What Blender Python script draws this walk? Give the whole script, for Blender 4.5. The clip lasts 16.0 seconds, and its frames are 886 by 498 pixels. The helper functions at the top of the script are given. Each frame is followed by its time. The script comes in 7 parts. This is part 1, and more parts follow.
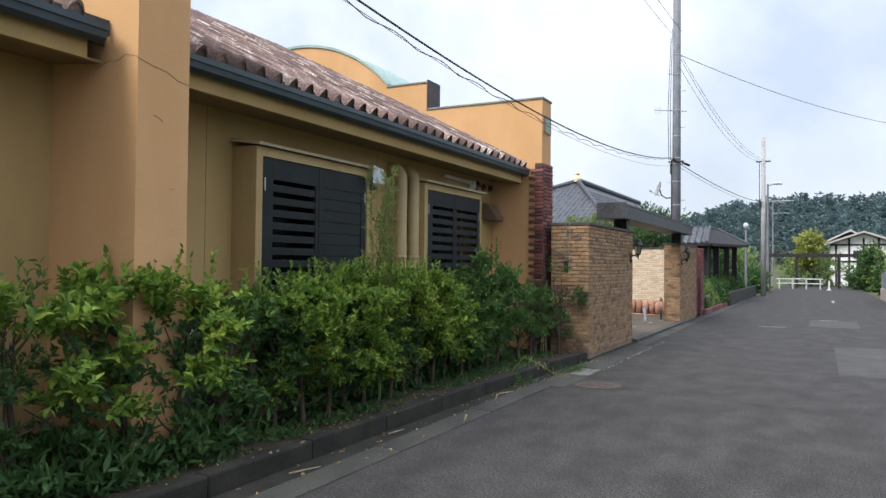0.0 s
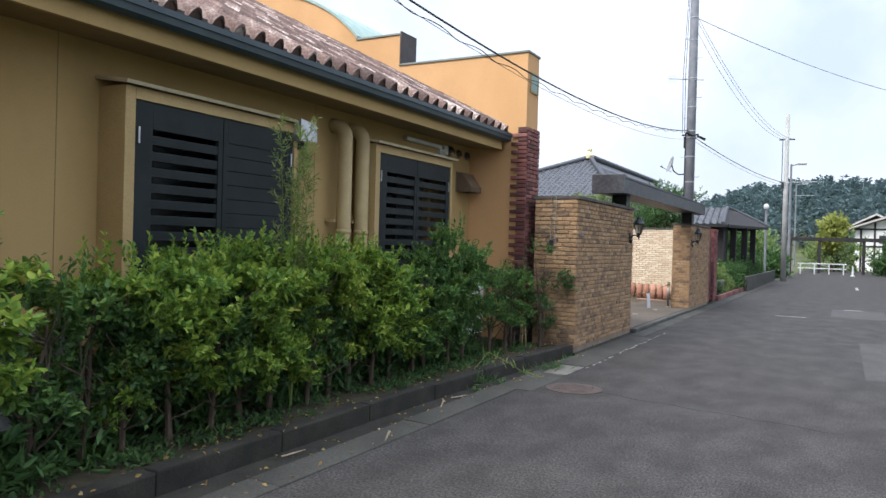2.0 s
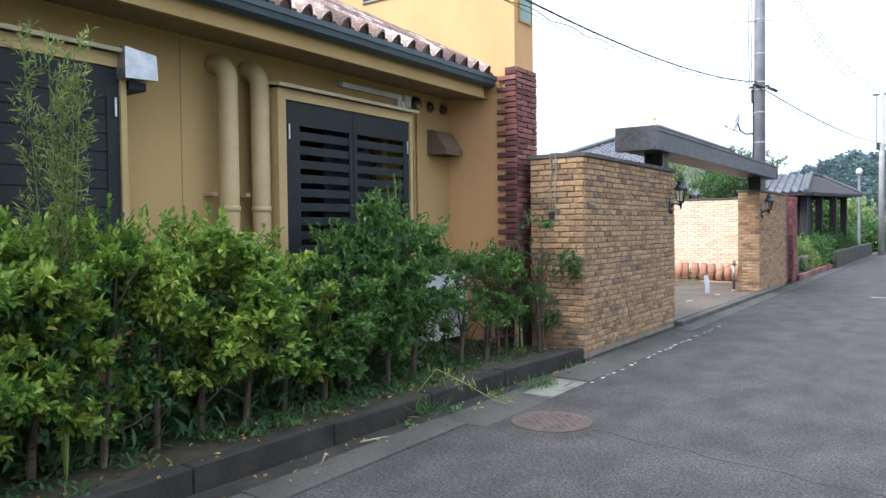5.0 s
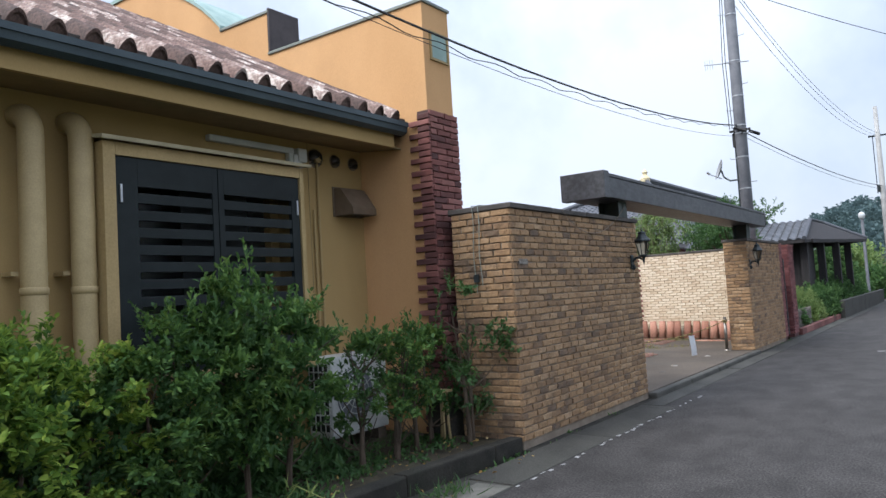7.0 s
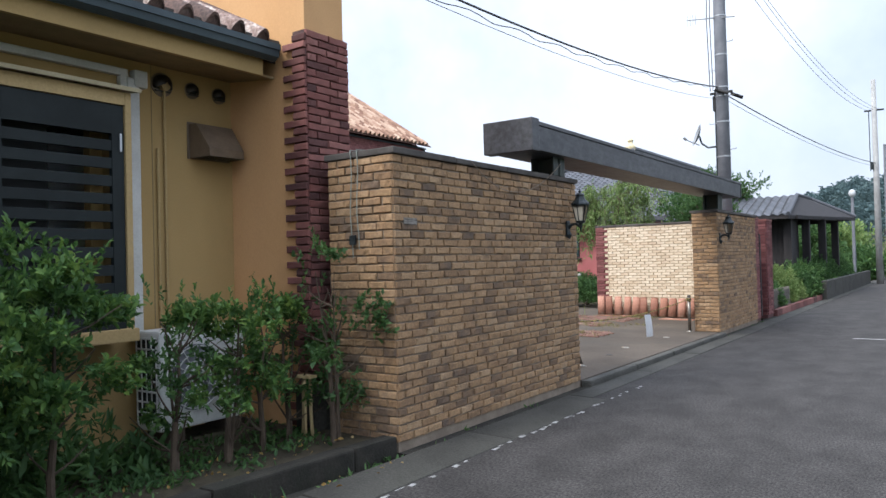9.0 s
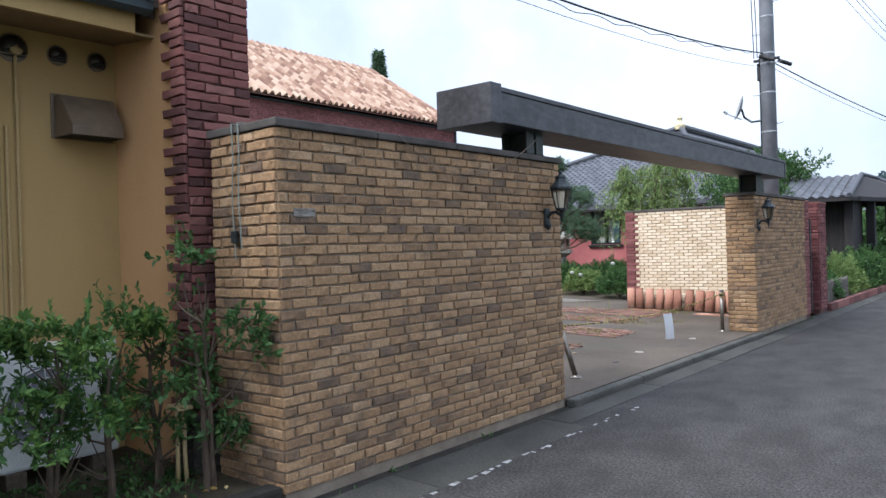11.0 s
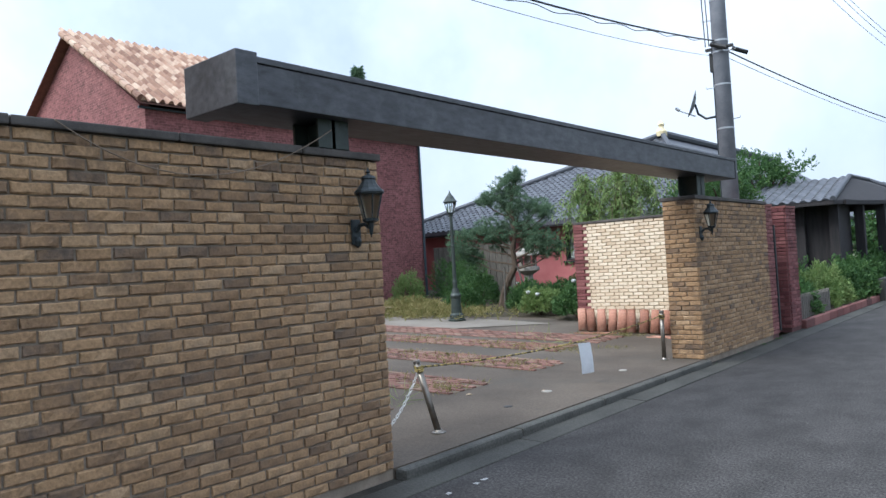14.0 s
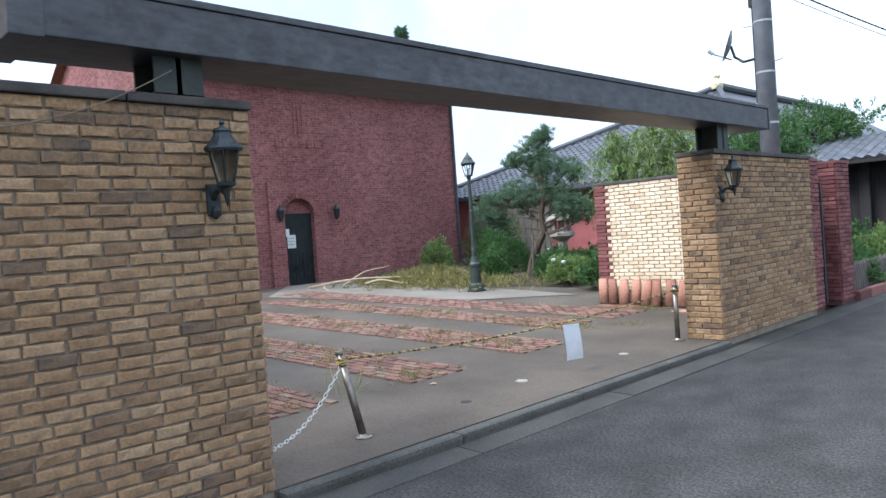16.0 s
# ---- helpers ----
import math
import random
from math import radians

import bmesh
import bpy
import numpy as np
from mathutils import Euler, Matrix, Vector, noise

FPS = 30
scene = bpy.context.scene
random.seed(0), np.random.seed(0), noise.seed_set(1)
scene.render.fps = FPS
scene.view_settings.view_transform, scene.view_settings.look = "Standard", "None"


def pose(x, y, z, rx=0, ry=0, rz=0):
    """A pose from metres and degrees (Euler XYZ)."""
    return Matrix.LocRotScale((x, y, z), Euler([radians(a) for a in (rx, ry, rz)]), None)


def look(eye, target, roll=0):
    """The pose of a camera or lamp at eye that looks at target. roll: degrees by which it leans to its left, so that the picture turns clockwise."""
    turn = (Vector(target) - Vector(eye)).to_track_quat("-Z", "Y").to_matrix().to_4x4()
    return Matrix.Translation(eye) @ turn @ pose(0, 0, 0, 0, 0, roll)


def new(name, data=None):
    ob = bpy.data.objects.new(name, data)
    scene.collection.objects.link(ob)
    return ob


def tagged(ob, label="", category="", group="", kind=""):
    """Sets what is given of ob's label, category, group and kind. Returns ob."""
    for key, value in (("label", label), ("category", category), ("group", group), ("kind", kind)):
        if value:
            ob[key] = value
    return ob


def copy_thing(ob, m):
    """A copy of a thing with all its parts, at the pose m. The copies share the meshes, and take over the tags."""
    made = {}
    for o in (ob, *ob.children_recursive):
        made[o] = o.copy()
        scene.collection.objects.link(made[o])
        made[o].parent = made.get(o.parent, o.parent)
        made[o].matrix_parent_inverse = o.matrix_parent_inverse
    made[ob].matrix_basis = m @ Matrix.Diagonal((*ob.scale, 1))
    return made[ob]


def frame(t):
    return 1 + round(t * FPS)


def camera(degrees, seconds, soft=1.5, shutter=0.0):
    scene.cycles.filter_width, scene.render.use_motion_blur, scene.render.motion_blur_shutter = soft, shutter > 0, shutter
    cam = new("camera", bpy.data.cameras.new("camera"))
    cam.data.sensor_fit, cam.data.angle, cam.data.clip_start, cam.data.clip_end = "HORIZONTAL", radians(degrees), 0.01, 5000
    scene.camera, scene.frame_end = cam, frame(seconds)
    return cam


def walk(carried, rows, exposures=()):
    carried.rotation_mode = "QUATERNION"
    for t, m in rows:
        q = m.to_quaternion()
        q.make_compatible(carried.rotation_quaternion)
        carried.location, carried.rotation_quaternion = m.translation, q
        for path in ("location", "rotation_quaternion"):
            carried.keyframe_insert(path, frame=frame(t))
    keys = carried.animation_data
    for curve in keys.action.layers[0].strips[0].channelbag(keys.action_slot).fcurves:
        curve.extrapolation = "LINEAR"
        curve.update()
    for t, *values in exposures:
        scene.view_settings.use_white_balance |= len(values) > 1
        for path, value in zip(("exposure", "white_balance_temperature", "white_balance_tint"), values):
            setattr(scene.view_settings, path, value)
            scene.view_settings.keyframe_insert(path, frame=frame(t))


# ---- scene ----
cam = camera(62.2, 16.0)

PATH = [
    (0, (-1.21, -0.305, 1.64), (-2.124, 1.474, 1.684), 0.6),
    (0.5, (-1.159, 0.127, 1.628), (-2.06, 1.912, 1.661), 0.9),
    (1, (-1.18, 0.576, 1.645), (-2.105, 2.349, 1.672), 1.0),
    (1.5, (-1.256, 1.087, 1.67), (-2.177, 2.862, 1.697), 0.9),
    (2, (-1.256, 1.551, 1.648), (-2.213, 3.307, 1.631), 1.6),
    (2.5, (-1.275, 2.048, 1.665), (-2.236, 3.801, 1.628), 2.1),
    (3, (-1.304, 2.524, 1.633), (-2.341, 4.233, 1.593), 1.8),
    (3.2, (-1.329, 2.698, 1.63), (-2.415, 4.377, 1.576), 1.4),
    (5.3, (-1.332, 4.715, 1.541), (-2.476, 6.355, 1.491), -1.0),
    (5.5, (-1.288, 4.865, 1.552), (-2.437, 6.501, 1.519), -1.3),
    (6, (-1.249, 5.35, 1.544), (-2.403, 6.982, 1.599), -2.4),
    (6.5, (-1.188, 5.754, 1.582), (-2.341, 7.386, 1.673), -2.7),
    (7, (-1.217, 6.178, 1.539), (-2.373, 7.805, 1.668), -3.5),
    (7.5, (-1.24, 6.622, 1.51), (-2.388, 8.256, 1.62), -3.5),
    (8, (-1.224, 7.03, 1.535), (-2.399, 8.648, 1.582), -3.3),
    (8.5, (-1.24, 7.49, 1.542), (-2.395, 9.123, 1.575), -2.3),
    (9, (-1.199, 7.929, 1.497), (-2.349, 9.566, 1.534), -1.5),
    (9.2, (-1.213, 8.114, 1.502), (-2.357, 9.755, 1.528), -1.1),
    (11.3, (-1.164, 9.864, 1.59), (-2.453, 11.393, 1.59), -2.0),
    (11.5, (-1.168, 10.037, 1.576), (-2.461, 11.562, 1.58), -2.2),
    (12, (-1.164, 10.453, 1.555), (-2.467, 11.97, 1.592), -2.9),
    (12.5, (-1.113, 10.845, 1.535), (-2.422, 12.356, 1.583), -3.7),
    (13, (-1.066, 11.212, 1.538), (-2.408, 12.694, 1.588), -3.6),
    (13.5, (-1.033, 11.579, 1.56), (-2.359, 13.075, 1.614), -3.7),
    (14, (-0.936, 11.981, 1.551), (-2.234, 13.502, 1.602), -3.4),
    (14.5, (-0.971, 12.403, 1.524), (-2.273, 13.921, 1.547), -3.6),
    (15, (-0.931, 12.795, 1.52), (-2.249, 14.299, 1.512), -3.6),
    (15.5, (-0.897, 13.182, 1.526), (-2.283, 14.625, 1.506), -3.8),
    (16, (-0.924, 13.579, 1.546), (-2.354, 14.977, 1.511), -4.0),
]
EXPOSURES = [(0.0, 0.88, 6200, 12), (1.0, 0.92, 6150, 12), (3.0, 1.25, 6050, 12), (4.4, 1.5, 5950, 12), (5.5, 1.7, 5850, 12), (6.2, 1.15, 5850, 12), (7.0, 0.88, 5950, 12), (8.0, 0.96, 6000, 12), (9.0, 1.02, 6000, 12), (12.5, 1.1, 5650, 11), (13.5, 1.0, 5750, 8), (14.5, 0.98, 5600, 9), (16.0, 1.3, 5600, 9)]
walk(cam, [(t, look(eye, target, roll)) for t, eye, target, roll in PATH], EXPOSURES)

# ---- world, sun ----
world = bpy.data.worlds.new("overcast_sky")
scene.world = world
world.use_nodes = True
wt = world.node_tree
wt.nodes.clear()
w_out = wt.nodes.new("ShaderNodeOutputWorld")
w_bg = wt.nodes.new("ShaderNodeBackground")
w_sky = wt.nodes.new("ShaderNodeTexSky")
w_sky.sky_type = "NISHITA"
w_sky.sun_disc = False
SKY_LOW, SKY_HIGH = 0.56, 1.62  # an overcast sky is dimmer near the horizon
SUN_ELEVATION, SUN_AZIMUTH = radians(48), radians(205)
w_sky.sun_elevation, w_sky.sun_rotation = SUN_ELEVATION, SUN_AZIMUTH
w_sky.air_density, w_sky.dust_density = 1.0, 2.5
w_coord = wt.nodes.new("ShaderNodeTexCoord")
w_noise = wt.nodes.new("ShaderNodeTexNoise")
w_noise.inputs["Scale"].default_value = 2.6
w_noise.inputs["Detail"].default_value = 6
w_noise.inputs["Roughness"].default_value = 0.55
w_ramp = wt.nodes.new("ShaderNodeValToRGB")
w_ramp.color_ramp.elements[0].position, w_ramp.color_ramp.elements[0].color = 0.36, (0.56, 0.56, 0.56, 1)
w_ramp.color_ramp.elements[1].position, w_ramp.color_ramp.elements[1].color = 0.58, (1, 1, 1, 1)
w_scale = wt.nodes.new("ShaderNodeMix")
w_scale.data_type, w_scale.blend_type = "RGBA", "MULTIPLY"
w_scale.inputs["Factor"].default_value = 1.0
w_scale.inputs["B"].default_value = (0.125, 0.125, 0.125, 1)
w_mix = wt.nodes.new("ShaderNodeMix")
w_mix.data_type = "RGBA"
w_mix.inputs["B"].default_value = (0.875, 0.935, 1.02, 1)
wt.links.new(w_coord.outputs["Generated"], w_noise.inputs["Vector"])
wt.links.new(w_noise.outputs["Fac"], w_ramp.inputs["Fac"])
wt.links.new(w_sky.outputs["Color"], w_scale.inputs["A"])
wt.links.new(w_scale.outputs["Result"], w_mix.inputs["A"])
wt.links.new(w_ramp.outputs["Color"], w_mix.inputs["Factor"])
wt.links.new(w_mix.outputs["Result"], w_bg.inputs["Color"])
wt.links.new(w_bg.outputs["Background"], w_out.inputs["Surface"])
w_up = wt.nodes.new("ShaderNodeSeparateXYZ")
w_grade = wt.nodes.new("ShaderNodeMapRange")
w_grade.inputs["From Min"].default_value, w_grade.inputs["From Max"].default_value = 0.0, 1.0
w_grade.inputs["To Min"].default_value, w_grade.inputs["To Max"].default_value = SKY_LOW, SKY_HIGH
wt.links.new(w_coord.outputs["Generated"], w_up.inputs[0])
w_bend = wt.nodes.new("ShaderNodeMath")
w_bend.operation = "MULTIPLY"
wt.links.new(w_up.outputs["Z"], w_bend.inputs[0])
wt.links.new(w_up.outputs["Z"], w_bend.inputs[1])
wt.links.new(w_bend.outputs[0], w_grade.inputs["Value"])
wt.links.new(w_grade.outputs["Result"], w_bg.inputs["Strength"])

sun = new("sun", bpy.data.lights.new("sun", "SUN"))
sun.data.energy, sun.data.angle, sun.data.color = 2.3, radians(28), (1.0, 0.95, 0.86)
to_sun = Vector((math.sin(SUN_AZIMUTH) * math.cos(SUN_ELEVATION), math.cos(SUN_AZIMUTH) * math.cos(SUN_ELEVATION), math.sin(SUN_ELEVATION)))
sun.matrix_world = look(to_sun * 40, (0, 0, 0))


# ---- materials ----
def node(nt, kind, **values):
    n = nt.nodes.new(kind)
    for key, value in values.items():
        n.inputs[key].default_value = value
    return n


def surface(name, stops, rough=0.8, metal=0.0, scale=6.0, fine=90.0, bump=0.15, by="noise", spot=0.0, spot_colour=(0.05, 0.05, 0.04), spot_scale=3.0, stretch=(1, 1, 1), blend=0.35, specular=0.35, island=1.0, patch=0.3, speckle=False):
    """A procedural surface: a colour ramp read by noise, or by a random per piece; fine grain; stains; bump."""
    m = bpy.data.materials.new(name)
    m.use_nodes = True
    nt = m.node_tree
    bsdf = nt.nodes["Principled BSDF"]
    coord = nt.nodes.new("ShaderNodeTexCoord")
    mapping = node(nt, "ShaderNodeMapping", Scale=stretch)
    nt.links.new(coord.outputs["Object"], mapping.inputs["Vector"])
    big = node(nt, "ShaderNodeTexNoise", Scale=scale, Detail=4.0, Roughness=0.6)
    small = node(nt, "ShaderNodeTexNoise", Scale=fine, Detail=5.0, Roughness=0.65)
    nt.links.new(mapping.outputs["Vector"], big.inputs["Vector"])
    nt.links.new(mapping.outputs["Vector"], small.inputs["Vector"])
    ramp = nt.nodes.new("ShaderNodeValToRGB")
    while len(ramp.color_ramp.elements) < len(stops):
        ramp.color_ramp.elements.new(0.5)
    for e, (p, c) in zip(ramp.color_ramp.elements, stops):
        e.position, e.color = p, (*c, 1)
    if by == "piece":
        info = nt.nodes.new("ShaderNodeObjectInfo")
        geo = nt.nodes.new("ShaderNodeNewGeometry")
        add = nt.nodes.new("ShaderNodeMath")
        add.operation = "ADD"
        frac = nt.nodes.new("ShaderNodeMath")
        frac.operation = "FRACT"
        nt.links.new(info.outputs["Random"], add.inputs[0])
        nt.links.new(geo.outputs["Random Per Island"], add.inputs[1])
        nt.links.new(add.outputs[0], frac.inputs[0])
        wob = nt.nodes.new("ShaderNodeMath")
        wob.operation = "MULTIPLY_ADD"
        wob.inputs[1].default_value = patch
        each = nt.nodes.new("ShaderNodeMath")
        each.operation = "MULTIPLY"
        each.inputs[1].default_value = island
        nt.links.new(frac.outputs[0], each.inputs[0])
        nt.links.new(big.outputs["Fac"], wob.inputs[0])
        nt.links.new(each.outputs[0], wob.inputs[2])
        shift = nt.nodes.new("ShaderNodeMath")
        shift.operation = "SUBTRACT"
        shift.inputs[1].default_value = 0.5 * patch - 0.5 * (1 - island)
        nt.links.new(wob.outputs[0], shift.inputs[0])
        nt.links.new(shift.outputs[0], ramp.inputs["Fac"])
    else:
        nt.links.new(big.outputs["Fac"], ramp.inputs["Fac"])
    grain = nt.nodes.new("ShaderNodeMix")
    grain.data_type, grain.blend_type = "RGBA", "OVERLAY"
    grain.inputs["Factor"].default_value = blend
    nt.links.new(ramp.outputs["Color"], grain.inputs["A"])
    if speckle:
        wide = nt.nodes.new("ShaderNodeMapRange")
        wide.inputs["From Min"].default_value, wide.inputs["From Max"].default_value = 0.32, 0.70
        nt.links.new(small.outputs["Fac"], wide.inputs["Value"])
        nt.links.new(wide.outputs["Result"], grain.inputs["B"])
    else:
        nt.links.new(small.outputs["Fac"], grain.inputs["B"])
    colour = grain.outputs["Result"]
    if spot > 0:
        blot = node(nt, "ShaderNodeTexNoise", Scale=spot_scale, Detail=7.0, Roughness=0.7)
        nt.links.new(coord.outputs["Object"], blot.inputs["Vector"])
        cut = nt.nodes.new("ShaderNodeValToRGB")
        cut.color_ramp.elements[0].position, cut.color_ramp.elements[1].position = 0.52, 0.72
        cut.color_ramp.elements[1].color = (spot, spot, spot, 1)
        nt.links.new(blot.outputs["Fac"], cut.inputs["Fac"])
        stain = nt.nodes.new("ShaderNodeMix")
        stain.data_type = "RGBA"
        stain.inputs["B"].default_value = (*spot_colour, 1)
        nt.links.new(cut.outputs["Color"], stain.inputs["Factor"])
        nt.links.new(colour, stain.inputs["A"])
        colour = stain.outputs["Result"]
    nt.links.new(colour, bsdf.inputs["Base Color"])
    bsdf.inputs["Roughness"].default_value = rough
    bsdf.inputs["Metallic"].default_value = metal
    bsdf.inputs["Specular IOR Level"].default_value = specular
    if bump > 0:
        b = node(nt, "ShaderNodeBump", Strength=bump, Distance=0.01)
        nt.links.new(small.outputs["Fac"], b.inputs["Height"])
        nt.links.new(b.outputs["Normal"], bsdf.inputs["Normal"])
    return m


def two(a, b, p=0.35, q=0.65):
    return [(p, a), (q, b)]


def leafy(name, stops, rough=0.5):
    m = surface(name, stops, rough=rough, by="piece", scale=3.2, bump=0.0, blend=0.15, island=0.6, patch=1.3, specular=0.22)
    nt = m.node_tree
    bsdf, out = nt.nodes["Principled BSDF"], nt.nodes["Material Output"]
    through_leaf = nt.nodes.new("ShaderNodeBsdfTranslucent")
    nt.links.new(bsdf.inputs["Base Color"].links[0].from_socket, through_leaf.inputs["Color"])
    both = nt.nodes.new("ShaderNodeMixShader")
    both.inputs["Fac"].default_value = 0.4
    nt.links.new(bsdf.outputs["BSDF"], both.inputs[1])
    nt.links.new(through_leaf.outputs["BSDF"], both.inputs[2])
    nt.links.new(both.outputs["Shader"], out.inputs["Surface"])
    return m


STUCCO = surface("ochre_stucco", two((0.340, 0.233, 0.096), (0.398, 0.274, 0.117)), rough=0.9, scale=0.9, fine=160, bump=0.25, blend=0.2, spot=0.25, spot_colour=(0.20, 0.155, 0.08), spot_scale=1.1, stretch=(1, 1, 0.35))
STUCCO_ORANGE = surface("orange_stucco", two((0.51, 0.295, 0.132), (0.58, 0.345, 0.162)), rough=0.9, scale=0.8, fine=160, bump=0.25, blend=0.2, spot=0.25, spot_colour=(0.33, 0.205, 0.105), spot_scale=0.9, stretch=(1, 1, 0.35))
TRIM = surface("cream_trim_paint", two((0.335, 0.238, 0.105), (0.385, 0.278, 0.128)), rough=0.7, scale=2, fine=60, bump=0.08, spot=0.25, spot_colour=(0.25, 0.19, 0.11), spot_scale=1.5)
GUTTER = surface("dark_teal_gutter", two((0.030, 0.046, 0.055), (0.045, 0.064, 0.073)), rough=0.42, scale=2.5, bump=0.03)
SHUTTER = surface("black_painted_shutter", two((0.009, 0.0125, 0.013), (0.014, 0.019, 0.0195)), rough=0.6, scale=4, bump=0.05, specular=0.25)
MORTAR = surface("grey_tan_mortar", two((0.160, 0.128, 0.096), (0.225, 0.185, 0.142)), rough=0.95, scale=5, bump=0.3, spot=0.4, spot_colour=(0.06, 0.054, 0.044))
BRICK_TAN = surface("tan_split_brick", [(0.0, (0.085, 0.063, 0.048)), (0.08, (0.128, 0.088, 0.059)), (0.20, (0.195, 0.122, 0.068)), (0.38, (0.245, 0.152, 0.080)), (0.72, (0.285, 0.180, 0.095)), (1.0, (0.325, 0.222, 0.130))], rough=0.92, scale=7, fine=42, bump=0.6, by="piece", blend=0.30, spot=0.75, spot_colour=(0.075, 0.056, 0.044), spot_scale=3.0, island=0.85, patch=0.6, speckle=True)
BRICK_RED = surface("dark_red_brick", [(0.0, (0.070, 0.032, 0.030)), (0.25, (0.120, 0.046, 0.040)), (0.65, (0.175, 0.066, 0.056)), (1.0, (0.225, 0.100, 0.085))], rough=0.88, scale=9, fine=60, bump=0.45, by="piece", blend=0.35, spot=0.5, spot_colour=(0.055, 0.036, 0.034), spot_scale=2.5)
BRICK_WHITE = surface("cream_white_brick", [(0.0, (0.50, 0.39, 0.27)), (0.4, (0.58, 0.475, 0.345)), (1.0, (0.65, 0.555, 0.42))], rough=0.88, scale=8, fine=60, bump=0.4, by="piece", blend=0.3, spot=0.4, spot_colour=(0.42, 0.34, 0.20), spot_scale=1.6)


def brick_pattern(name, a, b, mortar):
    """Fine brickwork for walls that stay far off."""
    m = surface(name, two(a, b), rough=0.9, scale=0.5, fine=14, bump=0.5, blend=0.38, spot=0.7, spot_colour=tuple(0.45 * c for c in a), spot_scale=4.0, speckle=True)
    nt = m.node_tree
    bsdf = nt.nodes["Principled BSDF"]
    coord = nt.nodes.new("ShaderNodeTexCoord")
    sep = nt.nodes.new("ShaderNodeSeparateXYZ")
    add = nt.nodes.new("ShaderNodeMath")
    com = nt.nodes.new("ShaderNodeCombineXYZ")
    nt.links.new(coord.outputs["Object"], sep.inputs[0])
    nt.links.new(sep.outputs["X"], add.inputs[0])
    nt.links.new(sep.outputs["Y"], add.inputs[1])
    nt.links.new(add.outputs[0], com.inputs["X"])
    nt.links.new(sep.outputs["Z"], com.inputs["Y"])
    tex = node(nt, "ShaderNodeTexBrick", Scale=1.0)
    tex.inputs["Color1"].default_value = (0.55, 0.55, 0.55, 1)
    tex.inputs["Color2"].default_value = (1, 1, 1, 1)
    tex.inputs["Mortar"].default_value = (*mortar, 1)
    tex.inputs["Mortar Size"].default_value = 0.008
    tex.inputs["Brick Width"].default_value = 0.22
    tex.inputs["Row Height"].default_value = 0.072
    nt.links.new(com.outputs[0], tex.inputs["Vector"])
    mul = nt.nodes.new("ShaderNodeMix")
    mul.data_type, mul.blend_type = "RGBA", "MULTIPLY"
    mul.inputs["Factor"].default_value = 0.9
    old = bsdf.inputs["Base Color"].links[0].from_socket
    nt.links.new(old, mul.inputs["A"])
    nt.links.new(tex.outputs["Color"], mul.inputs["B"])
    nt.links.new(mul.outputs["Result"], bsdf.inputs["Base Color"])
    return m


HALL_WALL = brick_pattern("crimson_brick_wall", (0.180, 0.068, 0.065), (0.250, 0.104, 0.097), (1.05, 1.2, 1.2))
PINK_WALL = surface("rose_red_render", two((0.31, 0.098, 0.098), (0.37, 0.128, 0.126)), rough=0.9, scale=1.5, bump=0.2)
CAP = surface("dark_slate_coping", two((0.045, 0.040, 0.036), (0.085, 0.076, 0.068)), rough=0.85, scale=4, bump=0.3)
BEAM = surface("dark_slate_painted_timber", two((0.030, 0.031, 0.036), (0.056, 0.057, 0.063)), rough=0.5, scale=2.2, fine=16, bump=0.2, blend=0.5, stretch=(1, 0.35, 1), spot=0.5, spot_colour=(0.10, 0.107, 0.107), spot_scale=4.0, specular=0.5, speckle=True)
STEEL_POST = surface("greenish_dark_steel", two((0.020, 0.028, 0.024), (0.036, 0.046, 0.040)), rough=0.5, scale=5, bump=0.05)
IRON = surface("weathered_black_iron", two((0.014, 0.019, 0.021), (0.032, 0.040, 0.043)), rough=0.45, metal=0.3, scale=14, bump=0.1)
ASPHALT = surface("worn_grey_asphalt", two((0.0325, 0.0302, 0.0281), (0.0525, 0.0488, 0.0460), 0.36, 0.64), rough=0.86, scale=2.6, fine=62, bump=0.4, blend=0.85, spot=0.5, spot_colour=(0.024, 0.0222, 0.0208), spot_scale=1.5, specular=0.2, speckle=True, stretch=(1, 0.6, 1))
PATCH = surface("paler_asphalt_patch", two((0.044, 0.041, 0.039), (0.062, 0.058, 0.055)), rough=0.85, scale=2, fine=60, bump=0.25, blend=0.6, specular=0.3, speckle=True)
CONCRETE = surface("stained_concrete", two((0.052, 0.040, 0.029), (0.090, 0.071, 0.053)), rough=0.85, scale=0.7, fine=40, bump=0.2, blend=0.3, spot=0.75, spot_colour=(0.052, 0.047, 0.038), spot_scale=0.8, speckle=True)
KERB = surface("mossy_dark_kerb", two((0.014, 0.013, 0.010), (0.032, 0.029, 0.022)), rough=0.92, scale=3.0, fine=50, bump=0.7, blend=0.6, spot=0.75, spot_colour=(0.018, 0.021, 0.012), spot_scale=2.5)
GUTTER_SLAB = surface("damp_grey_gutter_concrete", two((0.031, 0.030, 0.025), (0.062, 0.060, 0.051)), rough=0.85, scale=1.3, fine=45, bump=0.35, blend=0.4, spot=0.85, spot_colour=(0.024, 0.024, 0.018), spot_scale=1.3, speckle=True)
SOIL = surface("leaf_littered_soil", two((0.030, 0.024, 0.014), (0.060, 0.048, 0.028)), rough=1.0, scale=8, fine=60, bump=0.8, spot=0.5, spot_colour=(0.035, 0.050, 0.018), spot_scale=2)
GRASS_GROUND = surface("rough_grass_ground", two((0.045, 0.060, 0.022), (0.085, 0.085, 0.040)), rough=1.0, scale=0.3, fine=20, bump=0.8)
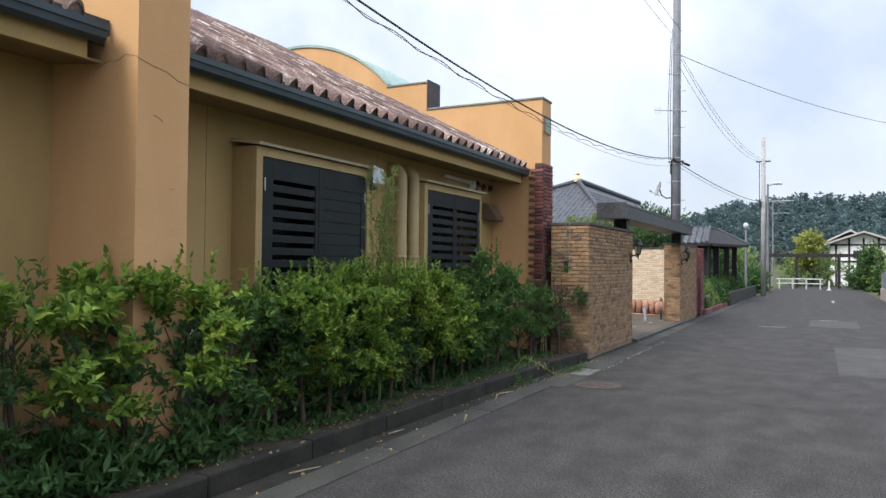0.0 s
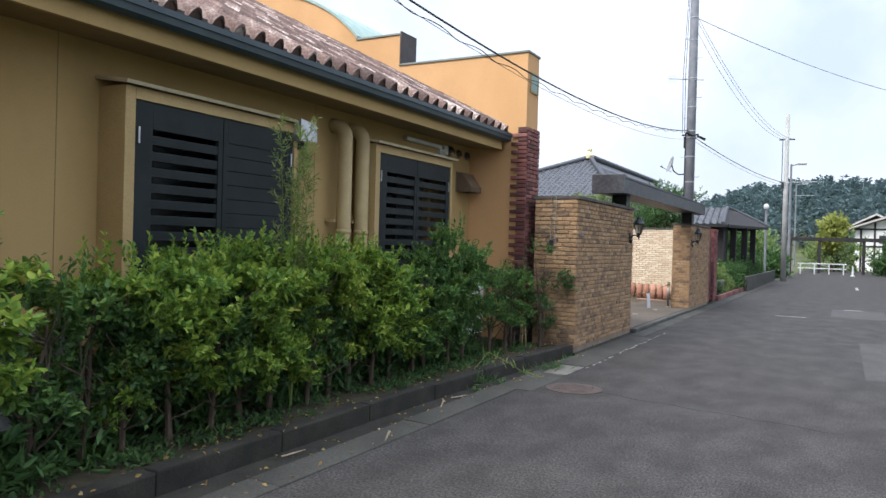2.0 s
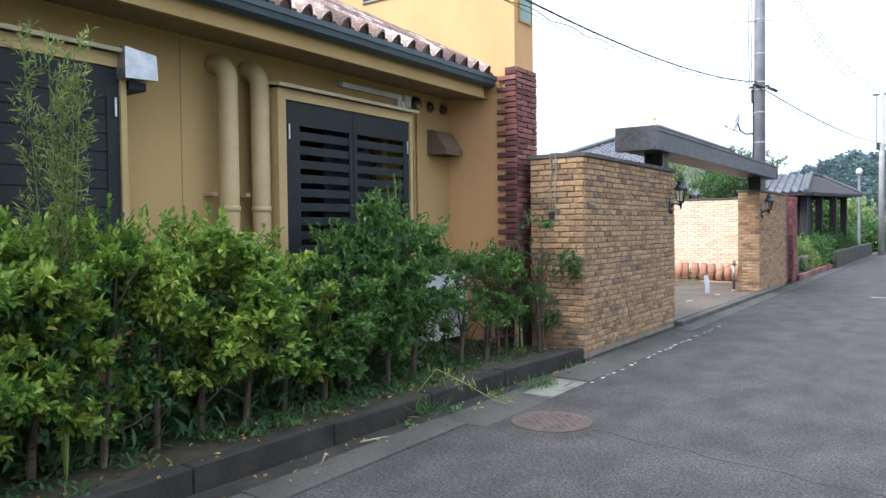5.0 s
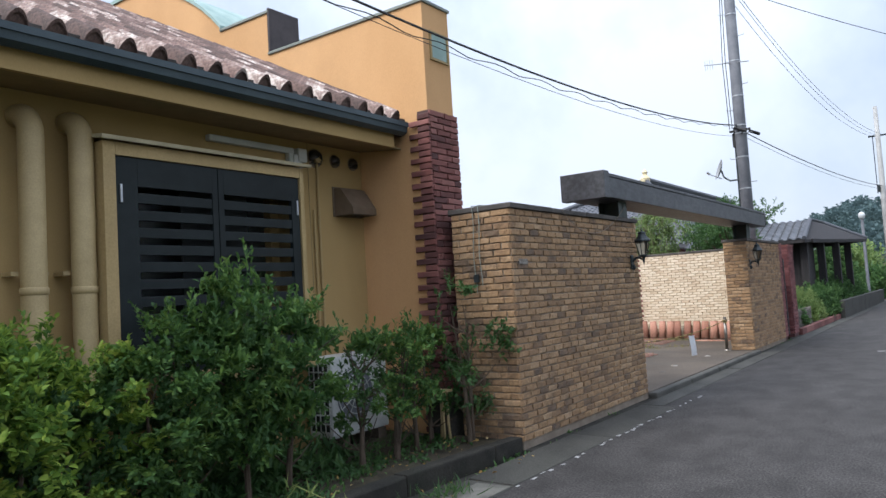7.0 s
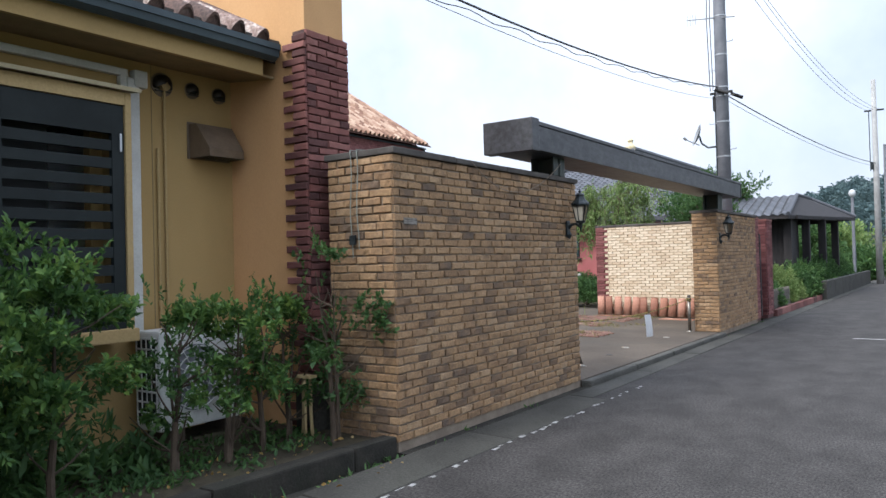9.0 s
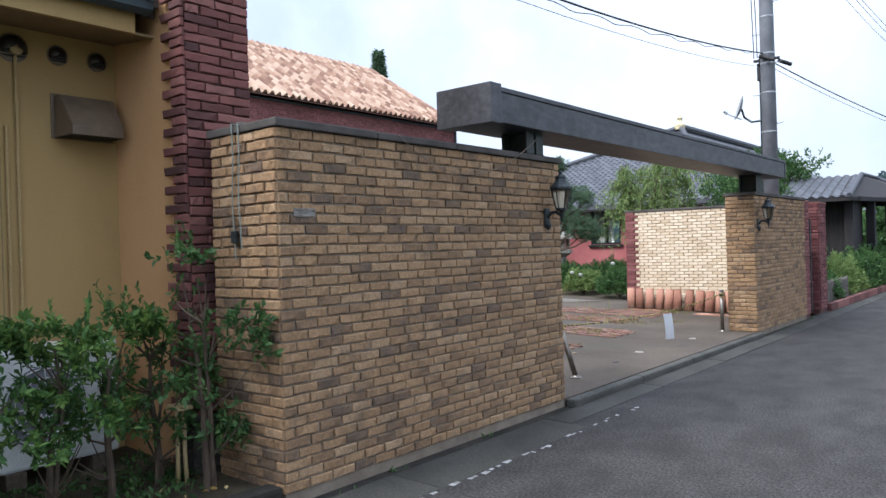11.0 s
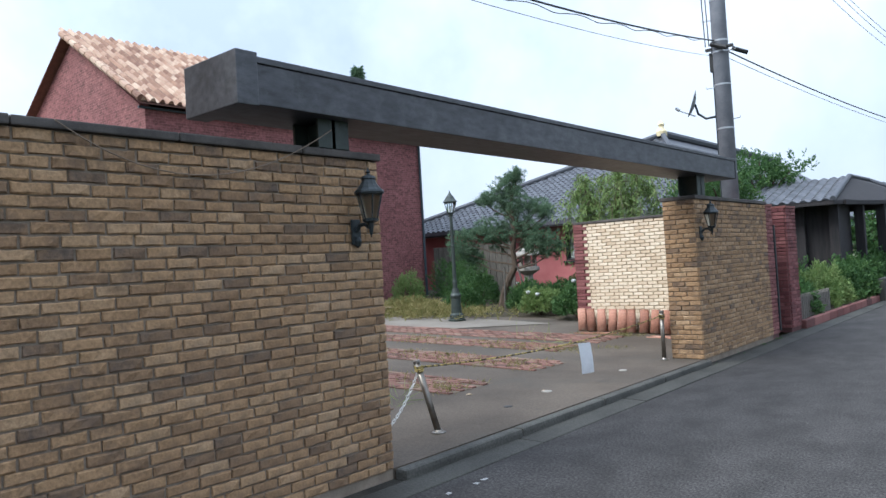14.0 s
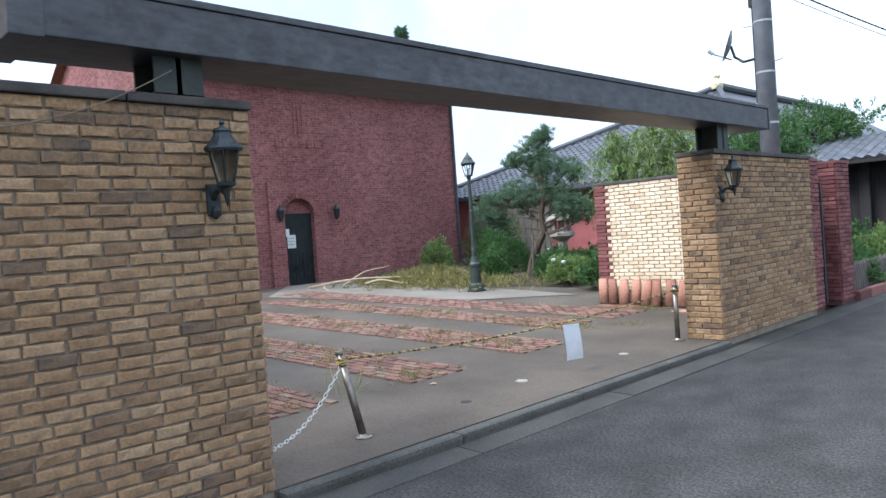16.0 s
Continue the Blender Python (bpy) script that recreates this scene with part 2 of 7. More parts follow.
PAINT = surface("worn_white_road_paint", two((0.14, 0.14, 0.135), (0.40, 0.40, 0.39)), rough=0.85, scale=14, fine=60, bump=0.3, blend=0.7)
RUST = surface("rusty_iron_cover", two((0.042, 0.032, 0.027), (0.078, 0.054, 0.045)), rough=0.75, scale=9, bump=0.4, spot=0.5, spot_colour=(0.03, 0.026, 0.024), spot_scale=8)
ROOF_TILE = surface("brown_clay_tile", [(0.0, (0.060, 0.040, 0.034)), (0.34, (0.108, 0.067, 0.055)), (0.62, (0.165, 0.106, 0.088)), (0.84, (0.27, 0.20, 0.172)), (1.0, (0.50, 0.44, 0.39))], rough=0.85, scale=16, fine=40, bump=0.4, by="piece", blend=0.45, spot=0.65, spot_colour=(0.045, 0.033, 0.033), spot_scale=9, island=0.85, patch=0.9, speckle=True)
HALL_TILE = surface("pale_terracotta_tile", [(0.0, (0.16, 0.085, 0.058)), (0.4, (0.30, 0.180, 0.122)), (1.0, (0.46, 0.345, 0.255))], rough=0.85, scale=9, bump=0.3, by="piece", spot=0.55, spot_colour=(0.10, 0.064, 0.055), spot_scale=6)
STACK_TILE = surface("orange_terracotta_tile", [(0.0, (0.17, 0.075, 0.050)), (0.5, (0.30, 0.138, 0.090)), (0.85, (0.38, 0.200, 0.140)), (1.0, (0.46, 0.35, 0.27))], rough=0.8, scale=5, fine=30, bump=0.35, by="piece", spot=0.6, spot_colour=(0.50, 0.39, 0.31), spot_scale=5, patch=0.8, island=0.7, speckle=True)
KAWARA = surface("blue_grey_glazed_tile", [(0.0, (0.036, 0.039, 0.047)), (0.5, (0.058, 0.062, 0.072)), (1.0, (0.086, 0.091, 0.103))], rough=0.6, scale=3, bump=0.08, by="piece", specular=0.45)
DARK_WOOD = surface("charred_dark_timber", two((0.012, 0.011, 0.012), (0.026, 0.022, 0.022)), rough=0.75, scale=4, bump=0.25, stretch=(4, 4, 0.4))
GREY_WOOD = surface("silvered_grey_wood", two((0.07, 0.064, 0.054), (0.13, 0.118, 0.10)), rough=0.9, scale=7, bump=0.35, stretch=(4, 4, 0.4))
POLE = surface("grey_concrete_pole", two((0.125, 0.132, 0.150), (0.185, 0.192, 0.210)), rough=0.7, scale=3, bump=0.1)
POLE_PALE = surface("pale_galvanised_pole", two((0.40, 0.42, 0.42), (0.52, 0.54, 0.54)), rough=0.55, scale=3, bump=0.05)
GALV = surface("dull_galvanised_steel", two((0.34, 0.35, 0.36), (0.46, 0.47, 0.48)), rough=0.35, metal=0.8, scale=10, bump=0.05)
STAINLESS = surface("scuffed_stainless_steel", two((0.15, 0.135, 0.115), (0.24, 0.22, 0.19)), rough=0.38, metal=0.9, scale=12, bump=0.05)
WHITE = surface("off_white_plastic", two((0.46, 0.47, 0.45), (0.56, 0.57, 0.55)), rough=0.5, scale=3, bump=0.03, spot=0.3, spot_colour=(0.30, 0.30, 0.27), spot_scale=2)
PIPE = surface("cream_painted_pipe", two((0.36, 0.272, 0.135), (0.42, 0.322, 0.165)), rough=0.55, scale=3, bump=0.05, spot=0.3, spot_colour=(0.28, 0.21, 0.12), spot_scale=2)
DARK_VENT = surface("dark_bronze_dome", two((0.035, 0.030, 0.026), (0.060, 0.050, 0.042)), rough=0.35, metal=0.5, scale=5, bump=0.03)
VENT = surface("brown_metal_hood", two((0.13, 0.098, 0.068), (0.18, 0.135, 0.095)), rough=0.45, metal=0.2, scale=5, bump=0.03)
RUBBER = surface("black_cable_sheath", two((0.012, 0.012, 0.013), (0.02, 0.02, 0.02)), rough=0.6, bump=0.0)
COPPER = surface("pale_verdigris_metal", two((0.22, 0.32, 0.29), (0.32, 0.42, 0.38)), rough=0.6, scale=3, bump=0.05)
FLASHING = surface("grey_green_coping_metal", two((0.15, 0.17, 0.15), (0.22, 0.24, 0.21)), rough=0.6, scale=3, bump=0.05)
STONE = surface("lichened_grey_granite", two((0.19, 0.175, 0.155), (0.32, 0.30, 0.265)), rough=0.92, scale=14, bump=0.5, spot=0.5, spot_colour=(0.10, 0.10, 0.08))
BARK = surface("grey_brown_bark", two((0.050, 0.036, 0.025), (0.105, 0.078, 0.055)), rough=0.95, scale=16, fine=70, bump=0.8, stretch=(1, 1, 0.3))
DEAD_WOOD = surface("bleached_dead_wood", two((0.26, 0.20, 0.13), (0.38, 0.30, 0.21)), rough=0.9, scale=9, bump=0.4)
PLASTER = surface("white_lime_plaster", two((0.62, 0.62, 0.60), (0.74, 0.74, 0.72)), rough=0.9, scale=2, bump=0.1)
GOLD_ROPE = surface("yellow_black_rope", [(0.0, (0.03, 0.026, 0.02)), (0.46, (0.05, 0.04, 0.02)), (0.54, (0.34, 0.26, 0.08)), (1.0, (0.42, 0.34, 0.14))], rough=0.8, scale=22, bump=0.3)
PAPER = surface("laminated_white_paper", two((0.48, 0.485, 0.49), (0.58, 0.585, 0.59)), rough=0.35, scale=3, bump=0.02)
CREAM_STONE = surface("cream_ridge_ornament", two((0.55, 0.47, 0.28), (0.66, 0.58, 0.38)), rough=0.8, scale=6, bump=0.2)
CURTAIN = surface("pale_curtain_cloth", two((0.45, 0.44, 0.42), (0.58, 0.57, 0.55)), rough=0.95, scale=4, bump=0.1, stretch=(14, 1, 0.3))
LEAF_HEDGE = leafy("hedge_leaf_green", [(0.0, (0.055, 0.115, 0.028)), (0.30, (0.105, 0.195, 0.036)), (0.60, (0.210, 0.315, 0.048)), (0.84, (0.330, 0.410, 0.068)), (1.0, (0.50, 0.48, 0.10))], rough=0.55)
LEAF_DEEP = leafy("deep_hedge_leaf", [(0.0, (0.036, 0.085, 0.030)), (0.4, (0.068, 0.140, 0.040)), (0.75, (0.130, 0.225, 0.052)), (1.0, (0.24, 0.33, 0.075))], rough=0.5)
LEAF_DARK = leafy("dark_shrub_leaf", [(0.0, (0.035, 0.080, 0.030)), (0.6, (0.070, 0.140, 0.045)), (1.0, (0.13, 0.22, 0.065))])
LEAF_LIGHT = leafy("pale_grass_leaf", [(0.0, (0.105, 0.16, 0.045)), (0.5, (0.20, 0.26, 0.075)), (1.0, (0.36, 0.37, 0.14))])
LEAF_DRY = leafy("dry_cut_weed", [(0.0, (0.10, 0.095, 0.035)), (0.45, (0.19, 0.185, 0.065)), (1.0, (0.36, 0.29, 0.14))], rough=0.8)
LEAF_PINE = leafy("pine_needle_green", [(0.0, (0.06, 0.11, 0.065)), (0.5, (0.105, 0.170, 0.10)), (1.0, (0.17, 0.24, 0.14))], rough=0.6)
LEAF_WILLOW = leafy("willow_leaf_green", [(0.0, (0.11, 0.175, 0.055)), (0.5, (0.17, 0.250, 0.080)), (1.0, (0.28, 0.34, 0.13))])
LEAF_GINKGO = leafy("yellow_green_leaf", [(0.0, (0.20, 0.24, 0.055)), (1.0, (0.33, 0.35, 0.09))])
# pale bluish green: the haze of distance is mixed into the leaf colour
LEAF_HAZED = leafy("hazed_wood_green", [(0.0, (0.082, 0.125, 0.132)), (0.5, (0.098, 0.146, 0.148)), (1.0, (0.116, 0.168, 0.160))], rough=0.9)
LEAF_FALLEN = leafy("fallen_dry_leaf", [(0.0, (0.16, 0.085, 0.030)), (0.6, (0.36, 0.24, 0.075)), (1.0, (0.50, 0.42, 0.22))], rough=0.8)


def glass(name, tint=(0.9, 0.95, 0.95), rough=0.02):
    m = bpy.data.materials.new(name)
    m.use_nodes = True
    b = m.node_tree.nodes["Principled BSDF"]
    b.inputs["Base Color"].default_value = (*tint, 1)
    b.inputs["Roughness"].default_value = rough
    b.inputs["Transmission Weight"].default_value = 1.0
    b.inputs["IOR"].default_value = 1.45
    return m


GLASS = glass("clear_window_glass")
FROSTED = glass("dusty_window_glass", (0.6, 0.66, 0.66), 0.4)
LAMP_GLASS = glass("smoked_amber_glass", (0.34, 0.29, 0.21), 0.3)


# ---- geometry helpers ----
class Geo:
    """Vertices and faces gathered for one mesh."""

    def __init__(self):
        self.v, self.f = [], []

    def add(self, verts, faces):
        n = len(self.v)
        self.v += [tuple(p) for p in verts]
        self.f += [tuple(n + i for i in face) for face in faces]
        return self

    def box(self, x0, x1, y0, y1, z0, z1, c=0.0):
        if c <= 0:
            p = [(x, y, z) for x in (x0, x1) for y in (y0, y1) for z in (z0, z1)]
            return self.add(p, [(0, 1, 3, 2), (4, 6, 7, 5), (0, 4, 5, 1), (2, 3, 7, 6), (0, 2, 6, 4), (1, 5, 7, 3)])
        bm = bmesh.new()
        bmesh.ops.create_cube(bm, size=1)
        for v in bm.verts:
            v.co = Vector(((x0 + x1) / 2 + v.co.x * (x1 - x0), (y0 + y1) / 2 + v.co.y * (y1 - y0), (z0 + z1) / 2 + v.co.z * (z1 - z0)))
        bmesh.ops.bevel(bm, geom=bm.edges[:], offset=c, segments=2, affect="EDGES", profile=0.6)
        bm.verts.index_update()
        self.add([v.co for v in bm.verts], [[v.index for v in f.verts] for f in bm.faces])
        bm.free()
        return self

    def tube(self, points, radii, n=8, caps=True):
        pts = [Vector(p) for p in points]
        if not isinstance(radii, (list, tuple)):
            radii = [radii] * len(pts)
        verts, faces, side = [], [], None
        for i, p in enumerate(pts):
            d = (pts[min(i + 1, len(pts) - 1)] - pts[max(i - 1, 0)]).normalized()
            if side is None:
                side = d.orthogonal().normalized()
            side = (side - d * side.dot(d)).normalized()
            other = d.cross(side)
            for k in range(n):
                a = 2 * math.pi * k / n
                verts.append(p + (side * math.cos(a) + other * math.sin(a)) * radii[i])
        for i in range(len(pts) - 1):
            for k in range(n):
                faces.append((i * n + k, i * n + (k + 1) % n, (i + 1) * n + (k + 1) % n, (i + 1) * n + k))
        if caps:
            faces.append(tuple(range(n - 1, -1, -1)))
            faces.append(tuple((len(pts) - 1) * n + k for k in range(n)))
        return self.add(verts, faces)

    def lathe(self, x, y, profile, n=16):
        return self.tube([(x, y, z) for _, z in profile], [max(r, 0.001) for r, _ in profile], n)

    def prism(self, outline, axis, a, b):
        """An outline of two coordinates drawn out along an axis from a to b."""
        place = {"x": lambda u, v, w: (w, u, v), "y": lambda u, v, w: (u, w, v), "z": lambda u, v, w: (u, v, w)}[axis]
        n = len(outline)
        verts = [place(u, v, a) for u, v in outline] + [place(u, v, b) for u, v in outline]
        faces = [tuple(range(n)), tuple(range(2 * n - 1, n - 1, -1))]
        faces += [(i, n + i, n + (i + 1) % n, (i + 1) % n) for i in range(n)]
        return self.add(verts, faces)

    def mesh(self, name, material, smooth=False):
        me = bpy.data.meshes.new(name)
        me.from_pydata(self.v, [], self.f)
        me.materials.append(material)
        bm = bmesh.new()
        bm.from_mesh(me)
        if len(bm.faces) < 60000:
            bmesh.ops.recalc_face_normals(bm, faces=bm.faces)
        bm.to_mesh(me)
        bm.free()
        if smooth:
            me.shade_smooth()
        return me


def root(name, x, y, z, label, category, group="", kind="", turn=0.0):
    ob = new(name)
    ob.empty_display_size = 0.2
    ob.matrix_basis = pose(x, y, z, 0, 0, turn)
    return tagged(ob, label, category, group, kind)


def part(name, geo, material, parent, label="", smooth=False, kind=""):
    """One mesh under a thing, drawn in the thing's own space."""
    me = geo if isinstance(geo, bpy.types.Mesh) else geo.mesh(name, material, smooth)
    ob = new(name, me)
    ob.parent = parent
    if parent.parent is None and parent.type == "EMPTY" and "world" in parent:
        ob.matrix_basis = Matrix.Translation(-parent.location)
    return tagged(ob, label, kind=kind)


def site(name, x, y, z, label, category, group="", kind=""):
    """A thing whose parts are given in the world's own coordinates."""
    ob = root(name, x, y, z, label, category, group, kind)
    ob["world"] = 1
    return ob


def thing(name, geo, material, label, category="", group="", kind="", smooth=False):
    return tagged(new(name, geo.mesh(name, material, smooth)), label, category, group, kind)


def rnd(a, b):
    return random.uniform(a, b)


# ---- bricks ----
def brick_meshes(name, length, height, depth, material, count=7, rough=0.007):
    """Uneven, round-edged bricks lying along x, centred; z up, -y outwards."""
    made = []
    for _ in range(count):
        g = Geo()
        l, h = length / 2, height / 2
        e = min(0.0065, h * 0.25)
        ring = [(-l, -h), (-l * 0.34, -h), (l * 0.34, -h), (l, -h), (l, h), (l * 0.34, h), (-l * 0.34, h), (-l, h)]
        back = [(x, 0, z) for x, z in ring]
        mid = [(x + rnd(-rough, rough) * 0.35, -depth + e, z + rnd(-rough, rough) * 0.5) for x, z in ring]
        front = [(x * (1 - e / l) + rnd(-rough, rough) * 0.3, -depth + rnd(-rough, rough) * 0.5, z * (1 - e / h) + rnd(-rough, rough) * 0.3) for x, z in ring]
        faces = [(16, 17, 22, 23), (17, 18, 21, 22), (18, 19, 20, 21)]
        for a, b in ((0, 8), (8, 16)):
            faces += [(a + i, a + (i + 1) % 8, b + (i + 1) % 8, b + i) for i in range(8)]
        g.add(back + mid + front, faces)
        made.append(g.mesh(name, material))
    return made


def brick_rows(length, height, course=0.067, pitch=0.195, joint=0.011, even=False):
    """Centre and length of each brick of a running bond on a face length by height."""
    out = []
    rows = int(round(height / course))
    for r in range(rows):
        z = (r + 0.5) * height / rows
        x = 0.0
        edges = [0.0]
        x = pitch * ((0.5 if r % 2 else 1.0) + (0 if even else random.uniform(-0.10, 0.10)))
        while x < length - pitch * 0.35:
            edges.append(x)
            x += pitch * (1.0 if even else random.choice((0.93, 0.97, 1.0, 1.0, 1.0, 1.04, 1.08)))
        edges.append(length)
        for a, b in zip(edges, edges[1:]):
            out.append(((a + b) / 2, z, b - a - joint))
    return out


def lay_bricks(parent, origin, turn, length, height, material, near, depth=0.024, course=0.067, pitch=0.195, name="brick", even=False):
    """Bricks over a face. Those whose distance along it passes near() are parts of their own, up to 300; the rest are one mesh."""
    sizes = {}
    stuff = Geo()
    m = pose(*origin, 0, 0, turn)
    singles = 0
    for x, z, l in brick_rows(length, height, course, pitch, even=even):
        key = round(l / 0.012)
        if key not in sizes:
            sizes[key] = brick_meshes(name, l, course - 0.010, depth, material, rough=0.004 if even else 0.009)
        me = random.choice(sizes[key])
        at = m @ Matrix.Translation((x, rnd(-0.003, 0.003), z + rnd(-0.0015, 0.0015))) @ pose(0, 0, 0, rnd(-1.2, 1.2), rnd(-0.5, 0.5), rnd(-0.9, 0.9))
        if near(x, z) and singles < 300:
            ob = new(name, me)
            ob.parent = parent
            ob.matrix_basis = (Matrix.Translation(-parent.location) if "world" in parent else Matrix()) @ at
            singles += 1
        else:
            stuff.add([at @ v.co for v in me.vertices], [tuple(p.vertices) for p in me.polygons])
    if stuff.v:
        part("bricks", stuff, material, parent, kind="stuff")


# ---- foliage ----
def leaves(centres, normals, length, width, seed, fold=0.22, droop=0.0, vary=0.35, face=0.55):
    """Pointed folded leaves, each growing from a centre along its direction with some scatter; their faces turn upwards."""
    rg = np.random.default_rng(seed)
    n = len(centres)
    d = normals + rg.normal(0, 0.45, (n, 3))
    d[:, 2] -= droop
    d /= np.linalg.norm(d, axis=1)[:, None] + 1e-9
    side = np.cross(d, rg.normal(0, 1, (n, 3)) * (1 - face) + np.array([0, 0, face * 1.6]))
    side /= np.linalg.norm(side, axis=1)[:, None] + 1e-9
    up = np.cross(side, d)
    up *= np.where(up[:, 2:] < 0, -1.0, 1.0)
    l = length * (1 + rg.uniform(-vary, vary, n))[:, None]
    w = width * (1 + rg.uniform(-vary, vary, n))[:, None]
    bow = rg.uniform(0.0, 0.22, n)[:, None] * l
    wide, high = side * w * 0.5, up * w * fold
    corners = [centres,
               centres + d * l * 0.36 + wide + high,
               centres + d * l * 0.72 + wide * 0.72 + high - up * bow * 0.5,
               centres + d * l - up * bow,
               centres + d * l * 0.72 - wide * 0.72 + high - up * bow * 0.5,
               centres + d * l * 0.36 - wide + high,
               centres + d * l * 0.5 - up * bow * 0.2]
    verts = np.stack(corners, 1).reshape(-1, 3)
    base = np.arange(n) * 7
    fan = [(0, 1, 6), (1, 2, 6), (2, 3, 6), (3, 4, 6), (4, 5, 6), (5, 0, 6)]
    faces = np.concatenate([np.stack([base + a, base + b, base + c], 1) for a, b, c in fan])
    return verts, faces


def blades(centres, normals, length, width, seed, droop=0.0, vary=0.35, face=0.35):
    """Narrow leaves and needles, two triangles each."""
    rg = np.random.default_rng(seed)
    n = len(centres)
    d = normals + rg.normal(0, 0.45, (n, 3))
    d[:, 2] -= droop
    d /= np.linalg.norm(d, axis=1)[:, None] + 1e-9
    side = np.cross(d, rg.normal(0, 1, (n, 3)) * (1 - face) + np.array([0, 0, face * 1.6]))
    side /= np.linalg.norm(side, axis=1)[:, None] + 1e-9
    up = np.cross(side, d)
    l = length * (1 + rg.uniform(-vary, vary, n))[:, None]
    w = width * (1 + rg.uniform(-vary, vary, n))[:, None]
    lift = up * w * 0.35
    verts = np.stack([centres, centres + d * l * 0.5 + side * w * 0.5 + lift, centres + d * l, centres + d * l * 0.5 - side * w * 0.5 + lift], 1).reshape(-1, 3)
    base = np.arange(n) * 4
    return verts, np.concatenate([np.stack([base, base + 1, base + 2], 1), np.stack([base, base + 2, base + 3], 1)])


def leaf_mesh(name, sets, material):
    verts = np.concatenate([s[0] for s in sets])
    shift, faces = 0, []
    for v, f in sets:
        faces.append(f + shift)
        shift += len(v)
    faces = np.concatenate(faces)
    me = bpy.data.meshes.new(name)
    me.vertices.add(len(verts))
    me.vertices.foreach_set("co", verts.astype(np.float32).ravel())
    me.loops.add(len(faces) * 3)
    me.loops.foreach_set("vertex_index", faces.astype(np.int32).ravel())
    me.polygons.add(len(faces))
    me.polygons.foreach_set("loop_start", np.arange(len(faces), dtype=np.int32) * 3)
    me.update(calc_edges=True)
    me.materials.append(material)
    return me


def sprays(twigs, per, seed, length, width, along=0.2, lift=0.3, whole=False, **more):
    """Leaves set along twigs: rows of start and direction."""
    rg = np.random.default_rng(seed)
    start = np.repeat(twigs[:, :3], per, 0)
    way = np.repeat(twigs[:, 3:], per, 0)
    t = np.tile(np.linspace(0.15, 1.0, per), len(twigs))[:, None]
    out = np.cross(way, rg.normal(0, 1, way.shape))
    out /= np.linalg.norm(out, axis=1)[:, None] + 1e-9
    c = start + way * along * t
    return (leaves if whole else blades)(c, out * 0.8 + way * 0.6 + np.array([0, 0, lift]), length, width, seed + 1, **more)


# ---- ground, road, kerbs ----
def rise(x):
    """Height of the paved yard, which climbs gently away from the road."""
    return 0.08 + 0.027 * max(0.0, -x - 6.5)


g = Geo()
g.add([(-900, -300, -0.12), (900, -300, -0.12), (900, 1500, -0.12), (-900, 1500, -0.12)], [(0, 1, 2, 3)])
thing("ground", g, GRASS_GROUND, "rough grassy ground around the lane and houses", "ground", kind="structure")
g = Geo()
g.box(-4.47, 1.75, -40, 92, -0.2, 0.0)
thing("road", g, ASPHALT, "worn grey asphalt lane with faint patches and cracks", "road", kind="structure")
g = Geo()
g.add([(-0.95, 12.6, 0.004), (0.3, 12.6, 0.004), (0.3, 17.4, 0.004), (-0.95, 17.2, 0.004)], [(0, 1, 2, 3)])
g.add([(-1.5, 23.0, 0.004), (-0.2, 23.0, 0.004), (-0.2, 26.0, 0.004), (-1.5, 26.0, 0.004)], [(0, 1, 2, 3)])
thing("road_patch", g, PATCH, "paler repaired patch in the asphalt lane", "road", kind="structure")

# gutter slabs along the road edge, one by one
gutter_run = site("gutter_strip", -4.6, -12, 0, "grey concrete gutter slabs along the asphalt road edge", "gutter", kind="structure")
slab_meshes = []
for i in range(4):
    g = Geo()
    g.box(-0.272, 0.0, -0.998, 0.998, -0.18, 0.0, 0.012)
    slab_meshes.append(g.mesh("slab", GUTTER_SLAB))
y = -11.7
g = Geo()
g.box(-0.272, 0.17, -0.998, 0.998, -0.18, 0.0, 0.012)
wide_slab = g.mesh("slab", GUTTER_SLAB)
while y < 60:
    ob = new("slab", wide_slab if 9.0 < y < 15.0 else random.choice(slab_meshes))
    ob.parent = gutter_run
    ob.matrix_basis = Matrix.Translation(-gutter_run.location) @ pose(-4.47 + rnd(-0.004, 0.004), y, 0.010 + rnd(-0.004, 0.004), rnd(-0.1, 0.1), rnd(-0.5, 0.5) + 1.5, 0)
    y += 2.0
g = Geo()
g.prism([(-5.13, -0.2), (-4.745, -0.2), (-4.745, -0.012), (-4.80, -0.045), (-5.0, -0.035), (-5.13, -0.02)], "y", -12, 12.47)
g.box(-4.90, -4.745, 12.47, 15.87, -0.2, 0.004)
g.box(-4.90, -4.745, 21.95, 60, -0.2, 0.004)
thing("gutter_channel", g, KERB, "dark damp channel between gutter slabs and kerb", "gutter", kind="structure")

# kerb of the planting bed
kerb = site("bed_kerb", -5.12, -12, 0, "dark mossy concrete kerb edging the hedge bed", "kerb", kind="structure")
def kerb_x(y):
    """Front of the kerb, which swings out to meet the gate wall."""
    return float(np.interp(y, [-12, 7.0, 10.6, 11.6, 12.46], [-5.08, -5.06, -5.0, -4.93, -4.865]))


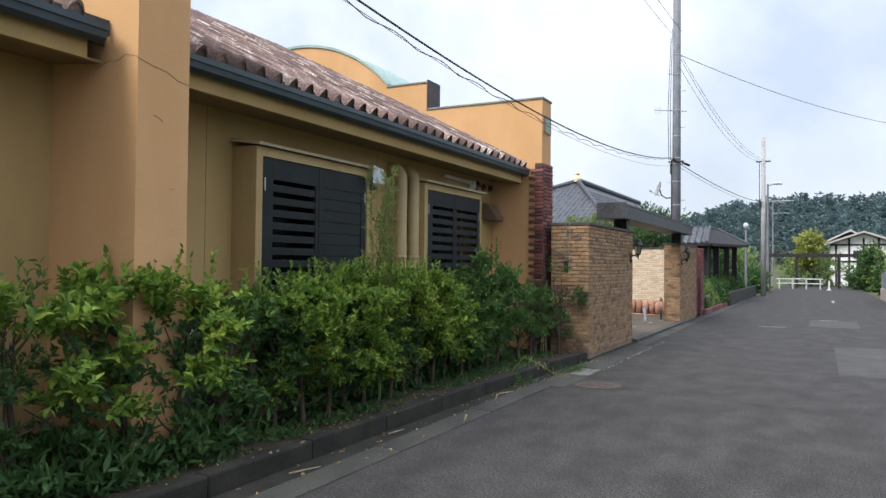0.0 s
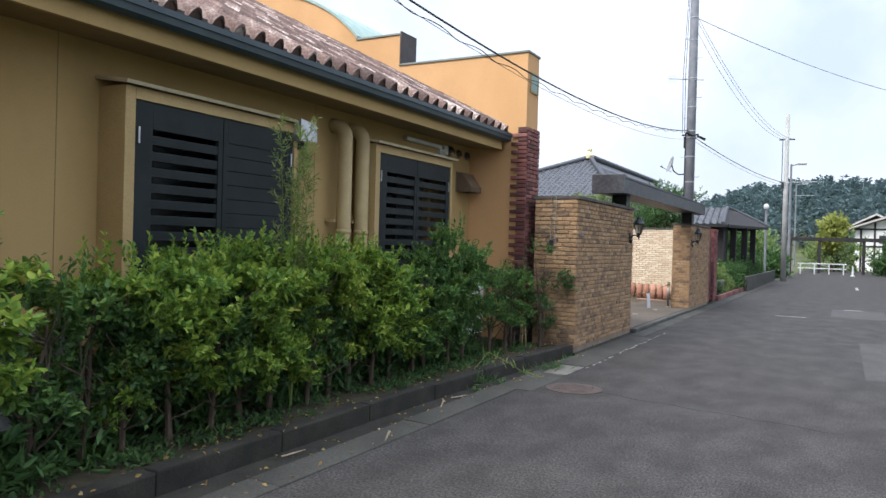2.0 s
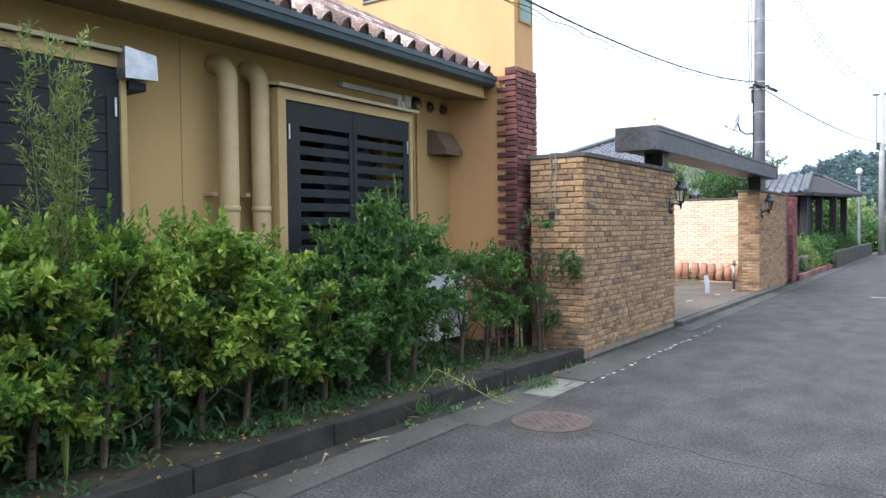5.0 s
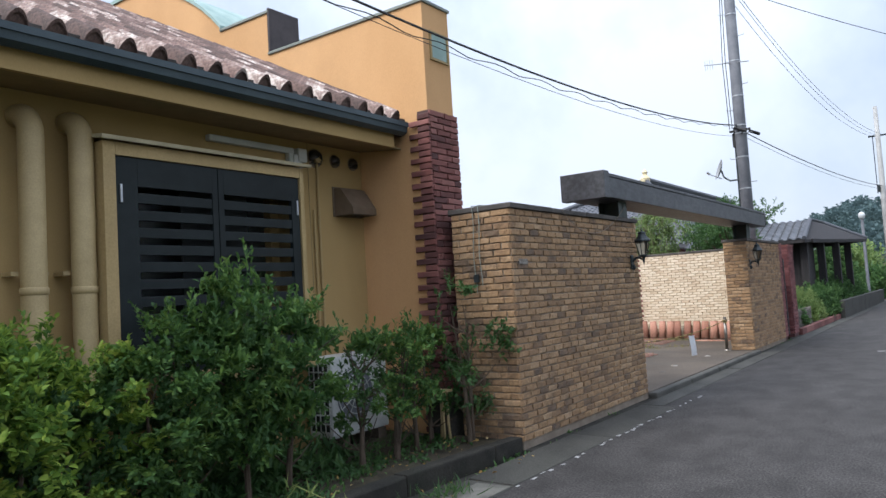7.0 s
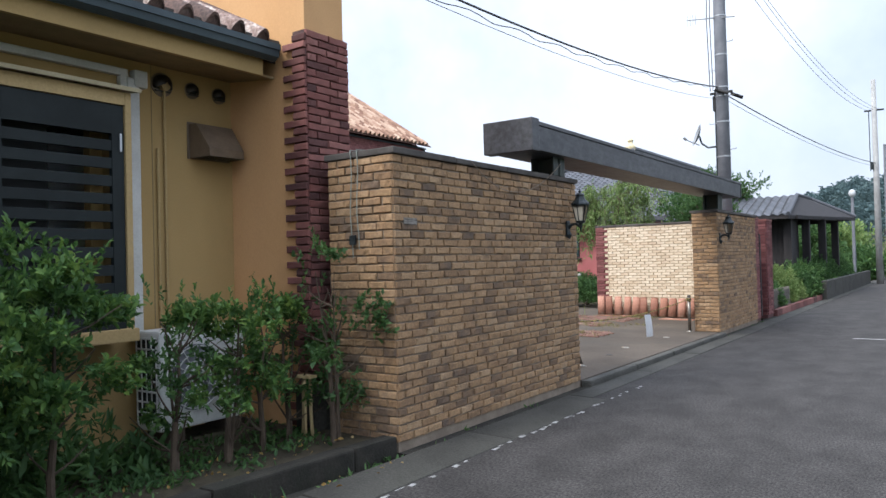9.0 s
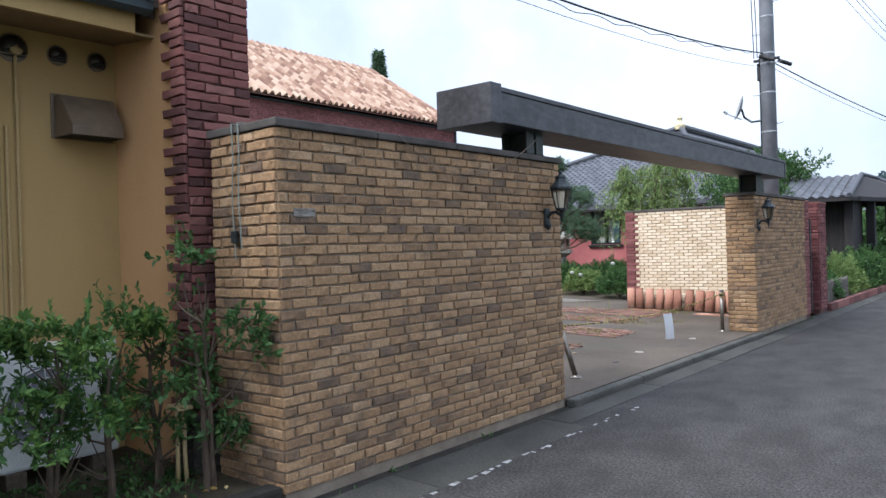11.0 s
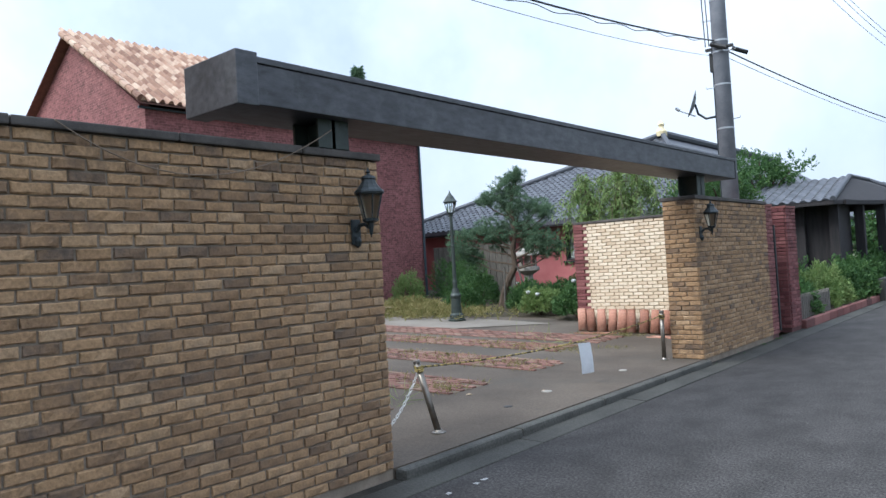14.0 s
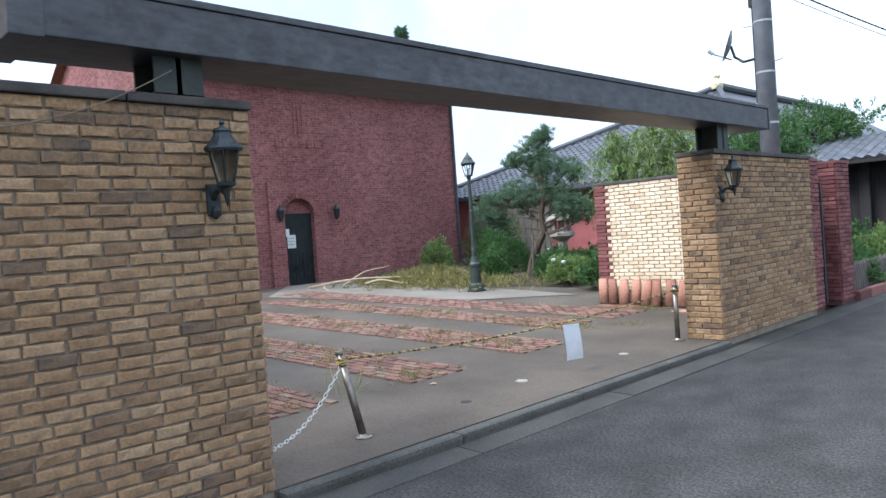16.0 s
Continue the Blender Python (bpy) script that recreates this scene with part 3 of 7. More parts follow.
y = -12.0
while y < 12.3:
    e = min(y + 1.2, 12.46)
    xa, xb, top = kerb_x(y), kerb_x(e), 0.135 + rnd(-0.006, 0.006)
    g = Geo()
    g.box(-0.15, 0.0, 0.004, e - y - 0.004, -0.2, top, 0.018)
    for k, (px, py, pz) in enumerate(g.v):
        g.v[k] = (px + xa + (xb - xa) * py / (e - y) + rnd(-0.003, 0.003), py + y, pz + rnd(-0.003, 0.003))
    part("kerb_stone", g, KERB, kerb)
    y = e
g = Geo()
n = 60
for i in range(n):
    ya, yb = -12 + 24.47 * i / n, -12 + 24.47 * (i + 1) / n
    for xa, xb in ((-6.72, -6.2), (-6.2, -5.7), (-5.7, -5.1)):
        z = lambda x, yy: 0.10 + 0.035 * noise.noise((x * 2.1, yy * 1.3, 0)) + (0.03 if x < -6 else 0)
        g.add([(xa, ya, z(xa, ya)), (xb, ya, z(xb, ya)), (xb, yb, z(xb, yb)), (xa, yb, z(xa, yb))], [(0, 1, 2, 3)])
thing("planting_bed", g, SOIL, "dark soil bed with leaf litter under the hedge", "soil", kind="structure")

# paved yard behind the gate
g = Geo()
xs = [-4.872, -5.6, -6.5, -9, -12, -15, -18, -22]
for xa, xb in zip(xs, xs[1:]):
    g.add([(xa, 15.0, rise(xa)), (xa, 25.0, rise(xa)), (xb, 25.0, rise(xb)), (xb, 15.0, rise(xb))], [(0, 1, 2, 3)])
    if xb < -8:
        g.add([(xa, 25.0, rise(xa)), (xa, 27.4, rise(xa)), (xb, 27.4, rise(xb)), (xb, 25.0, rise(xb))], [(0, 1, 2, 3)])
g.add([(-4.872, 15.0, 0.08), (-4.872, 25.0, 0.08), (-4.868, 25.0, -0.1), (-4.868, 15.0, -0.1)], [(0, 1, 2, 3)])
yard = thing("yard_paving", g, CONCRETE, "stained concrete yard with brick bands behind the gate", "paving", kind="structure")
g = Geo()
for k in range(4):
    g.box(-4.862, -4.735, 15.875 + 1.517 * k, 15.875 + 1.517 * k + 1.511, -0.1, 0.082 + rnd(-0.003, 0.003), 0.03)
thing("yard_kerb", g, surface("grey_kerb_concrete", two((0.040, 0.039, 0.033), (0.082, 0.079, 0.068)), rough=0.85, scale=1.5, fine=45, bump=0.35, blend=0.4, spot=0.7, spot_colour=(0.036, 0.037, 0.028), spot_scale=1.5, speckle=True), "low concrete kerb at the yard entrance", "kerb", kind="structure")
g = Geo()
g.add([(-9.7, 25.9, rise(-9.7) + 0.012), (-11.2, 24.35, rise(-11.2) + 0.012), (-16.6, 22.9, rise(-16.6) + 0.012), (-19.05, 25.0, rise(-19.05) + 0.012), (-19.05, 27.2, rise(-19.05) + 0.012), (-12.4, 26.4, rise(-12.4) + 0.012)], [(0, 1, 2, 3, 4, 5)])
thing("pale_path", g, surface("pale_concrete_path", two((0.130, 0.113, 0.092), (0.180, 0.160, 0.132)), rough=0.9, scale=1.2, bump=0.2, spot=0.5, spot_colour=(0.12, 0.10, 0.08)), "pale concrete path across the paved yard", "path", kind="structure")

# garden soil beyond the paving
g = Geo()
nx, ny = 16, 20
pts = [[(-9.2 - 0.85 * i, 25.2 + 0.62 * j, rise(-9.2 - 0.85 * i) - 0.03 + (0.035 * min(j - 2, 5) + 0.05 * noise.noise((i * 0.7, j * 0.7, 3)) if j > 2 else 0.0)) for j in range(ny + 1)] for i in range(nx + 1)]
flat = [p for row in pts for p in row]
faces = []
for i in range(nx):
    for j in range(ny):
        if pts[i][j][1] > 26.3 or pts[i][j][0] > -9.2:
            faces.append((i * (ny + 1) + j, (i + 1) * (ny + 1) + j, (i + 1) * (ny + 1) + j + 1, i * (ny + 1) + j + 1))
g.add(flat, faces)
thing("garden_bed", g, SOIL, "garden soil with low planting beyond the yard", "soil", kind="structure")

# ---- ochre house ----
house = site("house", -6.7, 4, 0, "ochre stucco house with brown barrel-tile roof", "house")
FACADE, FRONT = -6.7, -5.72
WINDOWS = ((5.62, 7.60), (9.24, 11.12))
SILL, HEAD = 1.06, 2.76


def facade_wall():
    g = Geo()
    x0, x1 = FACADE - 0.18, FACADE
    ys = [-6.0, WINDOWS[0][0] + 0.1, WINDOWS[0][1] - 0.1, WINDOWS[1][0] + 0.1, WINDOWS[1][1] - 0.1, 12.46]
    # one sheet with two window openings through it
    zs = [0.0, SILL + 0.05, HEAD - 0.05, 3.45]
    at = {}
    for x in (x0, x1):
        for y in ys:
            for z in zs:
                at[x, y, z] = len(g.v)
                g.v.append((x, y, z))
    for i in range(5):
        for j in range(3):
            if i in (1, 3) and j == 1:
                a, b, c, d = ys[i], ys[i + 1], zs[1], zs[2]
                for p, q in (((a, c), (b, c)), ((b, c), (b, d)), ((b, d), (a, d)), ((a, d), (a, c))):
                    g.f.append((at[(x0, *p)], at[(x1, *p)], at[(x1, *q)], at[(x0, *q)]))
                continue
            for x in (x0, x1):
                g.f.append((at[x, ys[i], zs[j]], at[x, ys[i + 1], zs[j]], at[x, ys[i + 1], zs[j + 1]], at[x, ys[i], zs[j + 1]]))
    for y in (ys[0], ys[-1]):
        for j in range(3):
            g.f.append((at[x0, y, zs[j]], at[x1, y, zs[j]], at[x1, y, zs[j + 1]], at[x0, y, zs[j + 1]]))
    for z in (zs[0], zs[-1]):
        for i in range(5):
            g.f.append((at[x0, ys[i], z], at[x1, ys[i], z], at[x1, ys[i + 1], z], at[x0, ys[i + 1], z]))
    return part("wall", g, STUCCO, house)


facade_wall()
SEALANT = (surface("dark_joint_sealant", two((0.20, 0.15, 0.07), (0.25, 0.19, 0.09)), bump=0.0))
for y in (5.15, 8.35, 11.56):
    g = Geo()
    g.box(FACADE - 0.002, FACADE + 0.003, y - 0.004, y + 0.004, 0.1, 3.3)
    part("panel_joint", g, SEALANT, house)


def arched_fin():
    """The tall gable wall at the far end: flat shoulder, step, then a rounded arch."""
    cx, top, r = -11.4, 6.35, 3.2
    line = [(FRONT, 0.0), (FRONT, 4.70), (-8.12, 4.70), (-8.12, 5.24), (-9.02, 5.25)]
    for i in range(25):
        a = -9.02 - (cx * -2 - 2 * 9.02) * i / 24
        line.append((a, top - r + math.sqrt(max(r * r - (a - cx) ** 2, 0))))
    line += [(-14.6, 5.2), (-14.6, 0.0)]
    g = Geo()
    g.prism(line, "y", 12.385, 12.865)
    fin = part("gable_wall", g, STUCCO_ORANGE, house, "orange stucco gable wall with a rounded arch")
    arc = [p for p in line[4:-2]]
    for (xa, za), (xb, zb) in zip(arc, arc[1:]):
        g = Geo()
        g.add([(xa, 12.36, za - 0.02), (xb, 12.36, zb - 0.02), (xb, 12.36, zb + 0.035), (xa, 12.36, za + 0.035), (xa, 14.2, za - 0.02), (xb, 14.2, zb - 0.02), (xb, 14.2, zb + 0.035), (xa, 14.2, za + 0.035)], [(0, 1, 2, 3), (2, 3, 7, 6), (0, 1, 5, 4), (4, 5, 6, 7)])
        part("arch_coping", g, COPPER, fin, "pale verdigris metal vault edge")
    g = Geo()
    g.box(-8.13, FRONT + 0.02, 12.365, 12.885, 4.70, 4.735, 0.006)
    g.box(-9.05, -8.10, 12.365, 12.885, 5.24, 5.275, 0.006)
    part("coping", g, FLASHING, fin)
    g = Geo()
    g.box(-8.12, -8.085, 12.37, 12.88, 4.735, 5.30, 0.006)
    part("end_panel", g, surface("dark_brown_sheet", two((0.035, 0.026, 0.026), (0.055, 0.042, 0.042)), rough=0.5, bump=0.05), fin, "dark brown metal end panel")
    g = Geo()
    g.box(FRONT, FRONT + 0.012, 12.50, 12.82, 4.11, 4.115)
    g.box(FRONT, FRONT + 0.02, 12.49, 12.515, 4.11, 4.40)
    g.box(FRONT, FRONT + 0.02, 12.80, 12.825, 4.11, 4.40)
    g.box(FRONT, FRONT + 0.02, 12.49, 12.825, 4.09, 4.115)
    g.box(FRONT, FRONT + 0.02, 12.49, 12.825, 4.39, 4.415)
    part("niche_frame", g, TRIM, fin)
    g = Geo()
    g.box(FRONT + 0.003, FRONT + 0.008, 12.51, 12.80, 4.115, 4.39)
    part("glazed_tile", g, COPPER, fin, "greenish glazed square inset")


arched_fin()
g = Geo()
g.box(-6.9, FRONT, 3.48, 3.98, 0.0, 6.0)
pier = part("gable_pier", g, STUCCO_ORANGE, house, "cracked orange stucco pier rising past the eaves")
CRACK = surface("dark_crack", two((0.16, 0.10, 0.05), (0.22, 0.14, 0.07)), bump=0.0)
F = FRONT + 0.001
for line in ([(F, 3.48, 3.16), (F, 3.62, 3.13), (F, 3.75, 3.12), (F, 3.86, 3.07), (F, 3.98, 3.06)],
             [(-6.2, 3.479, 3.12), (-6.05, 3.479, 3.17), (-5.95, 3.479, 3.16), (-5.85, 3.479, 3.20), (-5.72, 3.479, 3.17)],
             [(F, 3.63, 2.76), (F, 3.68, 2.75), (F, 3.72, 2.72)], [(F, 3.78, 2.21), (F, 3.84, 2.21)]):
    g = Geo()
    g.tube(line, 0.0025, 4)
    part("crack", g, CRACK, pier)
# plain walls that close the house
g = Geo()
g.box(-16.0, -15.8, -6.0, 12.4, 0, 3.6)
g.box(-16.0, -6.88, -6.2, -6.0, 0, 3.6)
g.box(-15.8, -6.88, -6.0, 12.4, -0.05, 0.05)
part("rear_wall", g, STUCCO, house)
g = Geo()
g.add([(-15.8, -6, 3.3), (-6.88, -6, 3.3), (-6.88, 12.38, 3.3), (-15.8, 12.38, 3.3)], [(0, 1, 2, 3)])
part("room_ceiling", g, PLASTER, house)

EAVE_X, EAVE_Z, PITCH, RIDGE_X = -6.08, 3.455, 0.5, -11.7


def roof_z(x):
    return EAVE_Z + PITCH * (EAVE_X - x)


for ya, yb in ((-6.0, 3.47), (3.99, 12.38)):
    g = Geo()
    g.prism([(EAVE_X, roof_z(EAVE_X) - 0.05), (RIDGE_X, roof_z(RIDGE_X) - 0.05), (-17.3, roof_z(EAVE_X) - 0.05), (-17.3, roof_z(EAVE_X) - 0.17), (RIDGE_X, roof_z(RIDGE_X) - 0.17), (EAVE_X, roof_z(EAVE_X) - 0.17)], "y", ya, yb)
    part("roof_deck", g, surface("dark_roof_felt", two((0.03, 0.022, 0.02), (0.05, 0.036, 0.032)), bump=0.1), house)
    g = Geo()
    g.prism([(EAVE_X - 0.02, 3.15), (EAVE_X + 0.02, 3.15), (EAVE_X + 0.02, 3.30), (EAVE_X - 0.02, 3.30)], "y", ya, yb - 0.16)
    part("fascia", g, STUCCO, house, "ochre painted fascia board")
    g = Geo()
    g.add([(EAVE_X - 0.021, ya, 3.155), (FACADE, ya, 3.22), (FACADE, yb, 3.22), (EAVE_X - 0.021, yb, 3.155), (EAVE_X - 0.021, ya, 3.175), (FACADE, ya, 3.24), (FACADE, yb, 3.24), (EAVE_X - 0.021, yb, 3.175)], [(0, 1, 2, 3), (4, 5, 6, 7), (0, 3, 7, 4), (1, 2, 6, 5)])
    part("soffit", g, surface("brown_soffit_board", two((0.20, 0.145, 0.075), (0.25, 0.18, 0.095)), rough=0.8, bump=0.08), house)
    g = Geo()
    g.prism([(EAVE_X + 0.022, 3.29), (EAVE_X + 0.09, 3.27), (EAVE_X + 0.145, 3.30), (EAVE_X + 0.155, 3.355), (EAVE_X + 0.17, 3.355), (EAVE_X + 0.17, 3.405), (EAVE_X + 0.15, 3.41), (EAVE_X + 0.022, 3.40)], "y", ya, yb - 0.09)
    part("gutter", g, GUTTER, house, "dark teal moulded rain gutter")
    g = Geo()
    g.box(EAVE_X + 0.035, EAVE_X + 0.055, ya, yb, EAVE_Z - 0.10, EAVE_Z + 0.02)
    part("eave_filler", g, CAP, house)


def barrel_tile_mesh(name, width, length, high, material, thick=0.016, segs=7):
    """One S-shaped tile: barrel and pan, its barrel closed at the lower end; local x down the slope, y across, z out."""
    prof, cover = [], 0.58
    for i in range(segs + 1):
        u = i / segs
        h = high * max(math.sin(math.pi * u / cover), 0.0) ** 0.75 if u < cover else -0.45 * high * math.sin(math.pi * (u - cover) / (1 - cover))
        prof.append((u * width * 1.04, h))
    g = Geo()
    n = len(prof)
    g.add([(0.0, y, z) for y, z in prof] + [(-length, y * 0.96, z * 0.9) for y, z in prof], [(i, i + 1, n + i + 1, n + i) for i in range(n - 1)])
    g.add([(0.0, y, z) for y, z in prof] + [(0.004, y, z - thick) for y, z in prof], [(i, i + 1, n + i + 1, n + i) for i in range(n - 1)])
    dome = [(-0.012, width * cover * 1.04 * (0.5 - 0.5 * math.cos(math.pi * k / 8)), high * math.sin(math.pi * k / 8) * 0.92 - 0.02) for k in range(9)]
    g.add(dome, [tuple(range(9))])
    return g.mesh(name, material, True)


def tile_roof(parent, place, cols, rows, width, expose, meshes, singles_rows, name="roof_tile"):
    """Tiles in courses; the lowest courses are parts of their own."""
    stuff = Geo()
    for r in range(rows):
        for c in range(cols):
            at = place @ Matrix.Translation((-r * expose, c * width, 0.0)) @ pose(rnd(-0.004, 0.004), rnd(-0.004, 0.004), rnd(0, 0.006), rnd(-1, 1), 2.6 + rnd(-0.8, 0.8), rnd(-0.6, 0.6))
            me = random.choice(meshes)
            if r < singles_rows:
                ob = new(name, me)
                ob.parent = parent
                ob.matrix_basis = (Matrix.Translation(-parent.location) if "world" in parent else Matrix()) @ at
            else:
                stuff.add([at @ v.co for v in me.vertices], [tuple(p.vertices) for p in me.polygons])
    if stuff.v:
        ob = part("roof_tiles", stuff, meshes[0].materials[0], parent, kind="stuff", smooth=True)


slope = math.degrees(math.atan(PITCH))


# windows with closed louvred shutters
# dark colour for added backings that stand in for the unlit room
DARK_BACKING = surface("dark_room_backing", two((0.020, 0.022, 0.024), (0.032, 0.034, 0.036)), rough=0.9, scale=3, bump=0.05)


def bay_window(ya, yb, hood, right_solid, panelled):
    g = Geo()
    xf = FACADE + 0.33
    g.box(FACADE - 0.01, xf + 0.03, ya - 0.12, yb + 0.07, SILL - 0.10, SILL, 0.008)
    win = part("window", g, TRIM, house, "boxed-out window with cream surround and black shutters")
    for a, b in ((ya - 0.10, ya), (yb, yb + 0.05)):
        g = Geo()
        g.box(FACADE - 0.01, xf, a, b, SILL + 0.001, HEAD + 0.10, 0.006)
        part("cheek", g, TRIM, win)
    g = Geo()
    g.box(FACADE - 0.01, xf - 0.002, ya + 0.001, yb - 0.001, HEAD, HEAD + 0.098)
    part("head", g, TRIM, win)
    # added sheet: gives the darkness of the room behind the pane
    g = Geo()
    g.box(FACADE - 0.30, FACADE - 0.28, ya - 0.1, yb + 0.1, SILL - 0.1, HEAD + 0.1)
    part("blind", g, DARK_BACKING, win, "dark sheet added behind the pane as an unlit room")
    g = Geo()
    g.prism([(FACADE - 0.01, HEAD + 0.16), (xf + 0.06, HEAD + 0.102), (xf + 0.07, HEAD + 0.13), (FACADE - 0.01, HEAD + 0.19)], "y", ya - 0.14, yb + 0.10)
    part("cornice", g, surface("grey_cream_flashing", two((0.36, 0.31, 0.2), (0.45, 0.39, 0.26)), rough=0.5, bump=0.03), win)
    ym = (ya + yb) / 2
    for a, b, solid, side in ((ya, ym, 0, 0), (ym, yb, right_solid, 1)):
        g = Geo()
        x1, x0 = xf - 0.02, xf - 0.065
        wide = 0.19 if side == 0 else 0.06
        ga, gb = a + wide, b - (0.06 if side == 0 else 0.10)
        low, high = SILL + 0.10, HEAD - 0.225
        g.box(x0, x1, a + 0.004, ga, SILL, HEAD - 0.004, 0.004)
        g.box(x0, x1, gb, b - 0.004, SILL, HEAD - 0.004, 0.004)
        g.box(x0, x1, ga, gb, SILL, low)
        g.box(x0, x1, ga, gb, high, HEAD - 0.004)
        part("shutter_frame", g, SHUTTER, win)
        period = 0.1345
        count = int((high - low) / period)
        z = high
        for k in range(count):
            g = Geo()
            if solid:
                g.box(x0 + 0.006, x1 - 0.010, ga - 0.004, gb + 0.004, z - period + 0.007, z, 0.004)
                g.box(x0 + 0.010, x1 - 0.022, ga, gb, z - period - 0.002, z - period + 0.009)
            else:
                g.box(x0 + 0.004, x1 - 0.008, ga - 0.004, gb + 0.004, z - period + 0.004, z - 0.050, 0.004)
            part("slat", g, SHUTTER, win)
            z -= period
        g = Geo()
        g.box(x0 + 0.004, x1 - 0.008, ga, gb, low - 0.002, z - (0.055 if not solid else 0.0))
        part("slat", g, SHUTTER, win)
        g = Geo()
        hy = a + 0.045 if side == 0 else b - 0.035
        g.box(x1, x1 + 0.014, hy - 0.009, hy + 0.009, HEAD - 0.36, HEAD - 0.22, 0.003)
        part("latch", g, GALV, win, "small bright metal latch")
    g = Geo()
    g.box(FACADE - 0.10, FACADE - 0.092, ya + 0.1, yb - 0.1, SILL + 0.05, HEAD - 0.05)
    pane = part("pane", g, FROSTED, win)
    pane.visible_shadow = False
    if panelled:
        # added board that keeps the middle gaps dark
        g = Geo()
        g.box(xf - 0.20, xf - 0.185, ya + 0.68, yb - 0.50, SILL + 0.02, HEAD - 0.02)
        part("inner_panel", g, DARK_BACKING, win, "dark board added to darken the middle shutter gaps")
    if hood:
        g = Geo()
        g.prism([(yb - 0.02, HEAD + 0.145), (yb + 0.235, HEAD + 0.115), (yb + 0.25, HEAD - 0.07), (yb - 0.02, HEAD - 0.085)], "x", FACADE + 0.05, xf + 0.10)
        part("hood", g, GALV, win, "bright galvanised metal hood")
        g = Geo()
        g.box(FACADE - 0.01, xf + 0.02, yb + 0.055, yb + 0.20, HEAD - 0.15, HEAD - 0.086, 0.005)
        part("hood_duct", g, SHUTTER, win)


bay_window(WINDOWS[0][0], WINDOWS[0][1], True, True, False)
bay_window(WINDOWS[1][0], WINDOWS[1][1], False, False, True)

# red brick quoin at the foot of the gable wall
quoin = site("brick_quoin", FRONT, 12.6, 0, "dark red brick quoin cladding the stucco gable wall", "brick cladding", kind="structure")
g = Geo()
g.box(-5.85, FRONT + 0.02, 12.372, 12.89, 0.0, 3.52)
part("mortar", g, surface("dark_mortar", two((0.055, 0.03, 0.028), (0.08, 0.045, 0.04)), bump=0.2), quoin)
lay_bricks(quoin, (FRONT + 0.02, 12.365, 0), 90, 0.525, 3.52, BRICK_RED, lambda x, z: True, depth=0.022, pitch=0.262)
sizes = {k: brick_meshes("brick", k, 0.057, 0.024, BRICK_RED) for k in (0.155, 0.27)}
for r in range(52):
    l = 0.27 if r % 2 == 0 else 0.155
    ob = new("brick", random.choice(sizes[l]))
    ob.parent = quoin
    ob.matrix_basis = Matrix.Translation(-quoin.location) @ pose(FRONT + 0.04 - l / 2 - 0.003, 12.365 + rnd(-0.002, 0.002), 0.034 + r * 3.52 / 52.5)


g = Geo()
g.box(-5.87, FRONT + 0.058, 12.333, 12.87, 0.0, 0.49, 0.01)
part("plinth", g, GUTTER_SLAB, quoin, "damp grey concrete plinth")

# ---- gate walls ----
def gate_wall(name, x_front, thick, y0, y1, z0, z1, label, near):
    w = site(name, x_front - thick / 2, y0, z0, label, "brick wall", kind="structure")
    g = Geo()
    g.box(x_front - thick + 0.004, x_front - 0.006, y0 + 0.006, y1 - 0.006, z0 - 0.15, z1 - 0.055)
    part("core", g, MORTAR, w)
    h = z1 - 0.055 - z0
    lay_bricks(w, (x_front - 0.016, y0, z0), 90, y1 - y0, h, BRICK_TAN, near)
    lay_bricks(w, (x_front - thick, y0 + 0.016, z0), 0, thick, h, BRICK_TAN, lambda x, z: False)
    lay_bricks(w, (x_front, y1 - 0.016, z0), 180, thick, h, BRICK_TAN, lambda x, z: False)
    g = Geo()
    y = y0 - 0.02
    while y < y1:
        e = min(y + 0.9, y1 + 0.02)
        c = Geo()
        c.box(x_front - thick - 0.03, x_front + 0.03, y + 0.003, e - 0.003, z1 - 0.052, z1 + rnd(-0.004, 0.004), 0.010)
        part("coping", c, CAP, w)
        y = e
    return w


GW0, GW1 = 12.47, 15.87
gate_a = gate_wall("wall_gate_south", -4.862, 0.70, GW0, GW1, 0.08, 2.43, "tan split-brick gate wall with dark coping", lambda x, z: x > 1.45)
g = Geo()
g.box(-4.868, -4.8475, 12.585, 12.765, 1.815, 1.870, 0.004)
part("pale_brick", g, surface("cement_smeared_brick", two((0.10, 0.085, 0.07), (0.24, 0.225, 0.20), 0.45, 0.6), rough=0.95, scale=30, bump=0.5, stretch=(1, 0.4, 3)), gate_a, "brick smeared with pale grey cement")
gate_b = gate_wall("wall_gate_north", -4.85, 0.46, 21.95, 25.05, 0.08, 2.35, "tan split-brick gate wall beside the utility pole", lambda x, z: x < 2.1)
gate_wall_red = site("wall_gate_red", -5.1, 25.05, 0.08, "dark red brick wall with a narrow black gate", "brick wall", kind="structure")
g = Geo()
g.box(-5.45, -4.875, 25.05, 25.42, 0.0, 2.27)
g.box(-5.45, -4.88, 26.25, 26.85, 0.0, 2.27)
g.box(-5.45, -5.25, 25.42, 26.25, 0.0, 2.20)
part("core", g, surface("red_mortar", two((0.07, 0.03, 0.028), (0.10, 0.045, 0.042)), bump=0.2), gate_wall_red)
QUOIN_RED = surface("crimson_brick", [(0.0, (0.10, 0.034, 0.034)), (0.5, (0.15, 0.052, 0.050)), (1.0, (0.205, 0.084, 0.078))], rough=0.88, scale=9, bump=0.45, by="piece", blend=0.4)
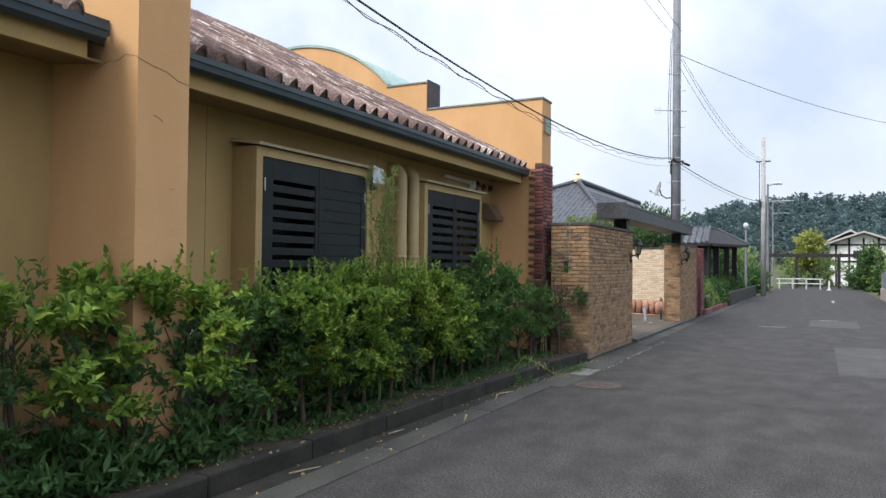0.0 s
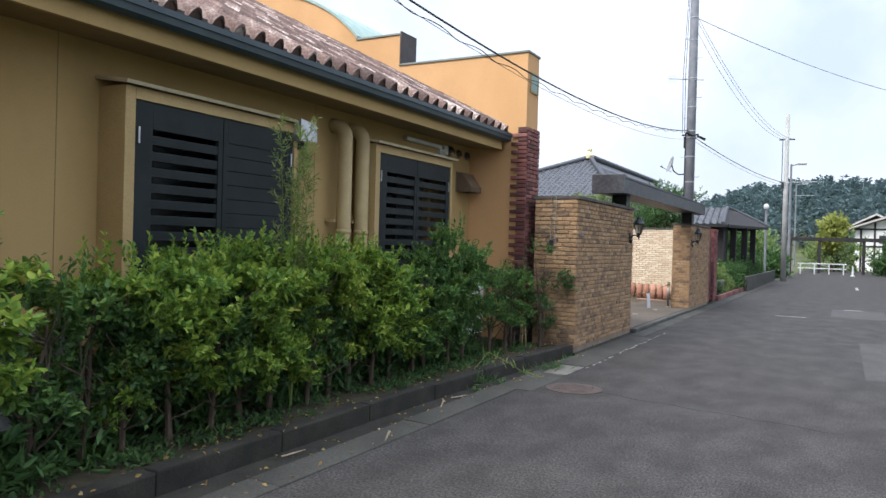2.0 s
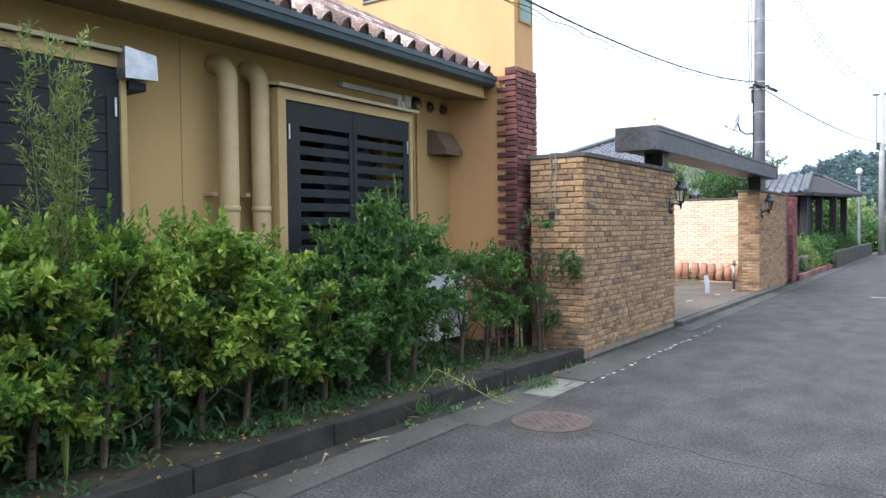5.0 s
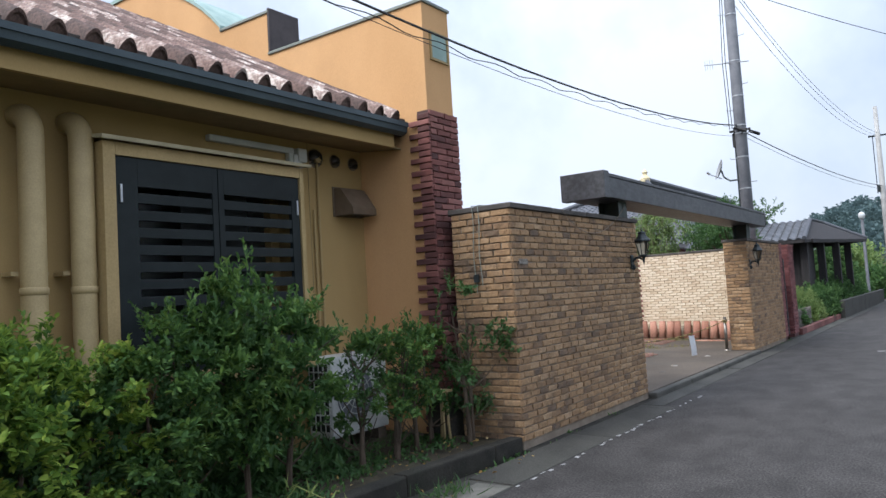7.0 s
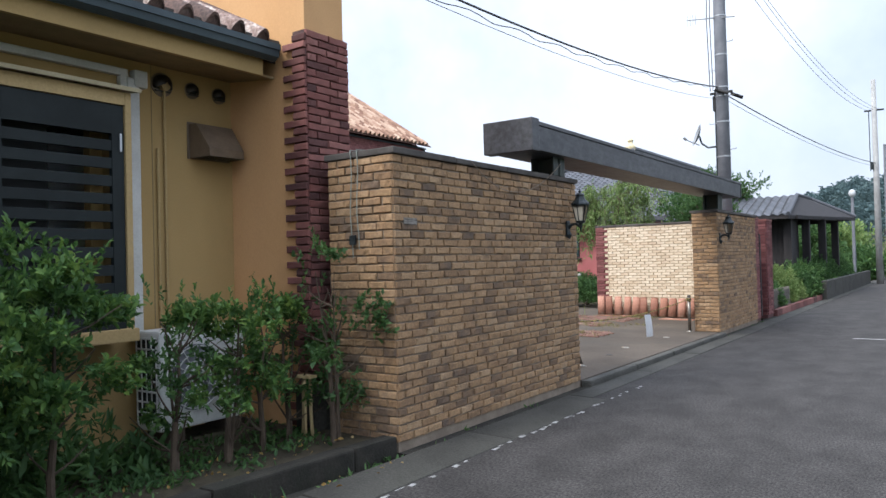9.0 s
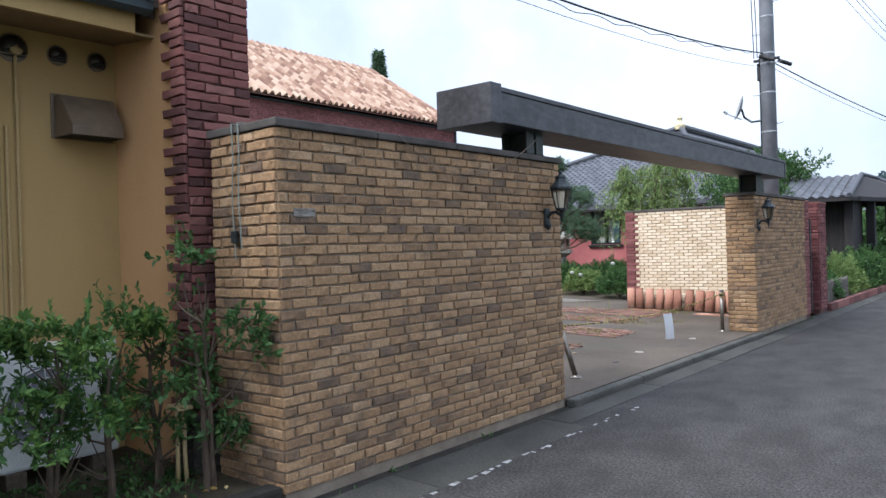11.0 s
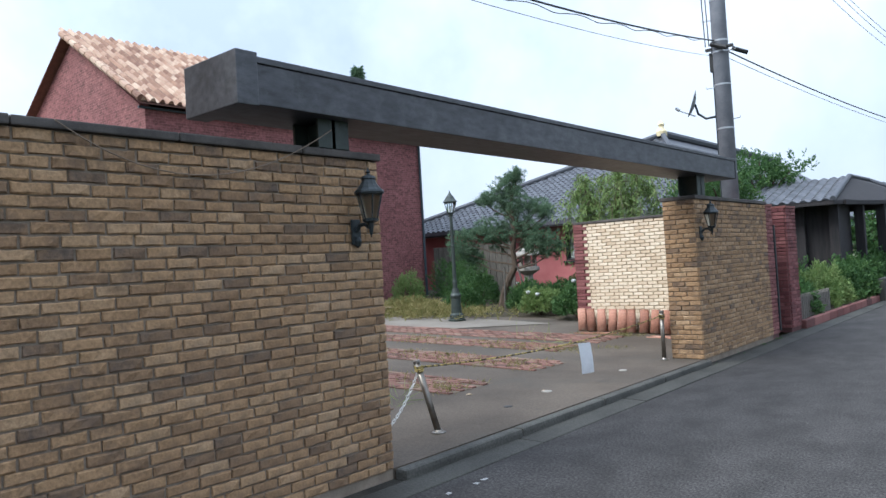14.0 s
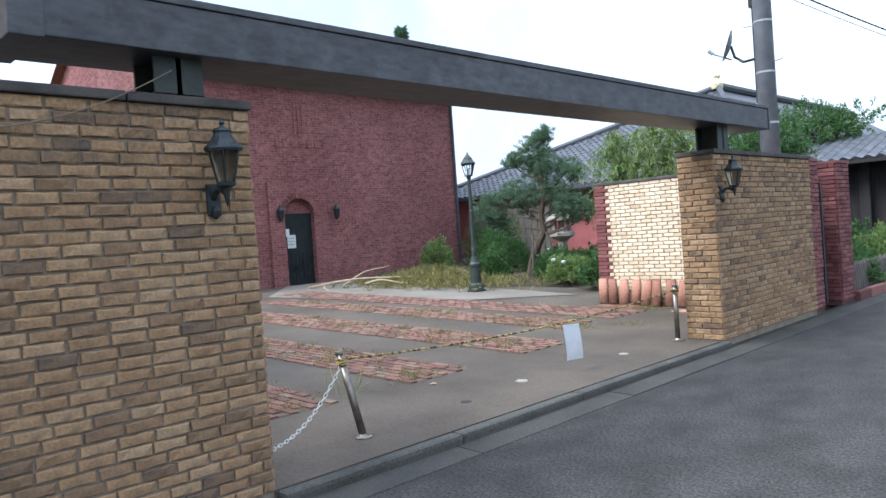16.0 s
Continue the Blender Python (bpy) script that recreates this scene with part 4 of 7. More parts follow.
lay_bricks(gate_wall_red, (-4.875, 25.055, 0.08), 90, 0.365, 2.19, QUOIN_RED, lambda x, z: True, pitch=0.24)
lay_bricks(gate_wall_red, (-4.88, 26.25, 0.08), 90, 0.60, 2.19, QUOIN_RED, lambda x, z: True, pitch=0.24)
lay_bricks(gate_wall_red, (-5.45, 26.25, 0.08), 0, 0.57, 2.19, QUOIN_RED, lambda x, z: False, pitch=0.24)
lay_bricks(gate_wall_red, (-5.25, 25.42, 0.08), 90, 0.83, 2.12, QUOIN_RED, lambda x, z: False, pitch=0.24)
g = Geo()
g.box(-4.93, -4.84, 25.44, 25.50, 0.12, 1.95, 0.006)
part("gate_post", g, IRON, gate_wall_red, "black steel gate post")
g = Geo()
g.box(-5.25, -5.20, 26.02, 26.10, 1.15, 1.30, 0.006)
part("intercom", g, WHITE, gate_wall_red)
g = Geo()
g.box(-5.48, -4.845, 25.04, 25.43, 2.27, 2.315, 0.008)
g.box(-5.48, -4.845, 26.23, 26.87, 2.27, 2.315, 0.008)
part("coping", g, BRICK_RED, gate_wall_red)

# inner wall of cream bricks
inner = site("wall_inner_white", -7.0, 25.0, 0.08, "cream-white brick wall with dark red toothed end", "brick wall", kind="structure")
IX0, IX1, IY, IZ = -8.52, -5.46, 24.98, 2.28
g = Geo()
g.box(IX0, IX1, IY + 0.012, IY + 0.30, 0.0, IZ - 0.03)
part("core", g, surface("pale_mortar", two((0.36, 0.28, 0.17), (0.44, 0.35, 0.23)), bump=0.2), inner)
lay_bricks(inner, (IX0 + 0.20, IY + 0.012, 0.15), 0, IX1 - IX0 - 0.20, IZ - 0.03 - 0.15, BRICK_WHITE, lambda x, z: x < 2.2, course=0.066, pitch=0.20, even=True)
sizes = {k: brick_meshes("red_brick", k, 0.060, 0.033, QUOIN_RED) for k in (0.20, 0.30)}
for r in range(32):
    l = 0.30 if r % 2 == 0 else 0.20
    ob = new("red_brick", random.choice(sizes[l]))
    ob.parent = inner
    ob.matrix_basis = Matrix.Translation(-inner.location) @ pose(IX0 + l / 2 - 0.02, IY + 0.012, 0.183 + r * 0.066)
g = Geo()
g.box(IX0 - 0.03, IX1, IY - 0.03, IY + 0.33, IZ - 0.03, IZ + 0.02, 0.01)
part("coping", g, CAP, inner)

# ---- gate beam ----
beam = site("gate_beam", -5.0, 19.0, 2.43, "dark brown timber gate beam carried on two short posts", "gate beam")
g = Geo()
g.box(-5.29, -4.745, 14.73, 23.38, 2.642, 2.90, 0.006)
part("beam_body", g, BEAM, beam)
g = Geo()
g.box(-5.31, -4.72, 14.58, 14.74, 2.625, 2.965, 0.008)
part("end_cap", g, BEAM, beam)
g = Geo()
g.box(-5.30, -4.735, 14.742, 23.40, 2.903, 2.945, 0.006)
part("beam_cap", g, BEAM, beam)
g = Geo()
g.box(-5.30, -4.735, 23.385, 23.43, 2.64, 2.95, 0.006)
part("end_plate", g, BEAM, beam)
for y in (15.46, 22.28):
    g = Geo()
    zb = 2.43 if y < 20 else 2.35
    g.box(-5.14, -4.86, y - 0.015, y + 0.015, zb, 2.66)
    g.box(-5.14, -5.12, y - 0.14, y + 0.14, zb, 2.66)
    g.box(-4.88, -4.86, y - 0.14, y + 0.14, zb, 2.66)
    g.box(-5.14, -4.86, y - 0.15, y + 0.15, zb, zb + 0.012)
    part("post", g, STEEL_POST, beam, "short dark steel post")


# ---- wall lanterns ----
def wall_lantern(y, z, label):
    l = root("wall_lantern", -4.85, y, z, label, "wall lamp", group="lanterns on the gate walls")
    g = Geo()
    g.box(0.0, 0.022, -0.042, 0.042, -0.10, 0.085, 0.01)
    g.lathe(0.026, 0, [(0.004, -0.12), (0.022, -0.105), (0.030, -0.07), (0.014, -0.04)], 8)
    part("backplate", g, IRON, l)
    g = Geo()
    pts = [(0.02, 0, 0.0), (0.06, 0, 0.04), (0.11, 0, 0.045), (0.15, 0, 0.02), (0.17, 0, 0.025), (0.17, 0, 0.055)]
    g.tube(pts, [0.018, 0.016, 0.015, 0.015, 0.018, 0.026], 10)
    g.tube([(0.17, 0, 0.03), (0.17, 0, -0.02), (0.17, 0, -0.055)], [0.022, 0.013, 0.002], 8)
    part("arm", g, IRON, l)
    lo, hi, zl, zh = 0.050, 0.092, 0.075, 0.255
    for k in range(6):
        a = math.pi * (k + 0.5) / 3
        g = Geo()
        g.tube([(0.17 + lo * math.cos(a), lo * math.sin(a), zl), (0.17 + hi * math.cos(a), hi * math.sin(a), zh)], 0.006, 5)
        part("cage_bar", g, IRON, l)
    g = Geo()
    g.lathe(0.17, 0, [(0.02, 0.045), (0.056, 0.060), (0.058, 0.076), (0.048, 0.080)], 6)
    part("lower_ring", g, IRON, l)
    g = Geo()
    g.lathe(0.17, 0, [(0.088, 0.246), (0.102, 0.250), (0.104, 0.264), (0.090, 0.268)], 6)
    part("upper_ring", g, IRON, l)
    g = Geo()
    g.lathe(0.17, 0, [(lo - 0.004, zl + 0.004), (hi - 0.005, zh - 0.004)], 6)
    ob = part("lantern_glass", g, LAMP_GLASS, l, "smoked amber glass")
    ob.visible_shadow = False
    g = Geo()
    g.lathe(0.17, 0, [(0.108, 0.262), (0.104, 0.274), (0.084, 0.292), (0.062, 0.320), (0.050, 0.345), (0.048, 0.356), (0.054, 0.362), (0.046, 0.378), (0.018, 0.388), (0.010, 0.400), (0.018, 0.410), (0.008, 0.422), (0.003, 0.44)], 12)
    part("roof", g, IRON, l, "flared dark metal lantern roof")
    return l


wall_lantern(15.60, 1.85, "black iron wall lantern with smoked glass on brick wall")
wall_lantern(22.10, 1.83, "black iron wall lantern with smoked glass on brick wall")

# ---- crimson brick hall ----
hall = site("hall", -19.1, 21.6, 0.3, "crimson brick hall with pale terracotta tile roof", "building")
HX, HY0, HY1, HE, HRX, HRZ = -19.1, 21.6, 32.2, 6.25, -23.3, 9.05
DOOR0, DOOR1, DOORZ = 25.05, 26.05, 2.50
g = Geo()
g.box(HX - 0.3, HX, HY0, DOOR0, 0.2, HE)
part("wall", g, HALL_WALL, hall)
g = Geo()
g.box(HX - 0.3, HX, DOOR1, HY1, 0.2, HE)
part("wall", g, HALL_WALL, hall)
g = Geo()
arch = [(DOOR0, DOORZ)] + [(25.55 - 0.5 * math.cos(math.pi * i / 14), DOORZ + 0.42 * math.sin(math.pi * i / 14)) for i in range(15)] + [(DOOR1, DOORZ)]
arch = [(DOOR0, HE), (DOOR0, DOORZ)] + arch[1:-1] + [(DOOR1, DOORZ), (DOOR1, HE)]
g.prism(arch, "x", HX - 0.3, HX)
part("lintel_wall", g, HALL_WALL, hall)
g = Geo()
g.prism([(HX - 0.3, 0.2), (HX - 0.3, HE + 0.1), (HRX, HRZ - 0.1), (-27.5, HE + 0.1), (-27.5, 0.2)], "y", HY0, HY0 + 0.3)
part("gable", g, HALL_WALL, hall)
g = Geo()
g.prism([(HX - 0.3, 0.2), (HX - 0.3, HE + 0.1), (HRX, HRZ - 0.1), (-27.5, HE + 0.1), (-27.5, 0.2)], "y", HY1 - 0.3, HY1)
g.box(-27.5, -27.2, HY0 + 0.3, HY1 - 0.3, 0.2, HE)
part("wall", g, HALL_WALL, hall)
g = Geo()
g.prism([(HX + 0.30, HE + 0.02), (HRX, HRZ + 0.1), (-27.8, HE + 0.02), (-27.8, HE - 0.02), (HRX, HRZ + 0.05), (HX + 0.30, HE - 0.02)], "y", HY0 - 0.25, HY1 + 0.1)
hall_roof = part("roof", g, surface("roof_underlay", two((0.10, 0.05, 0.04), (0.14, 0.07, 0.05)), bump=0.05), hall)
g = Geo()
g.box(HX + 0.002, HX + 0.08, HY0 - 0.2, HY1 + 0.08, HE - 0.09, HE - 0.03, 0.01)
g.tube([(HX + 0.07, HY1 - 0.06, HE - 0.1), (HX + 0.07, HY1 - 0.06, 0.4)], 0.045, 8)
part("gutter", g, GUTTER, hall)
# door and its brick surround
g = Geo()
g.box(HX, HX + 0.10, DOOR0 - 0.48, DOOR0, 0.35, 3.42, 0.01)
g.box(HX, HX + 0.10, DOOR1, DOOR1 + 0.48, 0.35, 3.42, 0.01)
top = [(DOOR0, 3.42), (DOOR0, DOORZ)] + arch[2:-2] + [(DOOR1, DOORZ), (DOOR1, 3.42)]
g.prism(top, "x", HX, HX + 0.10)
surround = part("door_surround", g, HALL_WALL, hall, "projecting crimson brick door surround")
g = Geo()
for i in range(16):
    a0 = math.pi * (i + 0.08) / 16
    a1 = math.pi * (i + 0.92) / 16
    r0, r1 = 0.50, 0.66
    g.prism([(25.55 - r * math.cos(a), DOORZ + 0.86 * r * math.sin(a)) for r, a in ((r0, a0), (r1, a0), (r1, a1), (r0, a1))], "x", HX + 0.08, HX + 0.13)
part("arch_bricks", g, BRICK_RED, surround)
g = Geo()
g.prism(arch[1:-1], "x", HX - 0.15, HX - 0.06)
part("tympanum", g, HALL_WALL, surround)
g = Geo()
g.box(HX - 0.14, HX - 0.08, DOOR0, DOOR1, 0.36, DOORZ, 0.004)
hall_door = part("door", g, SHUTTER, hall, "black closed door with wrought iron scrolls and paper notices")
g = Geo()
for i in range(7):
    y = DOOR0 + 0.12 + 0.128 * i
    g.tube([(HX - 0.065, y, 0.45), (HX - 0.065, y, 1.35)], 0.008, 5)
for i in range(3):
    c = DOOR0 + 0.25 + 0.25 * i
    g.tube([(HX - 0.06, c + 0.09 * math.cos(a / 4), 0.9 + 0.16 * math.sin(a / 4)) for a in range(26)], 0.009, 5)
part("grille", g, IRON, hall_door, "wrought iron grille")
g = Geo()
g.box(HX - 0.079, HX - 0.07, DOOR0 + 0.14, DOOR0 + 0.42, 1.50, 1.88)
g.box(HX - 0.079, HX - 0.069, DOOR0 + 0.02, DOOR0 + 0.22, 1.84, 2.06)
part("notice", g, PAPER, hall_door, "white paper notices")
for i in range(3):
    g = Geo()
    g.box(HX - 0.069, HX - 0.067, DOOR0 + 0.18, DOOR0 + 0.38, 1.78 - 0.09 * i, 1.80 - 0.09 * i)
    part("print_line", g, STONE, hall_door)
# relief bars of an unreadable sign
z = 4.42
for i, wdt in enumerate((0.16, 0.12, 0.15, 0.10, 0.16, 0.13, 0.15)):
    g = Geo()
    g.box(HX, HX + 0.03, 24.95 + 0.27 * i, 24.95 + 0.27 * i + wdt, z, z + 0.20, 0.004)
    part("sign_bar", g, HALL_WALL, hall)
for i in range(3):
    g = Geo()
    g.box(HX, HX + 0.03, 25.62 + 0.14 * i, 25.68 + 0.14 * i, 4.75, 5.7, 0.004)
    part("sign_bar", g, HALL_WALL, hall)
for y in (24.86, 26.80):
    g = Geo()
    g.lathe(HX + 0.2, y, [(0.02, 2.28), (0.07, 2.34), (0.10, 2.56), (0.12, 2.58), (0.05, 2.68), (0.01, 2.76)], 8)
    g.tube([(HX + 0.1, y, 2.3), (HX + 0.2, y, 2.3)], 0.02, 6)
    part("porch_lamp", g, IRON, hall)
# low side wing beside the gable
g = Geo()
g.box(-26.5, -23.4, 19.6, 21.55, 0.2, 6.05)
part("side_wing", g, HALL_WALL, hall)
g = Geo()
g.box(-26.8, -23.3, 19.4, 21.6, 6.05, 6.17, 0.03)
part("wing_coping", g, HALL_TILE, hall, "pale tiled coping of the side wing")

# ---- tiled house behind the garden ----
villa = site("villa", -16, 36, 0.4, "single-storey rose-red house with blue-grey tiled roof", "house")
VY, VE = 35.4, 3.05
g = Geo()
g.box(-22.4, -15.01, VY, VY + 0.25, 0.2, VE + 0.3)
g.box(-13.74, -10.3, VY, VY + 0.25, 0.2, VE + 0.3)
g.box(-15.01, -13.74, VY, VY + 0.25, 0.2, 1.55)
g.box(-15.01, -13.74, VY, VY + 0.25, 2.92, VE + 0.3)
g.box(-22.4, -22.15, VY + 0.25, 50, 0.2, VE + 0.3)
g.box(-10.55, -10.3, VY + 0.25, 50, 0.2, VE + 0.3)
part("wall", g, PINK_WALL, villa)
g = Geo()
g.box(-15.01, -14.93, VY + 0.02, VY + 0.14, 1.55, 2.92)
g.box(-13.82, -13.74, VY + 0.02, VY + 0.14, 1.55, 2.92)
g.box(-14.41, -14.35, VY + 0.02, VY + 0.14, 1.60, 2.88)
g.box(-14.93, -13.82, VY + 0.02, VY + 0.14, 2.85, 2.92)
g.box(-14.93, -13.82, VY + 0.02, VY + 0.14, 1.55, 1.62)
vwin = part("window", g, SHUTTER, villa, "dark framed window with pale curtains")
g = Geo()
g.box(-15.08, -13.67, VY - 0.10, VY - 0.001, 1.46, 1.54, 0.01)
part("sill", g, SHUTTER, vwin)
g = Geo()
g.box(-14.93, -13.82, VY + 0.08, VY + 0.086, 1.62, 2.85)
pane = part("pane", g, GLASS, vwin)
pane.visible_shadow = False
g = Geo()
pts = []
for i in range(40):
    x = -14.93 + 0.8 * i / 39
    pts.append((x, VY + 0.19 + 0.02 * math.sin(i * 1.3)))
for (xa, ya), (xb, yb) in zip(pts, pts[1:]):
    g.add([(xa, ya, 1.62), (xb, yb, 1.62), (xb, yb, 2.85), (xa, ya, 2.85)], [(0, 1, 2, 3)])
part("curtain", g, CURTAIN, vwin)
# hipped roof, ridge running away from the garden
D = Vector((-14.3, 43.0, 6.75))
R2 = Vector((-14.3, 60.0, 6.75))
A, B = Vector((-23.6, 34.6, 3.0)), Vector((-9.6, 34.6, 3.0))
E2, F2 = Vector((-23.6, 66, 3.0)), Vector((-9.6, 66, 3.0))
g = Geo()
g.add([A, B, D, R2, E2, F2], [(0, 1, 2), (0, 2, 3, 4), (1, 5, 3, 2), (3, 5, 4)])
g.add([A - Vector((0, 0, 0.14)), B - Vector((0, 0, 0.14)), A, B, F2 - Vector((0, 0, 0.14)), F2], [(0, 1, 3, 2), (1, 4, 5, 3)])
villa_roof = part("roof", g, surface("kawara_base", two((0.05, 0.052, 0.06), (0.075, 0.078, 0.088)), rough=0.5, bump=0.1), villa)
kawara = barrel_tile_mesh("kawara", 0.27, 0.27, 0.045, KAWARA, segs=6)
g = Geo()
steps = 31
for r in range(steps):
    t = r / steps
    y, z = 34.6 + 8.4 * t, 3.0 + 3.75 * t
    west, east = A.x + (D.x - A.x) * t, B.x + (D.x - B.x) * t
    x = math.floor(east / 0.27) * 0.27
    while x > west + 0.15:
        m = Matrix.Translation((x - 0.27, y, z + 0.015)) @ pose(0, 0, 0, 0, 0, -90) @ pose(0, 0, 0, 0, 24.1 - 2.5, 0)
        g.add([m @ v.co for v in kawara.vertices], [tuple(p.vertices) for p in kawara.polygons])
        x -= 0.27
for r in range(14):
    t = r / 16
    x, z = B.x + (D.x - B.x) * t, 3.0 + 3.75 * t
    y = B.y + (D.y - B.y) * t
    while y < 50:
        m = Matrix.Translation((x, y, z + 0.015)) @ pose(0, 0, 0, 0, 38.6 - 2.5, 0)
        g.add([m @ v.co for v in kawara.vertices], [tuple(p.vertices) for p in kawara.polygons])
        y += 0.27
part("roof_tiles", g, KAWARA, villa_roof, kind="stuff", smooth=True)
g = Geo()
g.tube([A + Vector((0, 0, 0.05)), D + Vector((0, 0, 0.12))], 0.12, 8)
g.tube([B + Vector((0, 0, 0.05)), D + Vector((0, 0, 0.12))], 0.12, 8)
g.tube([D + Vector((0, -0.2, 0.12)), R2 + Vector((0, 0, 0.12))], 0.18, 8)
part("ridge_tiles", g, KAWARA, villa_roof, "rounded blue-grey ridge tiles")
ridge_z = 6.75
g = Geo()
g.lathe(D.x, D.y - 0.1, [(0.24, ridge_z), (0.26, ridge_z + 0.2), (0.15, ridge_z + 0.34), (0.11, ridge_z + 0.42), (0.16, ridge_z + 0.52), (0.09, ridge_z + 0.62), (0.02, ridge_z + 0.70)], 8)
part("finial", g, CREAM_STONE, villa_roof, "cream ridge-end ornament")
g = Geo()
g.box(-23.5, -9.7, 34.62, 34.72, 2.80, 2.98)
part("eave_board", g, DARK_WOOD, villa)

# ---- fittings on the ochre house ----
def duct_pipe(y):
    p = site("duct_pipe", -6.6, y, 0.15, "cream painted duct pipe bending into the wall", "pipe", group="twin duct pipes on the facade")
    g = Geo()
    x, r = FACADE + 0.19, 0.086
    pts = [(x, y, 0.13), (x, y, 1.0), (x, y, 2.86)]
    for i in range(1, 7):
        a = math.pi / 2 * i / 6
        pts.append((x - 0.16 * (1 - math.cos(a)), y, 2.86 + 0.16 * math.sin(a)))
    pts.append((FACADE - 0.02, y, 3.02))
    g.tube(pts, r, 20)
    part("tube", g, PIPE, p, smooth=True)
    for z in (0.62, 1.72):
        g = Geo()
        g.lathe(x, y, [(r, z), (r + 0.008, z + 0.004), (r + 0.008, z + 0.05), (r, z + 0.054)], 20)
        part("collar", g, PIPE, p, smooth=True)
    for dy in (-0.13, 0.08):
        g = Geo()
        g.box(FACADE, x - 0.05, y + dy, y + dy + 0.05, 1.86, 1.89)
        part("bracket", g, PIPE, p)


duct_pipe(8.69)
duct_pipe(9.05)


def cowl(x, y0, y1, z0, z1, label):
    p = site("vent_hood", x, (y0 + y1) / 2, z0, label, "vent hood")
    g = Geo()
    ym = (y0 + y1) / 2
    d = 0.26
    g.add([(x, y0, z0), (x, y1, z0), (x, y1, z1), (x, y0, z1), (x + d, y0 + 0.02, z0), (x + d, y1 - 0.02, z0), (x + d, y1 - 0.02, z0 + 0.07), (x + d, y0 + 0.02, z0 + 0.07), (x + 0.09, y1 - 0.01, z1), (x + 0.09, y0 + 0.01, z1)],
          [(0, 3, 9, 7, 4), (1, 5, 6, 8, 2), (3, 2, 8, 9), (9, 8, 6, 7), (7, 6, 5, 4)])
    part("cover", g, VENT, p)
    g = Geo()
    for i in range(5):
        g.box(x + 0.02 + 0.045 * i, x + 0.05 + 0.045 * i, y0 + 0.03, y1 - 0.03, z0 + 0.004, z0 + 0.012)
    part("grille", g, IRON, p)
    g = Geo()
    g.box(x, x + 0.012, y0 - 0.02, y1 + 0.02, z0 - 0.005, z1 + 0.02, 0.004)
    part("flange", g, VENT, p)


cowl(FACADE, 11.92, 12.33, 2.47, 2.77, "brown metal vent hood on the ochre wall")
for y, r in ((11.66, 0.092), (11.96, 0.066), (12.245, 0.066)):
    p = site("round_vent", FACADE, y, 3.07, "small domed brown metal wall vent", "vent", group="three round vents under the eaves")
    g = Geo()
    rings = [[(FACADE + 0.004 + r * 0.85 * math.sin(b), y + r * math.cos(a) * math.cos(b), 3.07 + r * math.sin(a) * math.cos(b)) for a in [math.radians(-25 + 230 * k / 14) for k in range(15)]] for b in [math.radians(84 * j / 6) for j in range(7)]]
    g.add([q for ring in rings for q in ring], [(15 * j + k, 15 * j + k + 1, 15 * (j + 1) + k + 1, 15 * (j + 1) + k) for j in range(6) for k in range(14)])
    part("dome", g, DARK_VENT, p, smooth=True)
    g = Geo()
    g.tube([(FACADE, y, 3.07), (FACADE + 0.008, y, 3.07)], r * 1.12, 20)
    part("flange", g, VENT, p)
    g = Geo()
    for k in range(3):
        g.box(FACADE + 0.009, FACADE + 0.03, y - r * 0.8, y + r * 0.8, 3.07 - r * (0.1 + 0.25 * k) - 0.006, 3.07 - r * (0.1 + 0.25 * k))
    part("grille", g, IRON, p)

duct = site("cable_duct", FACADE, 11.0, 3.1, "off-white plastic aircon duct along eaves and window", "pipe cover")
g = Geo()
g.box(FACADE, FACADE + 0.065, 10.30, 11.32, 3.065, 3.125, 0.014)
g.box(FACADE, FACADE + 0.064, 11.25, 11.322, 2.97, 3.10, 0.014)
part("horizontal_cover", g, WHITE, duct)
g = Geo()
g.box(FACADE, FACADE + 0.085, 11.36, 11.48, 2.99, 3.13, 0.016)
part("elbow_cover", g, WHITE, duct)
g = Geo()
g.box(FACADE, FACADE + 0.075, 11.30, 11.41, 0.95, 3.06, 0.014)
part("vertical_cover", g, WHITE, duct)
for y, z1 in ((11.60, 2.52), (11.67, 3.06)):
    p = site("conduit", FACADE, y, 0.2, "thin cream conduit running down the ochre wall", "conduit")
    g = Geo()
    g.tube([(FACADE + 0.02, y, 0.15), (FACADE + 0.02, y, z1)], 0.013, 8)
    part("tube", g, TRIM, p)
    if z1 > 3:
        g = Geo()
        g.tube([(FACADE, y, 3.06), (FACADE + 0.05, y, 3.06)], 0.045, 12)
        part("end_box", g, TRIM, p)
p = site("eave_light", -6.35, 2.75, 3.1, "small dark eave spotlight", "lamp")
g = Geo()
g.tube([(-6.42, 2.72, 3.16), (-6.42, 2.72, 3.06)], [0.05, 0.055], 12)
g.tube([(-6.42, 2.72, 3.06), (-6.36, 2.72, 3.00)], [0.06, 0.05], 12)
part("body", g, IRON, p)


